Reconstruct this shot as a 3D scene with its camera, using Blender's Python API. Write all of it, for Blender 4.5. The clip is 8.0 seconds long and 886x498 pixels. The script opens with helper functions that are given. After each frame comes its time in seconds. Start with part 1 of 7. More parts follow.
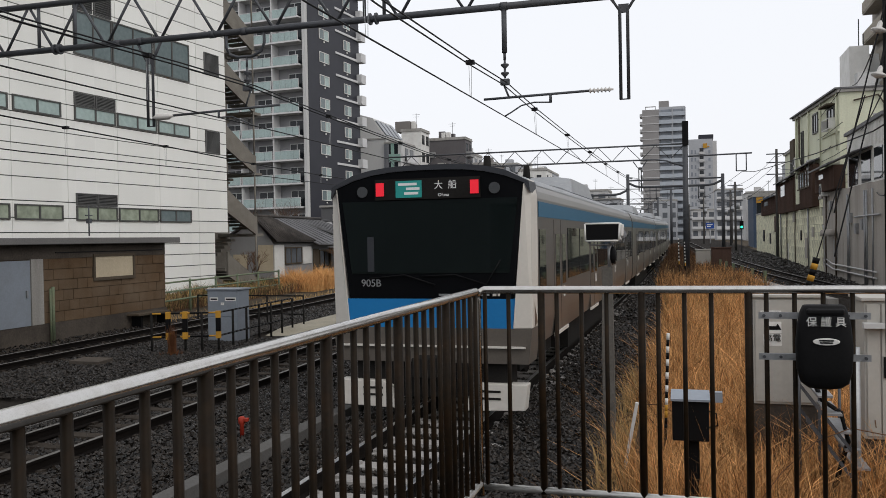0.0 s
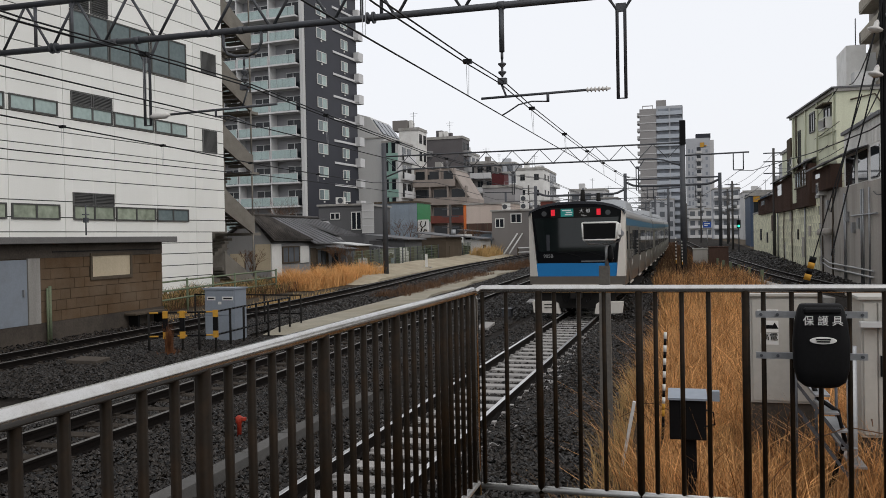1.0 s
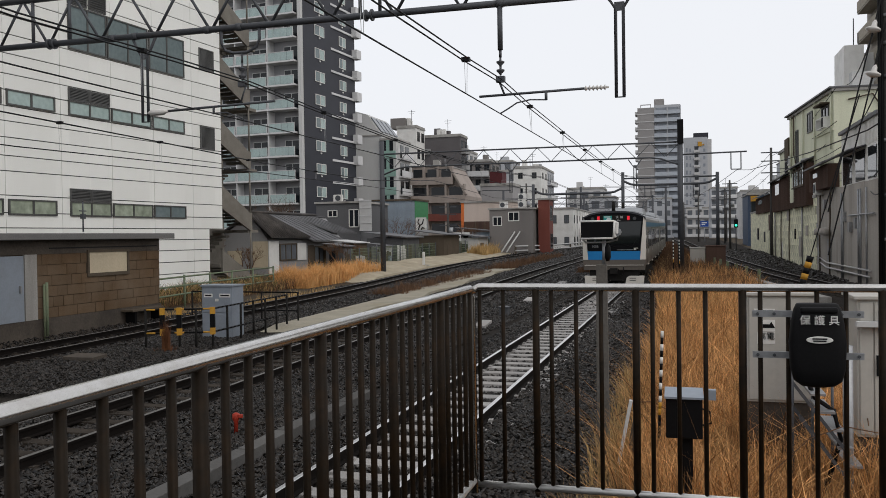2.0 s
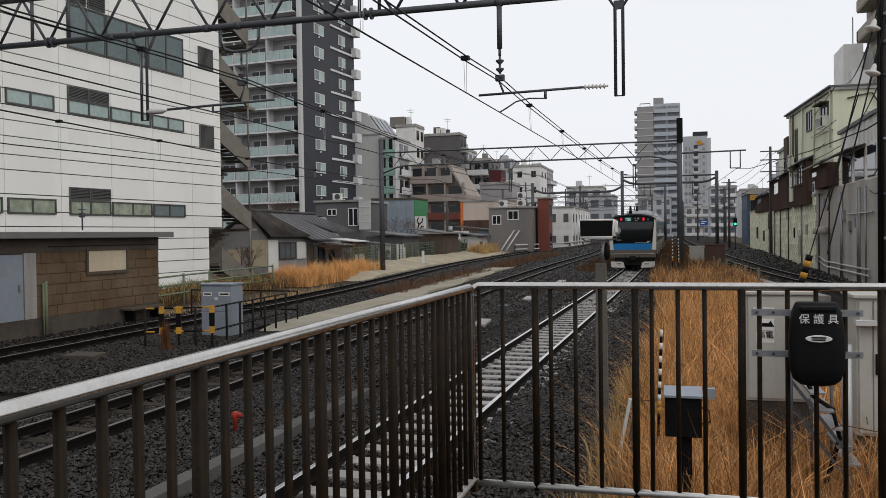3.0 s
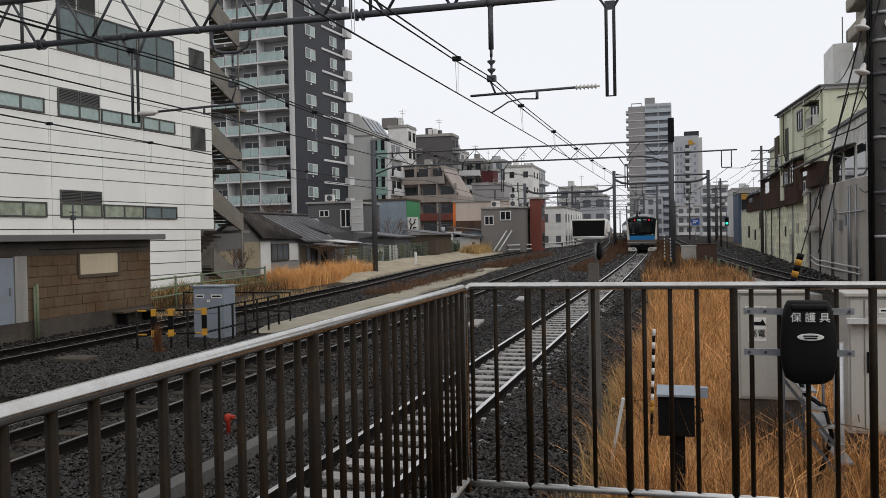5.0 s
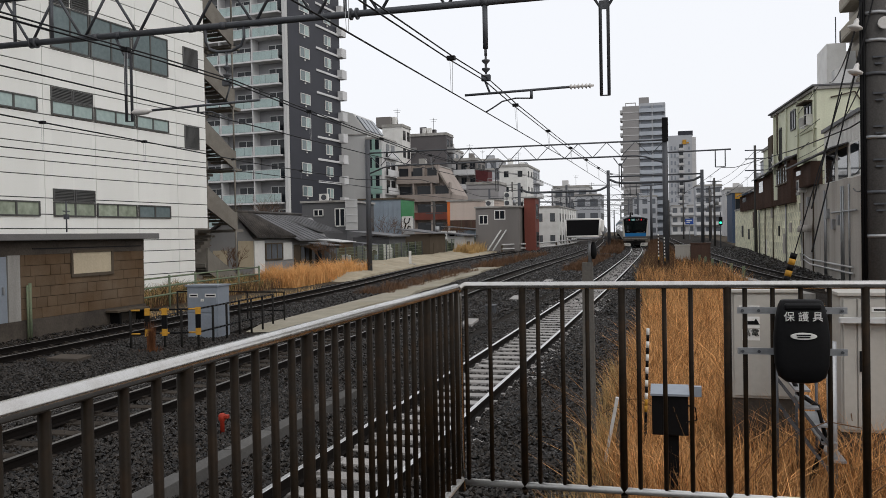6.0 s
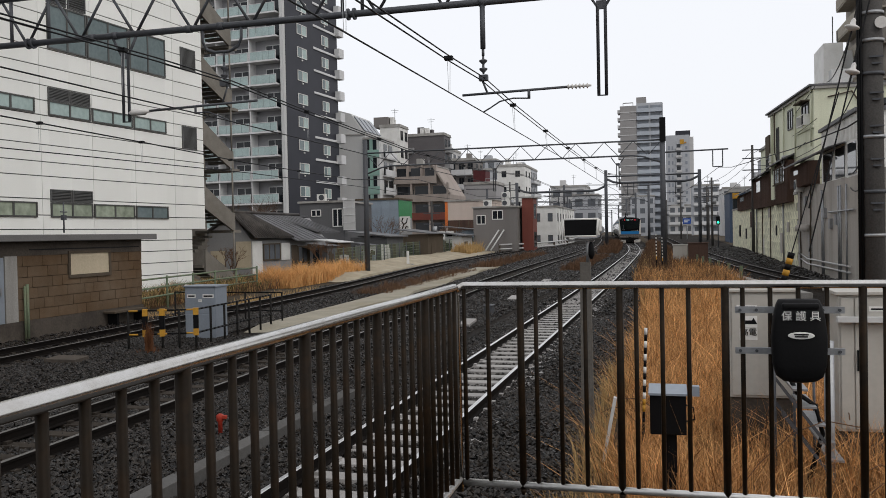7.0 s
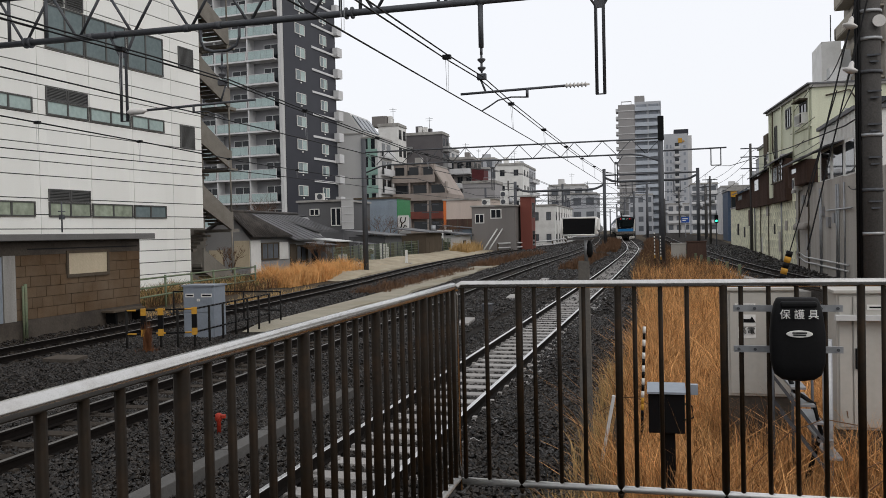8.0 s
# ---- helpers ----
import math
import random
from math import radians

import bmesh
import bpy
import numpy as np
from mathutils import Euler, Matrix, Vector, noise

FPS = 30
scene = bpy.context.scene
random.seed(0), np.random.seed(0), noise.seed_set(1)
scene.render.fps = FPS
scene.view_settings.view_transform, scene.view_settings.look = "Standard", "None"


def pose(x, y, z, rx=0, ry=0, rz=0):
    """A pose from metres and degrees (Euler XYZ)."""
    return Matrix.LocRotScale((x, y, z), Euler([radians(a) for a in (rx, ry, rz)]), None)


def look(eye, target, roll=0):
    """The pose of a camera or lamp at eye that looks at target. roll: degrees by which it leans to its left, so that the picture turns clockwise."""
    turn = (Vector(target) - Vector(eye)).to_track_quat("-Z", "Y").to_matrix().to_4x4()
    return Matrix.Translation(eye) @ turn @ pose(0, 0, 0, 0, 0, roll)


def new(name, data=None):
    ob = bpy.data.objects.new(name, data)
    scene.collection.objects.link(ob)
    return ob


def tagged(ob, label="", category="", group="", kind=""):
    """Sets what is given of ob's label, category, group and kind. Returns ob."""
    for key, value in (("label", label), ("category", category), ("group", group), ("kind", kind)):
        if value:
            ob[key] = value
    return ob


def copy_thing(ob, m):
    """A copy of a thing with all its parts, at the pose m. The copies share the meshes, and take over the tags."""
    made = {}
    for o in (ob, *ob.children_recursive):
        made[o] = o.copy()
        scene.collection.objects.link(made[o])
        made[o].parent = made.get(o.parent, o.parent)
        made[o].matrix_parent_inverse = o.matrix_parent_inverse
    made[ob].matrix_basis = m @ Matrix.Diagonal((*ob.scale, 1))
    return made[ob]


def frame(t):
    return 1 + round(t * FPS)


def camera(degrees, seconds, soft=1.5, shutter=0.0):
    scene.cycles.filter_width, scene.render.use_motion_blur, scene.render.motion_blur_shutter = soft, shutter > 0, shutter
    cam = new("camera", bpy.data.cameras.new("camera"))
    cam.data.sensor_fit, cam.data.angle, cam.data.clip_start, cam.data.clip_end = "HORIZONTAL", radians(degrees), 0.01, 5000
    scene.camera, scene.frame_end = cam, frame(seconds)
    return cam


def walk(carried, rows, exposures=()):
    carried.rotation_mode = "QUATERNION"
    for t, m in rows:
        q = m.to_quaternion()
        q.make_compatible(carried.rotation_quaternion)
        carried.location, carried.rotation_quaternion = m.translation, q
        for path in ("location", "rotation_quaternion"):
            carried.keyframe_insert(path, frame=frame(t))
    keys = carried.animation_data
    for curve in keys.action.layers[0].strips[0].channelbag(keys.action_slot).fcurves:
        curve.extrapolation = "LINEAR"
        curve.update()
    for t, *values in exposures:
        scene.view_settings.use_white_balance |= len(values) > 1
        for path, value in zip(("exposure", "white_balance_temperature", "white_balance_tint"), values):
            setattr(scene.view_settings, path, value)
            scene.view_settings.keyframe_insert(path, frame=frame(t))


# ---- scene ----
cam = camera(55.98, 8.0, soft=0.8)


def aim(yaw, pitch, roll):
    return pose(0, 0, 2.5, 90 + pitch, 0, yaw) @ pose(0, 0, 0, 0, 0, roll)


walk(cam, [
    (0.0, aim(16.033, -0.669, -1.037)), (0.5, aim(15.986, -0.611, -0.997)), (1.0, aim(15.856, -0.733, -1.054)),
    (1.5, aim(15.752, -0.818, -0.865)), (3.0, aim(15.639, -0.967, -0.785)), (3.5, aim(15.472, -0.762, -0.863)),
    (4.0, aim(15.437, -0.762, -0.970)), (4.5, aim(15.323, -0.854, -1.064)), (6.0, aim(14.744, -0.981, -1.068)),
    (6.5, aim(14.645, -0.935, -1.097)), (7.0, aim(14.594, -0.977, -1.172)), (7.5, aim(14.543, -0.990, -1.216)),
    (8.0, aim(14.490, -1.051, -1.255))], exposures=[(0.0, 0.0), (1.0, -0.04), (1.5, -0.08), (4.5, -0.08), (6.0, 0.0), (8.0, 0.0)])

# ---- overcast daylight ----
world = bpy.data.worlds.new("overcast")
scene.world = world
world.use_nodes = True
wn, wl = world.node_tree.nodes, world.node_tree.links
sky = wn.new("ShaderNodeTexSky")
sky.sky_type, sky.sun_disc = "NISHITA", False
sky.sun_elevation, sky.sun_rotation = radians(42), radians(124)
sky.air_density, sky.dust_density = 1.0, 6.0
dim = wn.new("ShaderNodeMix")
dim.data_type, dim.blend_type = "RGBA", "MULTIPLY"
dim.inputs[0].default_value = 1.0
dim.inputs[7].default_value = (0.10, 0.10, 0.10, 1)
cloud = wn.new("ShaderNodeMix")
cloud.data_type = "RGBA"
cloud.inputs[0].default_value = 0.88
cloud.inputs[7].default_value = (0.93, 0.945, 0.985, 1)
wl.new(sky.outputs[0], dim.inputs[6])
wl.new(dim.outputs[2], cloud.inputs[6])
wl.new(cloud.outputs[2], wn["Background"].inputs[0])
wn["Background"].inputs[1].default_value = 1.10
sun = new("sun", bpy.data.lights.new("sun", "SUN"))
sun.data.energy, sun.data.angle, sun.data.color = 0.6, radians(40), (1.0, 0.97, 0.93)
sun.matrix_world = look((45, -30, 48), (0, 0, 0))


# ---- materials ----
def mat(name, base, rough=0.7, metal=0.0, vary=0.25, scale=3.0, fine=40.0, bump=0.2, bump_d=0.01, stain=None, stain_amt=0.0,
        stain_scale=0.6, coords="Object", streak=False, per_piece=0.0, emit=None, spec=None, island=0.0):
    """Base colour with coarse stains and fine grain, and fine relief."""
    m = bpy.data.materials.new(name)
    m.use_nodes = True
    n, l = m.node_tree.nodes, m.node_tree.links
    b = n["Principled BSDF"]
    b.inputs["Roughness"].default_value, b.inputs["Metallic"].default_value = rough, metal
    b.inputs["Specular IOR Level"].default_value = spec if spec is not None else (0.08 if rough > 0.72 else 0.25)
    tc = n.new("ShaderNodeTexCoord")
    mp = n.new("ShaderNodeMapping")
    l.new(tc.outputs[coords], mp.inputs[0])
    if streak:
        mp.inputs["Scale"].default_value = (1, 1, 0.12)
    n1, n2 = n.new("ShaderNodeTexNoise"), n.new("ShaderNodeTexNoise")
    n1.inputs["Scale"].default_value, n1.inputs["Detail"].default_value = scale, 5
    n2.inputs["Scale"].default_value, n2.inputs["Detail"].default_value = fine, 4
    l.new(mp.outputs[0], n1.inputs[0])
    l.new(tc.outputs[coords], n2.inputs[0])
    add = n.new("ShaderNodeMath")
    add.operation = "ADD"
    l.new(n1.outputs[0], add.inputs[0])
    l.new(n2.outputs[0], add.inputs[1])
    ramp = n.new("ShaderNodeMapRange")
    ramp.inputs[1].default_value, ramp.inputs[2].default_value = 0.6, 1.4
    ramp.inputs[3].default_value, ramp.inputs[4].default_value = 1 - vary, 1 + vary
    l.new(add.outputs[0], ramp.inputs[0])
    last = ramp.outputs[0]
    if per_piece:
        info = n.new("ShaderNodeObjectInfo")
        pr = n.new("ShaderNodeMapRange")
        pr.inputs[3].default_value, pr.inputs[4].default_value = 1 - per_piece, 1 + per_piece
        l.new(info.outputs["Random"], pr.inputs[0])
        mu = n.new("ShaderNodeMath")
        mu.operation = "MULTIPLY"
        l.new(last, mu.inputs[0])
        l.new(pr.outputs[0], mu.inputs[1])
        last = mu.outputs[0]
    if island:
        geo = n.new("ShaderNodeNewGeometry")
        pi = n.new("ShaderNodeMapRange")
        pi.inputs[3].default_value, pi.inputs[4].default_value = 1 - island, 1 + island * 1.6
        l.new(geo.outputs["Random Per Island"], pi.inputs[0])
        mi = n.new("ShaderNodeMath")
        mi.operation = "MULTIPLY"
        l.new(last, mi.inputs[0])
        l.new(pi.outputs[0], mi.inputs[1])
        last = mi.outputs[0]
    mix = n.new("ShaderNodeMix")
    mix.data_type, mix.blend_type = "RGBA", "MULTIPLY"
    mix.inputs[0].default_value = 1
    mix.inputs[6].default_value = (*base, 1)
    l.new(last, mix.inputs[7])
    col = mix.outputs[2]
    if stain is not None:
        n3 = n.new("ShaderNodeTexNoise")
        n3.inputs["Scale"].default_value, n3.inputs["Detail"].default_value, n3.inputs["Roughness"].default_value = stain_scale, 8, 0.65
        l.new(mp.outputs[0], n3.inputs[0])
        r3 = n.new("ShaderNodeMapRange")
        r3.inputs[1].default_value, r3.inputs[2].default_value, r3.inputs[4].default_value = 0.45, 0.72, stain_amt
        l.new(n3.outputs[0], r3.inputs[0])
        m3 = n.new("ShaderNodeMix")
        m3.data_type = "RGBA"
        m3.inputs[7].default_value = (*stain, 1)
        l.new(r3.outputs[0], m3.inputs[0])
        l.new(col, m3.inputs[6])
        col = m3.outputs[2]
    l.new(col, b.inputs["Base Color"])
    if bump:
        bp = n.new("ShaderNodeBump")
        bp.inputs["Strength"].default_value, bp.inputs["Distance"].default_value = bump, bump_d
        l.new(n2.outputs[0], bp.inputs["Height"])
        l.new(bp.outputs[0], b.inputs["Normal"])
    if emit:
        b.inputs["Emission Color"].default_value = (*emit[0], 1)
        b.inputs["Emission Strength"].default_value = emit[1]
    return m


def glass_dark(name, tint, rough=0.05, vary=0.2):
    m = mat(name, tint, rough, 0.0, vary, 0.6, 5, 0.02, 0.002)
    m.node_tree.nodes["Principled BSDF"].inputs["Specular IOR Level"].default_value = 0.3
    return m


STEEL = mat("brushed_stainless", (0.56, 0.545, 0.52), 0.21, 1.0, 0.06, 2.0, 60, 0.05, 0.001, (0.26, 0.21, 0.16), 0.3, 9.0)
STEEL_LOW = mat("satin_stainless", (0.72, 0.71, 0.69), 0.45, 0.9, 0.06, 2.0, 60, 0.05, 0.001, (0.4, 0.36, 0.3), 0.3, 9.0)
STEEL_BAR = mat("weathered_brown_steel_bar", (0.0145, 0.0108, 0.0075), 0.45, 0.15, 0.35, 4.0, 50, 0.1, 0.001, (0.050, 0.024, 0.008), 0.6, 3.0, spec=0.07)
GALV = mat("galvanised_steel", (0.33, 0.34, 0.35), 0.5, 0.7, 0.2, 3.0, 30, 0.1, 0.002, (0.2, 0.17, 0.14), 0.4, 2.0)
GANTRY = mat("gantry_paint", (0.080, 0.085, 0.094), 0.55, 0.2, 0.25, 2.0, 30, 0.1, 0.002, (0.05, 0.04, 0.035), 0.4, 2.0)
WIRE = mat("old_copper_wire", (0.012, 0.012, 0.013), 0.6, 0.3, 0.1)
CONC_POLE = mat("weathered_concrete_pole", (0.08, 0.076, 0.072), 0.9, 0, 0.3, 2.0, 30, 0.4, 0.01, (0.05, 0.048, 0.045), 0.6, 1.0, streak=True)
CONC = mat("grey_concrete", (0.36, 0.35, 0.33), 0.9, 0, 0.22, 1.2, 25, 0.4, 0.01, (0.14, 0.125, 0.105), 0.7, 0.5, streak=True)
CONC_LIGHT = mat("pale_concrete", (0.30, 0.275, 0.22), 0.9, 0, 0.25, 1.0, 20, 0.4, 0.01, (0.24, 0.20, 0.13), 0.7, 0.4)
SLEEPER = mat("concrete_sleeper", (0.33, 0.32, 0.31), 0.85, 0, 0.2, 3, 40, 0.4, 0.008, (0.22, 0.19, 0.16), 0.5, 2.0, per_piece=0.15)
TROUGH = mat("grey_trough_lid", (0.10, 0.097, 0.093), 0.9, 0, 0.2, 3, 40, 0.4, 0.008, (0.07, 0.063, 0.056), 0.5, 2.0, per_piece=0.15)
SLEEPER_OLD = mat("rusty_old_sleeper", (0.035, 0.029, 0.024), 0.95, 0, 0.3, 3, 40, 0.5, 0.01, (0.06, 0.05, 0.04), 0.5, 2.0, per_piece=0.25)
RAIL_HEAD = mat("polished_rail_head", (0.62, 0.61, 0.60), 0.35, 0.9, 0.1, 2, 30, 0.05, 0.001)
RAIL_SIDE = mat("brown_rail_side", (0.010, 0.008, 0.007), 0.8, 0.2, 0.3, 4, 40, 0.3, 0.003)
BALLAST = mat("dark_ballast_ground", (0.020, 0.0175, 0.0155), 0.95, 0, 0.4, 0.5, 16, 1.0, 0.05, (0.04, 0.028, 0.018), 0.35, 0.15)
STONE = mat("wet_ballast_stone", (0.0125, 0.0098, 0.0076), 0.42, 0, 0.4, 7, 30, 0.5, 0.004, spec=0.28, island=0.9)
EARTH = mat("dry_earth", (0.062, 0.048, 0.034), 1.0, 0, 0.35, 0.7, 12, 1.0, 0.04, (0.09, 0.08, 0.06), 0.5, 0.25)
CLAD = mat("white_cladding_panel", (0.83, 0.83, 0.79), 0.55, 0, 0.05, 0.5, 20, 0.05, 0.002, (0.62, 0.62, 0.57), 0.35, 0.25, streak=True, per_piece=0.03)
JOINT = mat("dark_panel_joint", (0.12, 0.12, 0.115), 0.8, 0, 0.15)
ALU = mat("grey_window_aluminium", (0.10, 0.10, 0.095), 0.5, 0.5, 0.12)
GLASS = glass_dark("window_glass", (0.16, 0.20, 0.205))
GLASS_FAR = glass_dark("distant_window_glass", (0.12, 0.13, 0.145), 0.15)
GLASS_DARK = glass_dark("dark_window_glass", (0.018, 0.021, 0.025))
GLASS_PALE = glass_dark("frosted_window_glass", (0.36, 0.45, 0.43), 0.25)
GLASS_LIT = mat("lit_room_window", (0.22, 0.245, 0.20), 0.15, 0, 0.6, 0.7, 3, 0, 0.001, emit=((0.75, 0.85, 0.60), 0.07))
LOUVRE = mat("grey_louvre", (0.11, 0.11, 0.107), 0.6, 0.3, 0.15)
BLOCKWORK = mat("brown_blockwork", (0.112, 0.072, 0.042), 0.95, 0, 0.25, 1.2, 30, 0.5, 0.006, (0.19, 0.15, 0.11), 0.55, 0.5, per_piece=0.10)
MORTAR = mat("stained_mortar", (0.075, 0.055, 0.038), 1.0, 0, 0.25, 2, 30, 0.4, 0.006)
PLINTH = mat("damp_stained_plinth", (0.085, 0.072, 0.060), .95, 0, .3, 1.0, 20, .4, .008, (0.03, 0.027, 0.025), .7, .7)
SHED_ROOF = mat("dark_weathered_roof_edge", (0.17, 0.165, 0.16), .9, 0, .2, 1.2, 25, .3, .01, (0.08, 0.075, 0.07), .6, .6)
PLASTER = mat("cream_plaster", (0.55, 0.47, 0.34), 0.9, 0, 0.15, 1.0, 20, 0.2, 0.004, (0.33, 0.27, 0.19), 0.6, 0.6, streak=True)
WHITE = mat("white_paint", (0.72, 0.71, 0.68), 0.6, 0, 0.1, 1.0, 20, 0.1, 0.002, (0.4, 0.38, 0.34), 0.35, 0.8)
GREY_WALL = mat("grey_render", (0.30, 0.30, 0.30), 0.9, 0, 0.15, 0.8, 15, 0.2, 0.004, (0.18, 0.175, 0.17), 0.5, 0.4, streak=True)
PALE_WALL = mat("pale_grey_render", (0.55, 0.55, 0.54), 0.85, 0, 0.12, 0.6, 15, 0.15, 0.004, (0.35, 0.34, 0.33), 0.5, 0.3, streak=True)
DARK_TILE = mat("charcoal_tile", (0.030, 0.031, 0.040), 0.5, 0, 0.18, 0.4, 20, 0.1, 0.002)
APT_WALL = mat("apartment_grey_wall", (0.30, 0.30, 0.31), 0.8, 0, 0.12, 0.4, 10, 0.1, 0.003)
SLAB_EDGE = mat("pale_slab_edge", (0.60, 0.60, 0.60), 0.8, 0, 0.1, 0.5, 10, 0.1, 0.003)
GREEN_GLASS = glass_dark("green_balustrade_glass", (0.34, 0.43, 0.42), 0.2)
DARK_RENDER = mat("dark_grey_render", (0.13, 0.13, 0.135), .85, 0, .15, .8, 15, .15, .004, (0.08, 0.078, 0.075), .5, .4, streak=True)
ROOF_TILE = mat("dark_roof_tile", (0.045, 0.04, 0.037), 0.7, 0, 0.3, 1.5, 15, 0.4, 0.01, (0.17, 0.15, 0.13), 0.5, 0.6, per_piece=0.1)
ROOF_SHEET = mat("weathered_sheet_roof", (0.13, 0.13, 0.135), 0.6, 0.2, 0.25, 0.8, 12, 0.2, 0.004, (0.07, 0.064, 0.06), 0.6, 0.5)
BROWN_SHEET = mat("brown_corrugated_sheet", (0.10, 0.062, 0.048), 0.75, 0.1, 0.25, 1.0, 15, 0.2, 0.004, (0.05, 0.035, 0.03), 0.6, 0.6, streak=True)
RED_SHEET = mat("red_brown_sheet", (0.19, 0.058, 0.043), 0.7, 0, 0.25, 1.0, 15, 0.2, 0.004, (0.12, 0.05, 0.04), 0.5, 0.6, streak=True)
YELLOW_HOUSE = mat("yellow_green_render", (0.66, 0.67, 0.52), 0.85, 0, 0.12, 0.5, 12, 0.15, 0.003, (0.34, 0.34, 0.22), 0.5, 0.4, streak=True)
OLD_WALL = mat("stained_yellow_wall", (0.80, 0.78, 0.58), 0.9, 0, 0.3, 1.6, 14, 0.4, 0.008, (0.20, 0.185, 0.14), 0.8, 1.7, per_piece=0.16)
NEW_WALL = mat("grey_retaining_wall", (0.40, 0.37, 0.335), 0.9, 0, 0.18, 0.6, 12, 0.3, 0.006, (0.19, 0.175, 0.155), 0.6, 0.5, streak=True)
MINT = mat("mint_panel", (0.26, 0.40, 0.35), 0.6, 0, 0.12, 0.8, 12, 0.1, 0.003)
GREEN = mat("green_sign_paint", (0.03, 0.20, 0.07), 0.5, 0, 0.2)
BLUE_SHEET = mat("blue_grey_sheet", (0.27, 0.32, 0.37), 0.6, 0.1, 0.15, 0.6, 12, 0.1, 0.003, (0.16, 0.17, 0.18), 0.4, 0.5)
CAB_GREY = mat("grey_blue_cabinet_paint", (0.25, 0.28, 0.32), 0.5, 0.1, 0.1, 1.5, 20, 0.05, 0.002, (0.15, 0.15, 0.15), 0.4, 1.5)
CAB_BEIGE = mat("beige_cabinet_paint", (0.44, 0.42, 0.38), 0.5, 0.0, 0.08, 1.5, 20, 0.05, 0.002, (0.34, 0.31, 0.26), 0.4, 1.2, streak=True)
BLACK = mat("black_plastic", (0.006, 0.006, 0.0065), 0.5, 0, 0.2, 3, 40, 0.1, 0.001, spec=0.1)
BLACK_MATT = mat("black_cloth_cover", (0.006, 0.006, 0.0065), 0.6, 0, 0.3, 6, 60, 0.3, 0.003, spec=0.15)
YELLOW = mat("yellow_paint", (0.46, 0.24, 0.03), 0.6, 0, 0.2, 4, 30, 0.1, 0.002)
RED_MARK = mat("red_marker_paint", (0.30, 0.03, 0.015), 0.6, 0, 0.2)
RUST = mat("rusty_iron", (0.16, 0.07, 0.035), 0.9, 0.2, 0.3, 4, 30, 0.3, 0.003)
PORCELAIN = mat("white_porcelain", (0.62, 0.60, 0.57), 0.3, 0, 0.1)
WOOD_DARK = mat("old_dark_timber", (0.10, 0.08, 0.06), 0.9, 0, 0.3, 2, 20, 0.3, 0.005, (0.05, 0.04, 0.03), 0.4, 1.0)
GREEN_FENCE = mat("faded_green_paint", (0.15, 0.19, 0.12), 0.7, 0.1, 0.25, 2, 20, 0.1, 0.002, (0.16, 0.10, 0.06), 0.4, 2.0)
T_STEEL = mat("train_stainless", (0.25, 0.235, 0.22), 0.35, 0.85, 0.08, 0.4, 12, 0.03, 0.001, (0.20, 0.18, 0.16), 0.4, 0.3)
T_ROOF = mat("train_roof_grey", (0.30, 0.31, 0.32), 0.6, 0.2, 0.15, 0.5, 12, 0.1, 0.003)
T_WHITE = mat("train_white_frp", (0.60, 0.57, 0.52), 0.35, 0, 0.05, 1.0, 20, 0.02, 0.001)
T_BLUE = mat("train_blue_band", (0.015, 0.17, 0.42), 0.4, 0, 0.06, 1.0, 20, 0.02, 0.001)
# Sky blue darkened so the colour holds the shade on the car sides.
T_BAND_SHADE = mat("train_shaded_sky_blue_band", (0.03, 0.135, 0.235), 0.4, 0.2, 0.06, 1.0, 20, 0.02, 0.001)
T_BLACK = mat("train_black_gloss", (0.005, 0.0055, 0.0065), 0.15, 0, 0.1, 1.0, 20, 0.0, 0.001, spec=0.12)
T_GLASS = glass_dark("train_windscreen", (0.007, 0.0105, 0.0105), 0.03)
T_GLASS.node_tree.nodes["Principled BSDF"].inputs["Specular IOR Level"].default_value = 0.45
T_UNDER = mat("train_underframe", (0.018, 0.017, 0.016), 0.8, 0.1, 0.25)
T_RIM = mat("train_dark_rim", (0.045, 0.048, 0.055), 0.4, 0.2, 0.1)
T_BEIGE = mat("train_grey_apron", (0.12, 0.105, 0.09), 0.5, 0.2, 0.1)
TAIL_RED = mat("red_tail_lamp", (0.6, 0.02, 0.03), 0.3, 0, 0.05, emit=((1.0, 0.03, 0.06), 0.4))
LED_GREEN = mat("green_display", (0.02, 0.16, 0.15), 0.3, 0, 0.1, emit=((0.03, 0.35, 0.32), 0.22))
LED_WHITE = mat("white_display_letters", (0.4, 0.4, 0.4), 0.4, 0, 0.05, emit=((0.8, 0.8, 0.8), 0.25))
SIGNAL_GREEN = mat("green_signal_lens", (0.02, 0.4, 0.25), 0.3, 0, 0.05, emit=((0.05, 1.0, 0.55), 1.5))
BLADE = mat("dry_orange_grass", (0.45, 0.24, 0.098), 0.9, 0, 0.5, 1.2, 10, 0, 0.001, island=0.6)
BLADE_BRIGHT = mat("bright_dry_grass", (0.66, 0.37, 0.15), 0.9, 0, 0.35, 1.2, 10, 0, 0.001)
BLADE_PALE = mat("dry_straw_grass", (0.46, 0.31, 0.14), 0.9, 0, 0.4, 1.2, 10, 0, 0.001)
TWIG = mat("brown_stems", (0.13, 0.075, 0.045), 0.9, 0, 0.4, 1.5, 12, 0, 0.001)
LEAF = mat("dull_green_leaf", (0.06, 0.085, 0.03), 0.8, 0, 0.4, 1.5, 12, 0, 0.001)
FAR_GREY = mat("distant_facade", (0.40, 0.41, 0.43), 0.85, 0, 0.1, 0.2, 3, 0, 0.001)
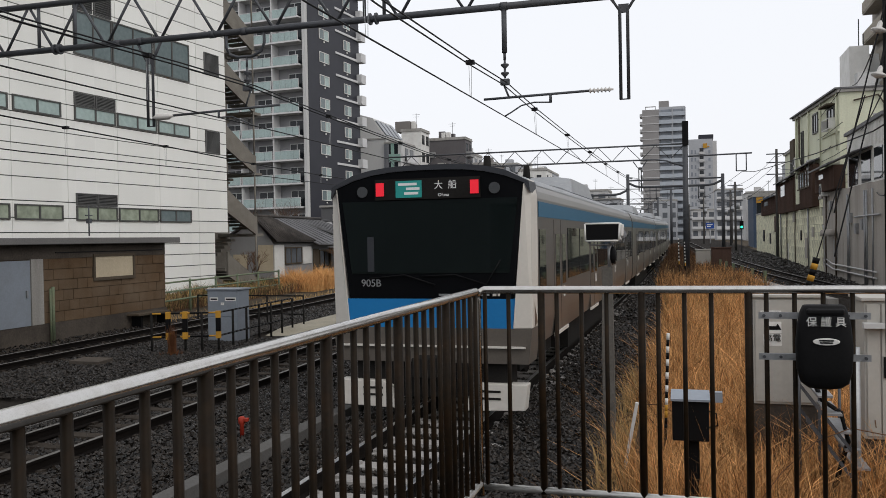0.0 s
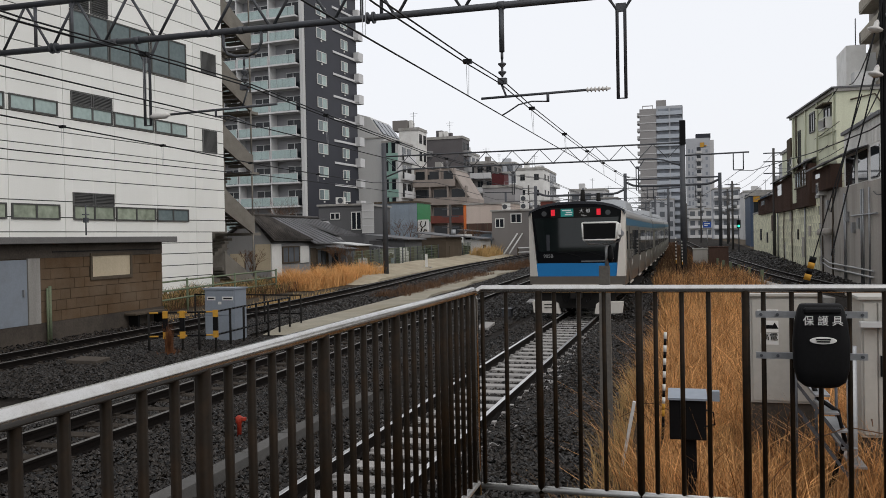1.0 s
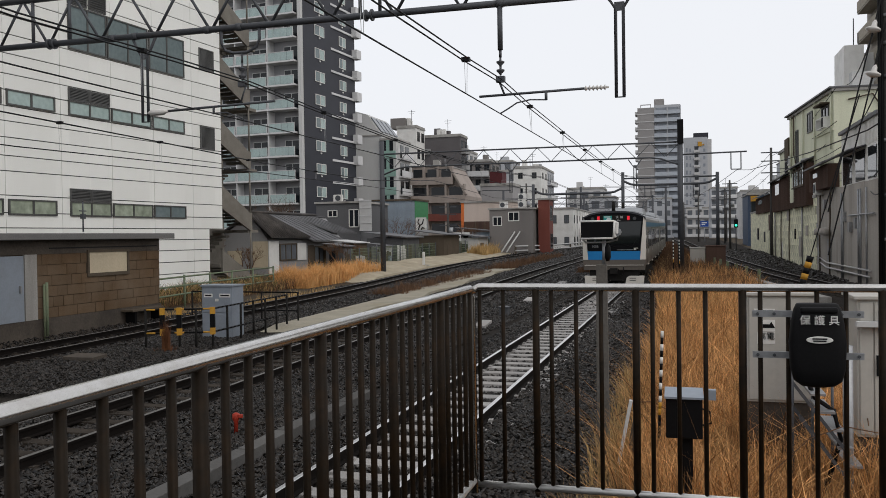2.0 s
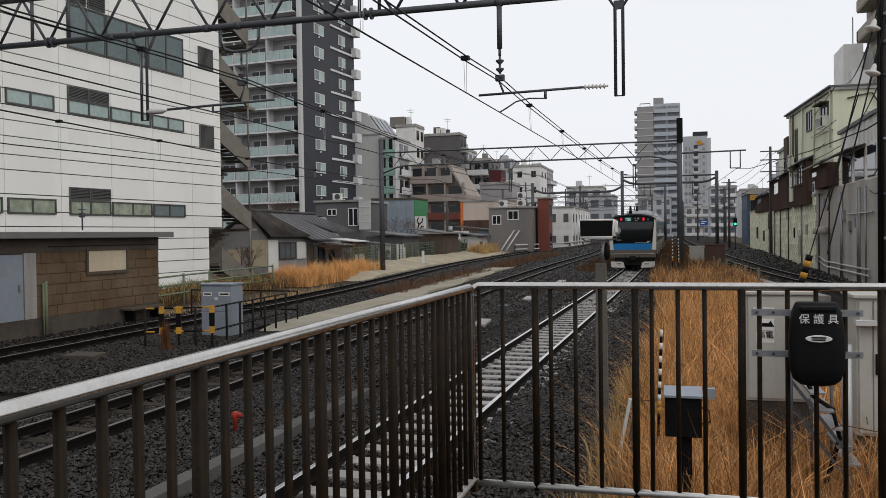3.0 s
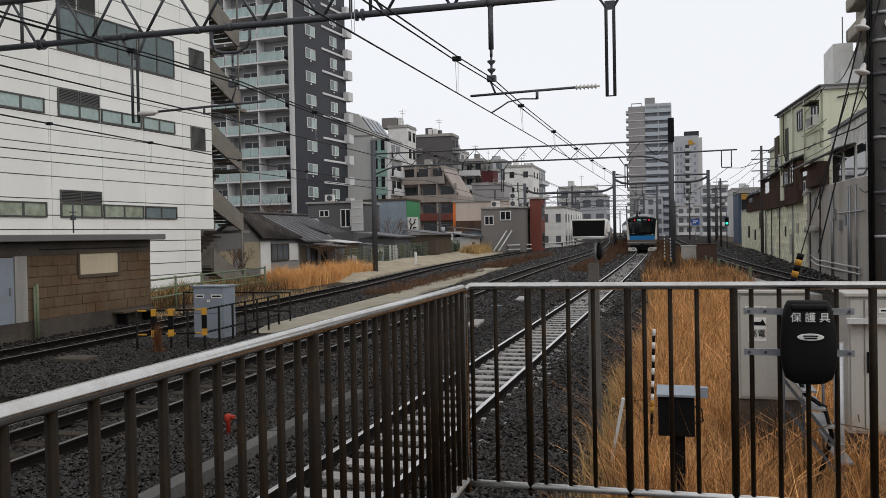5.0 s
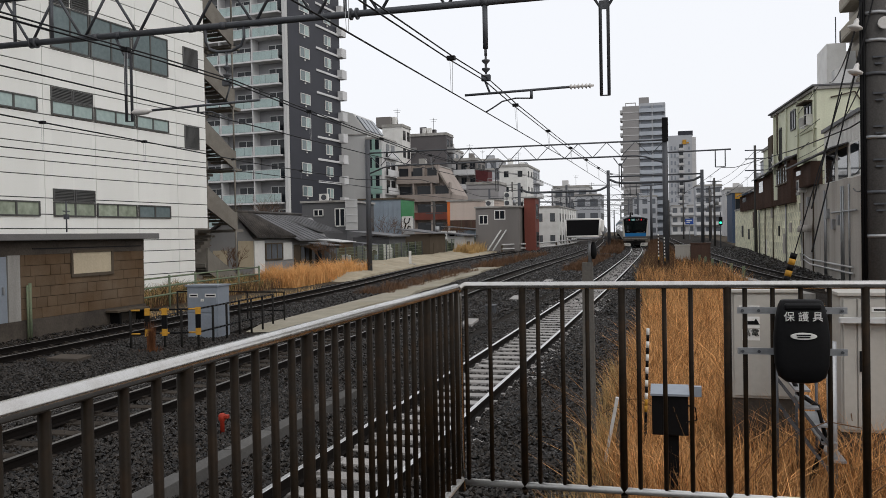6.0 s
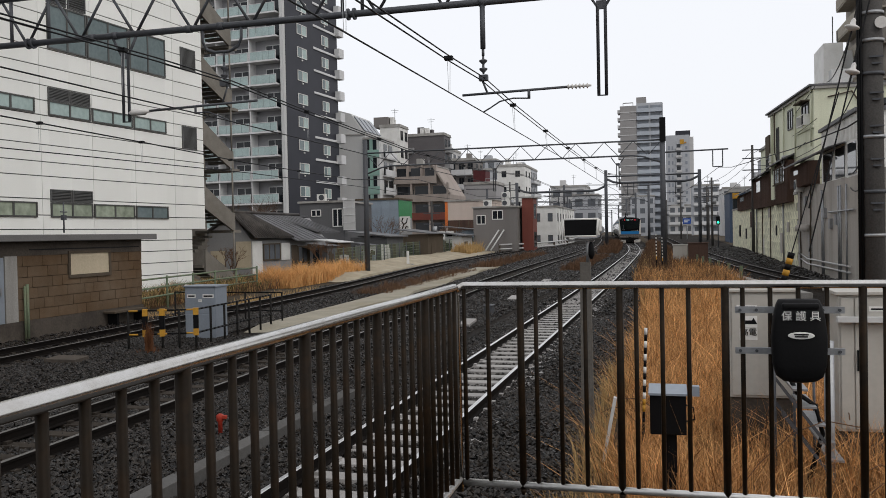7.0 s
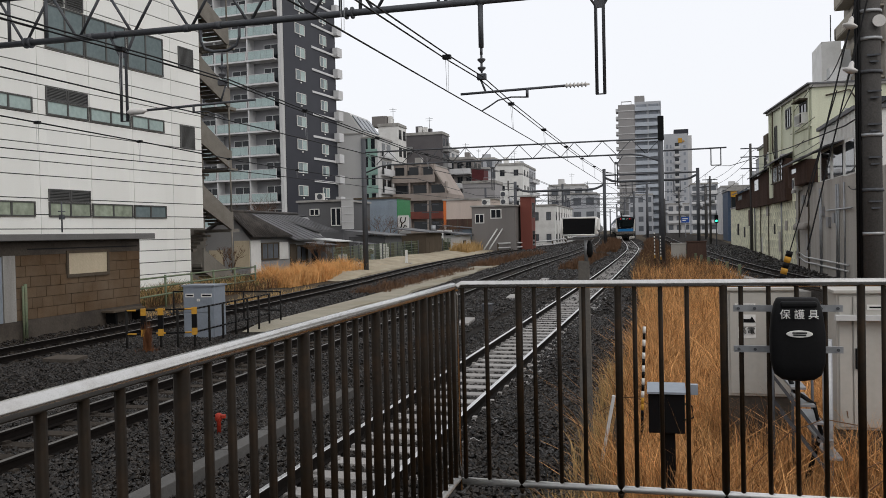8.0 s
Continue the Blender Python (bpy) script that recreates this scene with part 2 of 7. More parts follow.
# Tower glass lightened to grey: distance haze put into its colour.
GLASS_HAZE = glass_dark("hazed_distant_glass", (0.22, 0.24, 0.27), 0.2)
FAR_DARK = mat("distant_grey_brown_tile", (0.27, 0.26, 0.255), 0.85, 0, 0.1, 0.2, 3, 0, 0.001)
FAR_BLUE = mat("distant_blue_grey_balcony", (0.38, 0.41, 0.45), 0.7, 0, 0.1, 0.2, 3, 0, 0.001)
ASPHALT = mat("wet_platform_asphalt", (0.040, 0.038, 0.036), 0.5, 0, 0.3, 0.8, 40, 0.4, 0.004, (0.06, 0.057, 0.052), 0.5, 0.5)
POST_CONC = mat("pale_weathered_post", (0.115, 0.108, 0.098), 0.9, 0, 0.3, 3.0, 40, 0.4, 0.005, (0.10, 0.09, 0.075), 0.6, 2.0)
BEIGE_TAN = mat("tan_facade_tile", (0.33, 0.285, 0.255), 0.85, 0, 0.12, 0.5, 10, 0.1, 0.003, (0.2, 0.17, 0.15), 0.4, 0.4, streak=True)
WARM_GREY = mat("warm_grey_render", (0.215, 0.20, 0.19), 0.85, 0, 0.15, 0.8, 15, 0.15, 0.004, (0.13, 0.12, 0.115), 0.5, 0.4, streak=True)
ORANGE = mat("orange_sign_paint", (0.62, 0.16, 0.04), 0.6, 0, 0.1)
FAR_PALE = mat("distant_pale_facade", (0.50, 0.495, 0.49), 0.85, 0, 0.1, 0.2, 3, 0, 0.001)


# ---- mesh helpers ----
def box(bm, x0, x1, y0, y1, z0, z1):
    v = [bm.verts.new((x, y, z)) for z in (z0, z1) for y in (y0, y1) for x in (x0, x1)]
    for f in ((0, 2, 3, 1), (4, 5, 7, 6), (0, 1, 5, 4), (2, 6, 7, 3), (0, 4, 6, 2), (1, 3, 7, 5)):
        bm.faces.new([v[i] for i in f])


def hexa(bm, low, high):
    """A solid between two four-cornered outlines, both anticlockwise seen from outside the high one."""
    a, b = [bm.verts.new(p) for p in low], [bm.verts.new(p) for p in high]
    bm.faces.new(a[::-1])
    bm.faces.new(b)
    for i in range(len(a)):
        j = (i + 1) % len(a)
        bm.faces.new((a[i], a[j], b[j], b[i]))


def tube(bm, a, b, r, n=8, r2=None):
    a, b = Vector(a), Vector(b)
    d = (b - a).normalized()
    s = d.cross(Vector((0, 0, 1)) if abs(d.z) < 0.9 else Vector((0, 1, 0))).normalized()
    u = s.cross(d)
    r2 = r if r2 is None else r2
    ring = []
    for c, rr in ((a, r), (b, r2)):
        ring.append([bm.verts.new(c + rr * (math.cos(t) * s + math.sin(t) * u)) for t in (2 * math.pi * i / n for i in range(n))])
    for i in range(n):
        j = (i + 1) % n
        f = bm.faces.new((ring[0][i], ring[0][j], ring[1][j], ring[1][i]))
        f.smooth = n > 5
    bm.faces.new(ring[0][::-1])
    bm.faces.new(ring[1])


def polytube(bm, pts, r, n=8):
    """One tube through all the points."""
    pts = [Vector(p) for p in pts]
    rings = []
    for i, p in enumerate(pts):
        d = (pts[min(i + 1, len(pts) - 1)] - pts[max(i - 1, 0)]).normalized()
        s = d.cross(Vector((0, 0, 1)) if abs(d.z) < 0.95 else Vector((0, 1, 0))).normalized()
        u = s.cross(d)
        rings.append([bm.verts.new(p + r * (math.cos(t) * s + math.sin(t) * u)) for t in (2 * math.pi * k / n for k in range(n))])
    for a, b in zip(rings, rings[1:]):
        for i in range(n):
            j = (i + 1) % n
            f = bm.faces.new((a[i], a[j], b[j], b[i]))
            f.smooth = True
    bm.faces.new(rings[0][::-1])
    bm.faces.new(rings[-1])


def lathe(bm, base, axis, profile, n=12):
    """A turned body: rings of (distance along the axis, radius)."""
    base, d = Vector(base), Vector(axis).normalized()
    s = d.cross(Vector((0, 0, 1)) if abs(d.z) < 0.9 else Vector((0, 1, 0))).normalized()
    u = s.cross(d)
    rings = [[bm.verts.new(base + h * d + r * (math.cos(t) * s + math.sin(t) * u)) for t in (2 * math.pi * k / n for k in range(n))] for h, r in profile]
    for a, b in zip(rings, rings[1:]):
        for i in range(n):
            j = (i + 1) % n
            bm.faces.new((a[i], a[j], b[j], b[i])).smooth = True
    bm.faces.new(rings[0][::-1])
    bm.faces.new(rings[-1])


def mesh_of(name, bm, material, bevel=0.0):
    if bevel:
        bmesh.ops.bevel(bm, geom=bm.edges[:], offset=bevel, segments=2, affect="EDGES", profile=0.5)
    bmesh.ops.recalc_face_normals(bm, faces=bm.faces[:])
    me = bpy.data.meshes.new(name)
    bm.to_mesh(me)
    bm.free()
    me.materials.append(material)
    return me


def part(name, bm, material, parent=None, label="", bevel=0.0):
    """One mesh object under a thing or a part."""
    ob = new(name, mesh_of(name, bm, material, bevel))
    ob.parent = parent
    if label:
        ob["label"] = label
    return ob


def piece(name, me, parent, m=None):
    ob = new(name, me)
    ob.parent = parent
    if m is not None:
        ob.matrix_basis = m
    return ob


def thing(name, label, category, m=None, group="", kind=""):
    ob = new(name)
    ob.empty_display_size = 0.2
    if m is not None:
        ob.matrix_basis = m
    return tagged(ob, label, category, group, kind)


def bm_box(*a):
    bm = bmesh.new()
    for b in (a if isinstance(a[0], tuple) else (a,)):
        box(bm, *b)
    return bm


def text(name, body, size, material, parent, m, label=""):
    cu = bpy.data.curves.new(name, "FONT")
    cu.body, cu.size, cu.extrude, cu.align_x, cu.align_y = body, size, 0.002, "CENTER", "CENTER"
    tmp = new("lettering", cu)
    bpy.context.view_layer.update()
    me = bpy.data.meshes.new_from_object(tmp.evaluated_get(bpy.context.evaluated_depsgraph_get()))
    bpy.data.objects.remove(tmp)
    me.materials.clear()
    me.materials.append(material)
    ob = new(name, me)
    ob.parent, ob.matrix_basis = parent, m
    if label:
        ob["label"] = label
    return ob


# ---- lie of the land ----
def soft(v, w):
    return w * math.log1p(math.exp(min(v / w, 50)))


def gz(y):
    """Height of the line: level, then a gentle climb."""
    return 0.011 * soft(min(y, 150) - 45, 5)


def smooth_line(rows):
    ys, xs = [r[0] for r in rows], [r[1] for r in rows]

    def f(y):
        return float(sum(np.interp(y + d, ys, xs) for d in (-9, -6, -3, 0, 3, 6, 9)) / 7)
    return f


def c1(y):
    return -3.38 + 0.012 * y - 0.072 * soft(y - 90, 6)


c2 = smooth_line([(-20, -7.85), (10, -7.88), (25, -8.25), (45, -8.8), (62, -8.7), (80, -8.0), (100, -8.0), (140, -9.8), (220, -16)])
c3 = smooth_line([(-20, -14.3), (15, -14.55), (32, -15.1), (60, -17.2), (75, -17.0), (100, -15.6), (140, -16.5), (220, -22)])
c4 = smooth_line([(-20, 14), (30, 8.2), (47, 5.9), (66, 4.5), (80, 3.7), (110, 2.2), (160, 0.5), (220, -2.0)])


# ---- ground, beds and tracks ----
def strip(name, label, x_of, material, ys, lift, category="ground", parent=None):
    """A sheet along the line; x_of(y) gives its cross-section of x and drop."""
    bm = bmesh.new()
    rows = [[bm.verts.new((x, y, gz(y) + lift + d)) for x, d in x_of(y)] for y in ys]
    for a, b in zip(rows, rows[1:]):
        for i in range(len(a) - 1):
            bm.faces.new((a[i], a[i + 1], b[i + 1], b[i]))
    return tagged(part(name, bm, material, parent), label, category, kind="structure")


YS = [-120, -60, -20, -5, 0] + [4 * i for i in range(1, 45)] + [200, 260, 400, 800, 1600, 3000]
strip("ground", "dry brown earth beside the railway lines", lambda y: [(x, 0) for x in (-1500, -300, -80, -30, -18, -12, -6, 0, 4, 10, 30, 100, 400, 1500)], EARTH, YS, -0.42)
BYS = [-20, -5, 0] + [3 * i for i in range(1, 60)] + [180 + 10 * i for i in range(16)]
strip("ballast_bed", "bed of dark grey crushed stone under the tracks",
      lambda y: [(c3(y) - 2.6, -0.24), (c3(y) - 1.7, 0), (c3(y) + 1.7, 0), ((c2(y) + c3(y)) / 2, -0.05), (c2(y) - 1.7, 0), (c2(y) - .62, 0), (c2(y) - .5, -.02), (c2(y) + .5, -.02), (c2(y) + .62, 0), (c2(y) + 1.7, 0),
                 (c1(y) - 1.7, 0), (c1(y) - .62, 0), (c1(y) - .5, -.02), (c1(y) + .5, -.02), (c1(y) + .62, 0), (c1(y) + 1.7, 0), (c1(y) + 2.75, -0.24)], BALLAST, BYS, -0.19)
strip("ballast_bed", "narrow bed of crushed stone under the outer track",
      lambda y: [(c4(y) - 2.2, -0.24), (c4(y) - 1.5, 0), (c4(y) + 1.5, 0), (max(c4(y) + 2.2, 8.98), -0.16)], BALLAST, [y for y in BYS if y > 15], -0.19)

RAIL_PROFILE = [(-0.064, -0.153), (0.064, -0.153), (0.064, -0.14), (0.012, -0.125), (0.010, -0.045), (0.0325, -0.035), (0.0325, -0.004), (0.026, 0.0),
                (-0.026, 0.0), (-0.0325, -0.004), (-0.0325, -0.035), (-0.010, -0.045), (-0.012, -0.125), (-0.064, -0.14)]


def rail(cx, off, ys, parent, head, label):
    bm = bmesh.new()
    rings = [[bm.verts.new((cx(y) + off + px, y, gz(y) + pz)) for px, pz in RAIL_PROFILE] for y in ys]
    n = len(RAIL_PROFILE)
    for a, b in zip(rings, rings[1:]):
        for i in range(n):
            f = bm.faces.new((a[i], a[(i + 1) % n], b[(i + 1) % n], b[i]))
            f.material_index = 1 if i in (6, 7, 8) else 0
    ob = part("rail", bm, RAIL_SIDE, parent, label)
    ob.data.materials.append(head)
    return ob


def sleeper_mesh(material, old):
    bm = bmesh.new()
    w = 0.11 if old else 0.13
    hexa(bm, [(-1.0, -w - .02, -.32), (1.0, -w - .02, -.32), (1.0, w + .02, -.32), (-1.0, w + .02, -.32)],
         [(-1.0, -w, -.15), (1.0, -w, -.15), (1.0, w, -.15), (-1.0, w, -.15)])
    for sx in (-.565, .565):
        for d in (-.1, .1):
            box(bm, sx + d - .03, sx + d + .03, -.05, .05, -.152, -.115)
    return mesh_of("sleeper", bm, material)


HEAD_DULL = mat("dull_rail_head", (0.16, 0.15, 0.14), 0.45, 0.8, 0.15, 2, 30, 0.05, 0.001)


def track(cx, y0, y1, material, old, label, head):
    t = thing("railway_track", label, "track", kind="structure")
    ys = [y0 + (y1 - y0) * i / 120 for i in range(121)]
    for off in (-0.566, 0.566):
        rail(cx, off, ys, t, head, "steel rail with a worn bright head")
    me = sleeper_mesh(material, old)
    for i in range(int((min(y1, 125) - y0) / 0.6)):
        y = y0 + 0.6 * i + random.uniform(-.02, .02)
        piece("sleeper", me, t, pose(cx(y), y, gz(y), 0, 0, math.degrees(-(cx(y + 1) - cx(y - 1)) / 2) + random.uniform(-.6, .6)))
    return t


track(c1, -4, 325, SLEEPER, False, "railway track of steel rails on pale concrete sleepers", RAIL_HEAD)
track(c2, -4, 175, SLEEPER_OLD, True, "railway track with rusty rails on dark old sleepers", HEAD_DULL)
track(c3, 0, 175, SLEEPER_OLD, True, "outermost railway track with dark rails on old sleepers", HEAD_DULL)
track(c4, 30, 175, SLEEPER_OLD, True, "curving railway track beside the retaining wall", HEAD_DULL)

# low concrete remains between and beside the tracks
def slab_edges(inner, outer, y, y0, y1):
    e = min(1.0, (y - y0) / 2, (y1 - y) / 2) if y not in (y0, y1) else 0.0
    return [(outer - .05, -.25), (outer, -.25 * (1 - e)), ((inner + outer) / 2, -.25 * (1 - e) + .02 * math.sin(y)), (inner, -.25 * (1 - e)), (inner + .05, -.25)]


strip("concrete_slab", "long low pale concrete strip, cracked, between the tracks",
      lambda y: slab_edges((c2(y) + c3(y)) / 2 + 1.1 - .25 * math.sin(y * .7), (c2(y) + c3(y)) / 2 - .3, y, 21, 63), CONC_LIGHT, list(range(21, 64, 2)), -0.11, "slab")
def bank_edges(y):
    e = min(1.0, (y - 49) / 3, (109 - y) / 3)
    i, o = c3(y) - 2.3 - .2 * math.sin(y * .5), c3(y) - 5.7
    w = .05 * math.sin(y * 1.1) + .04 * math.sin(y * 2.3)
    return [(o - .4, -.3), (o, -.25 + .62 * e + w), ((i + 2 * o) / 3, -.25 + .55 * e - w), ((2 * i + o) / 3, -.25 + .36 * e + w), (i, -.25 + .18 * e), (i + .08, -.3)]


SAND = mat("pale_sandy_concrete", (0.36, 0.315, 0.235), 0.95, 0, 0.25, 0.8, 20, 0.5, 0.015, (0.22, 0.175, 0.115), 0.6, 0.5)
strip("concrete_bank", "pale sandy bank rising beside the outermost track", bank_edges, SAND, [49 + 1.5 * k for k in range(41)], -0.12, "bank")


def trough():
    t = thing("cable_trough", "line of pale concrete cable trough lids", "cable trough", kind="structure")
    bm = bmesh.new()
    box(bm, -.11, .11, -.49, .49, -.2, -.035)
    me = mesh_of("lid", bm, TROUGH, 0.008)
    for i in range(13):
        y = 0.5 + i
        piece("lid", me, t, pose(c1(y) - 1.78, y, gz(y) + random.uniform(-.006, .006), 0, 0, random.uniform(-.4, .4)))


trough()


def side_trough():
    t = thing("cable_trough", "pale concrete trough lids beside the curving track", "cable trough", kind="structure")
    bm = bmesh.new()
    box(bm, -.2, .2, -.97, .97, -.3, .0)
    me = mesh_of("lid", bm, CONC, 0.01)
    for k in range(34):
        y = 36 + 2 * k
        piece("lid", me, t, pose(c4(y) - 1.95, y, gz(y) - .08 + random.uniform(-.01, .01), 0, 0, math.degrees(-(c4(y + 1) - c4(y - 1)) / 2)))
    for k in range(9):
        y = 44 + 3.2 * k
        tagged(part("fence_stub", bm_box(c4(y) - 2.55, c4(y) - 2.4, y - .08, y + .08, gz(y) - .5, gz(y) + .62), GREEN_FENCE, None, bevel=.01), "short faded green post beside the curving track", "post", "stubs beside the track")


side_trough()

# ---- platform end and railing ----
pf = thing("platform", "end of a concrete station platform", "platform", kind="structure")
part("platform_slab", bm_box(-1.17, 3.2, -14, 4.40, 0.85, 1.03), ASPHALT, pf, "wet dark asphalt platform top", 0.01)
part("platform_wall", bm_box(-1.05, 3.1, -14, 4.3, -0.5, 0.85), CONC, pf)

st = thing("station_building", "plain grey station building across the tracks", "building", pose(-10, -50, 0))
part("wall", bm_box((-60, 40, -12, 0, 5.6, 15), (-60, -8, -12, 0, -1, 5.6), (14, 40, -12, 0, -1, 5.6)), DARK_RENDER, st)
part("canopy", bm_box(8.6, 13.4, 0.1, 46, 4.2, 4.45), ROOF_SHEET, st, "sheet metal platform canopy")
for k in range(6):
    bm = bmesh.new()
    tube(bm, (11, 4 + 8 * k, 1.03), (11, 4 + 8 * k, 4.2), .09, 8)
    part("column", bm, GANTRY, st)


def railing(name, label, length, spacing, thick, first, z_top, z_low, m):
    """Railing along +x from the origin."""
    t = thing(name, label, "railing", m)
    bm = bmesh.new()
    polytube(bm, [(0.0, 0, 1.03), (0.0, 0, z_top - 0.05), (0.012, 0, z_top - 0.02), (0.05, 0, z_top)] + [(length * i / 6, 0, z_top) for i in range(1, 7)], 0.0215, 16)
    part("top_rail", bm, STEEL, t, "bright stainless steel hand rail")
    bm = bmesh.new()
    tube(bm, (0.0, 0, z_low), (length, 0, z_low), 0.020, 12)
    part("bottom_rail", bm, STEEL_LOW, t)
    bm = bmesh.new()
    tube(bm, (0, 0, z_low), (0, 0, z_top - .008), 0.0125, 10)
    bar = mesh_of("baluster", bm, STEEL_BAR)
    bm = bmesh.new()
    tube(bm, (0, 0, z_low - .02), (0, 0, z_top - .006), 0.0205, 12)
    tube(bm, (0, 0, z_low - .055), (0, 0, z_low - .02), 0.008, 12, 0.0205)
    post = mesh_of("post", bm, STEEL_BAR)
    bm = bmesh.new()
    box(bm, -.02, .02, -.02, .30, z_low - .10, z_low - .06)
    foot = mesh_of("bracket", bm, STEEL_BAR)
    for q in thick:
        if m.to_euler().z > -.1:
            piece("bracket", foot, t, pose(q, 0, 0, 0, 0, 180))
        else:
            piece("bracket", foot, t, pose(q, 0, 0))
    x, i = first, 0
    while x < length:
        near = any(abs(x - q) < spacing * 0.45 for q in thick)
        if near:
            q = min(thick, key=lambda v: abs(v - x))
            piece("post", post, t, pose(q, 0, 0))
        else:
            piece("baluster", bar, t, pose(x, random.uniform(-.001, .001), 0))
        x, i = x + spacing, i + 1
    return t


railing("platform_railing", "stainless steel railing across the platform end", 4.2, 0.1375, (0.38, 0.93, 1.48, 2.15, 2.7, 3.25, 3.8), 0.055, 2.205, 1.072, pose(-1.15, 4.66, 0))
railing("platform_railing", "stainless steel railing along the platform edge", 9.0, 0.12, (0.66, 1.38, 2.10, 2.82, 3.54, 4.26, 4.98, 5.7, 6.42, 7.14, 7.86, 8.58), 0.06, 2.2, 1.10, pose(-1.13, 4.62, 0, 0, 0, -90))


# ---- left side: white clad building ----
BASE = pose(-26.47, 45.0, 0, 0, 0, -6)
wb = thing("white_building", "large white building clad in metal panels with grey window bands", "building", BASE)
part("wall", bm_box((-24, -0.06, -45, 0, 3.35, 26), (-24, -0.06, -45, -1.27, -0.3, 3.35)), JOINT, wb, "dark joints between the cladding")
part("roof", bm_box(-24.3, 0.3, -45.3, 0.3, 26, 26.5), CONC, wb)

OPEN = []      # openings on the face: u0, u1, z0, z1


def band(z0, z1, us, glass, head=None):
    for u0, u1 in us:
        OPEN.append((u0, u1, z0, z1))
        w = part("window", bm_box((.0, .07, u0, u1, z0, z0 + .07), (.0, .07, u0, u1, z1 - .07, z1), (.0, .07, u0, u0 + .08, z0 + .07, z1 - .07), (.0, .07, u1 - .08, u1, z0 + .07, z1 - .07),
                                  (.0, .065, (u0 + u1) / 2 - .05, (u0 + u1) / 2 + .05, z0 + .07, z1 - .07)), ALU, wb, "grey aluminium window")
        for a, b in ((u0 + .08, (u0 + u1) / 2 - .05), ((u0 + u1) / 2 + .05, u1 - .08)):
            part("pane", bm_box(-.03, .03, a, b, z0 + .07, z1 - .07), glass, w)


def louvre(u0, u1, z0, z1, n, vertical=False):
    OPEN.append((u0, u1, z0, z1))
    v = part("louvre", bm_box((.0, .06, u0, u1, z0, z0 + .05), (.0, .06, u0, u1, z1 - .05, z1), (.0, .06, u0, u0 + .06, z0 + .05, z1 - .05), (.0, .06, u1 - .06, u1, z0 + .05, z1 - .05)), LOUVRE, wb, "grey metal louvre")
    for i in range(n):
        if vertical:
            u = u0 + .06 + (u1 - u0 - .12) * (i + .5) / n
            part("slat", bm_box(-.02, .04, u - .025, u + .025, z0 + .05, z1 - .05), LOUVRE, v)
        else:
            z = z0 + .05 + (z1 - z0 - .1) * (i + .5) / n
            part("slat", bm_box(-.02, .04, u0 + .06, u1 - .06, z - .02, z + .02), LOUVRE, v)


for zb, lit in ((3.70, True), (8.50, False)):
    g = GLASS_LIT if lit else GLASS_PALE
    band(zb, zb + .70, [(-11.75, -9.1)], g)
    band(zb, zb + .70, [(-9.0, -6.1)], g)
    band(zb, zb + .70, [(-6.0, -3.4)], GLASS if lit else GLASS_PALE)
    for k in range(4):
        band(zb, zb + .70, [(-15.2 - 2.9 * k, -12.55 - 2.9 * k)], g)
    louvre(-11.75, -10.45, zb + .72, zb + 1.32, 7)
    louvre(-10.40, -9.1, zb + .72, zb + 1.32, 7)
band(11.65, 13.75, [(-11.7, -9.25), (-9.2, -6.3), (-6.2, -3.35)], GLASS)
louvre(-11.7, -10.5, 13.8, 15.0, 10)
louvre(-10.4, -9.25, 13.8, 15.0, 10)
louvre(-2.0, -0.65, 12.42, 13.68, 12, True)
louvre(-2.0, -0.68, 7.80, 9.12, 12, True)

ROWS_Z = [-0.3, .62, 1.27, 1.92, 2.52, 3.13, 3.80, 4.56, 5.62, 6.29, 7.09, 7.80, 8.46, 9.16, 9.86, 10.75, 11.6, 12.4, 13.2, 14.0, 14.9, 15.8, 16.8, 18, 20, 22, 24, 26]
COLS_U = [0.0, -2.7, -5.92, -8.97, -12.2, -15.3, -18.4, -21.5, -24.6, -30]


def clad():
    cache = {}
    for i in range(len(ROWS_Z) - 1):
        for j in range(len(COLS_U) - 1):
            z0, z1, u1, u0 = ROWS_Z[i] + .023, ROWS_Z[i + 1] - .023, COLS_U[j] - .012, COLS_U[j + 1] + .012
            if j == 0 and z1 < 3.3:
                u1 = -1.28
            us = sorted({u0, u1, *[v for o in OPEN for v in o[:2] if u0 < v < u1]})
            zs = sorted({z0, z1, *[v for o in OPEN for v in o[2:] if z0 < v < z1]})
            rects = []
            for a, b in zip(us, us[1:]):
                run = None
                for c, d in zip(zs, zs[1:]):
                    mu, mz = (a + b) / 2, (c + d) / 2
                    hole = any(o[0] < mu < o[1] and o[2] < mz < o[3] for o in OPEN)
                    if not hole:
                        run = (run[0], d) if run else (c, d)
                    if (hole or d == zs[-1]) and run:
                        rects.append((a, b, *run))
                        run = None
            if not rects:
                continue
            for a, b, c, d in rects:
                if b - a > .015 and d - c > .015:
                    part("cladding_panel", bm_box(-.05, 0.0, a, b, c, d), CLAD, wb)


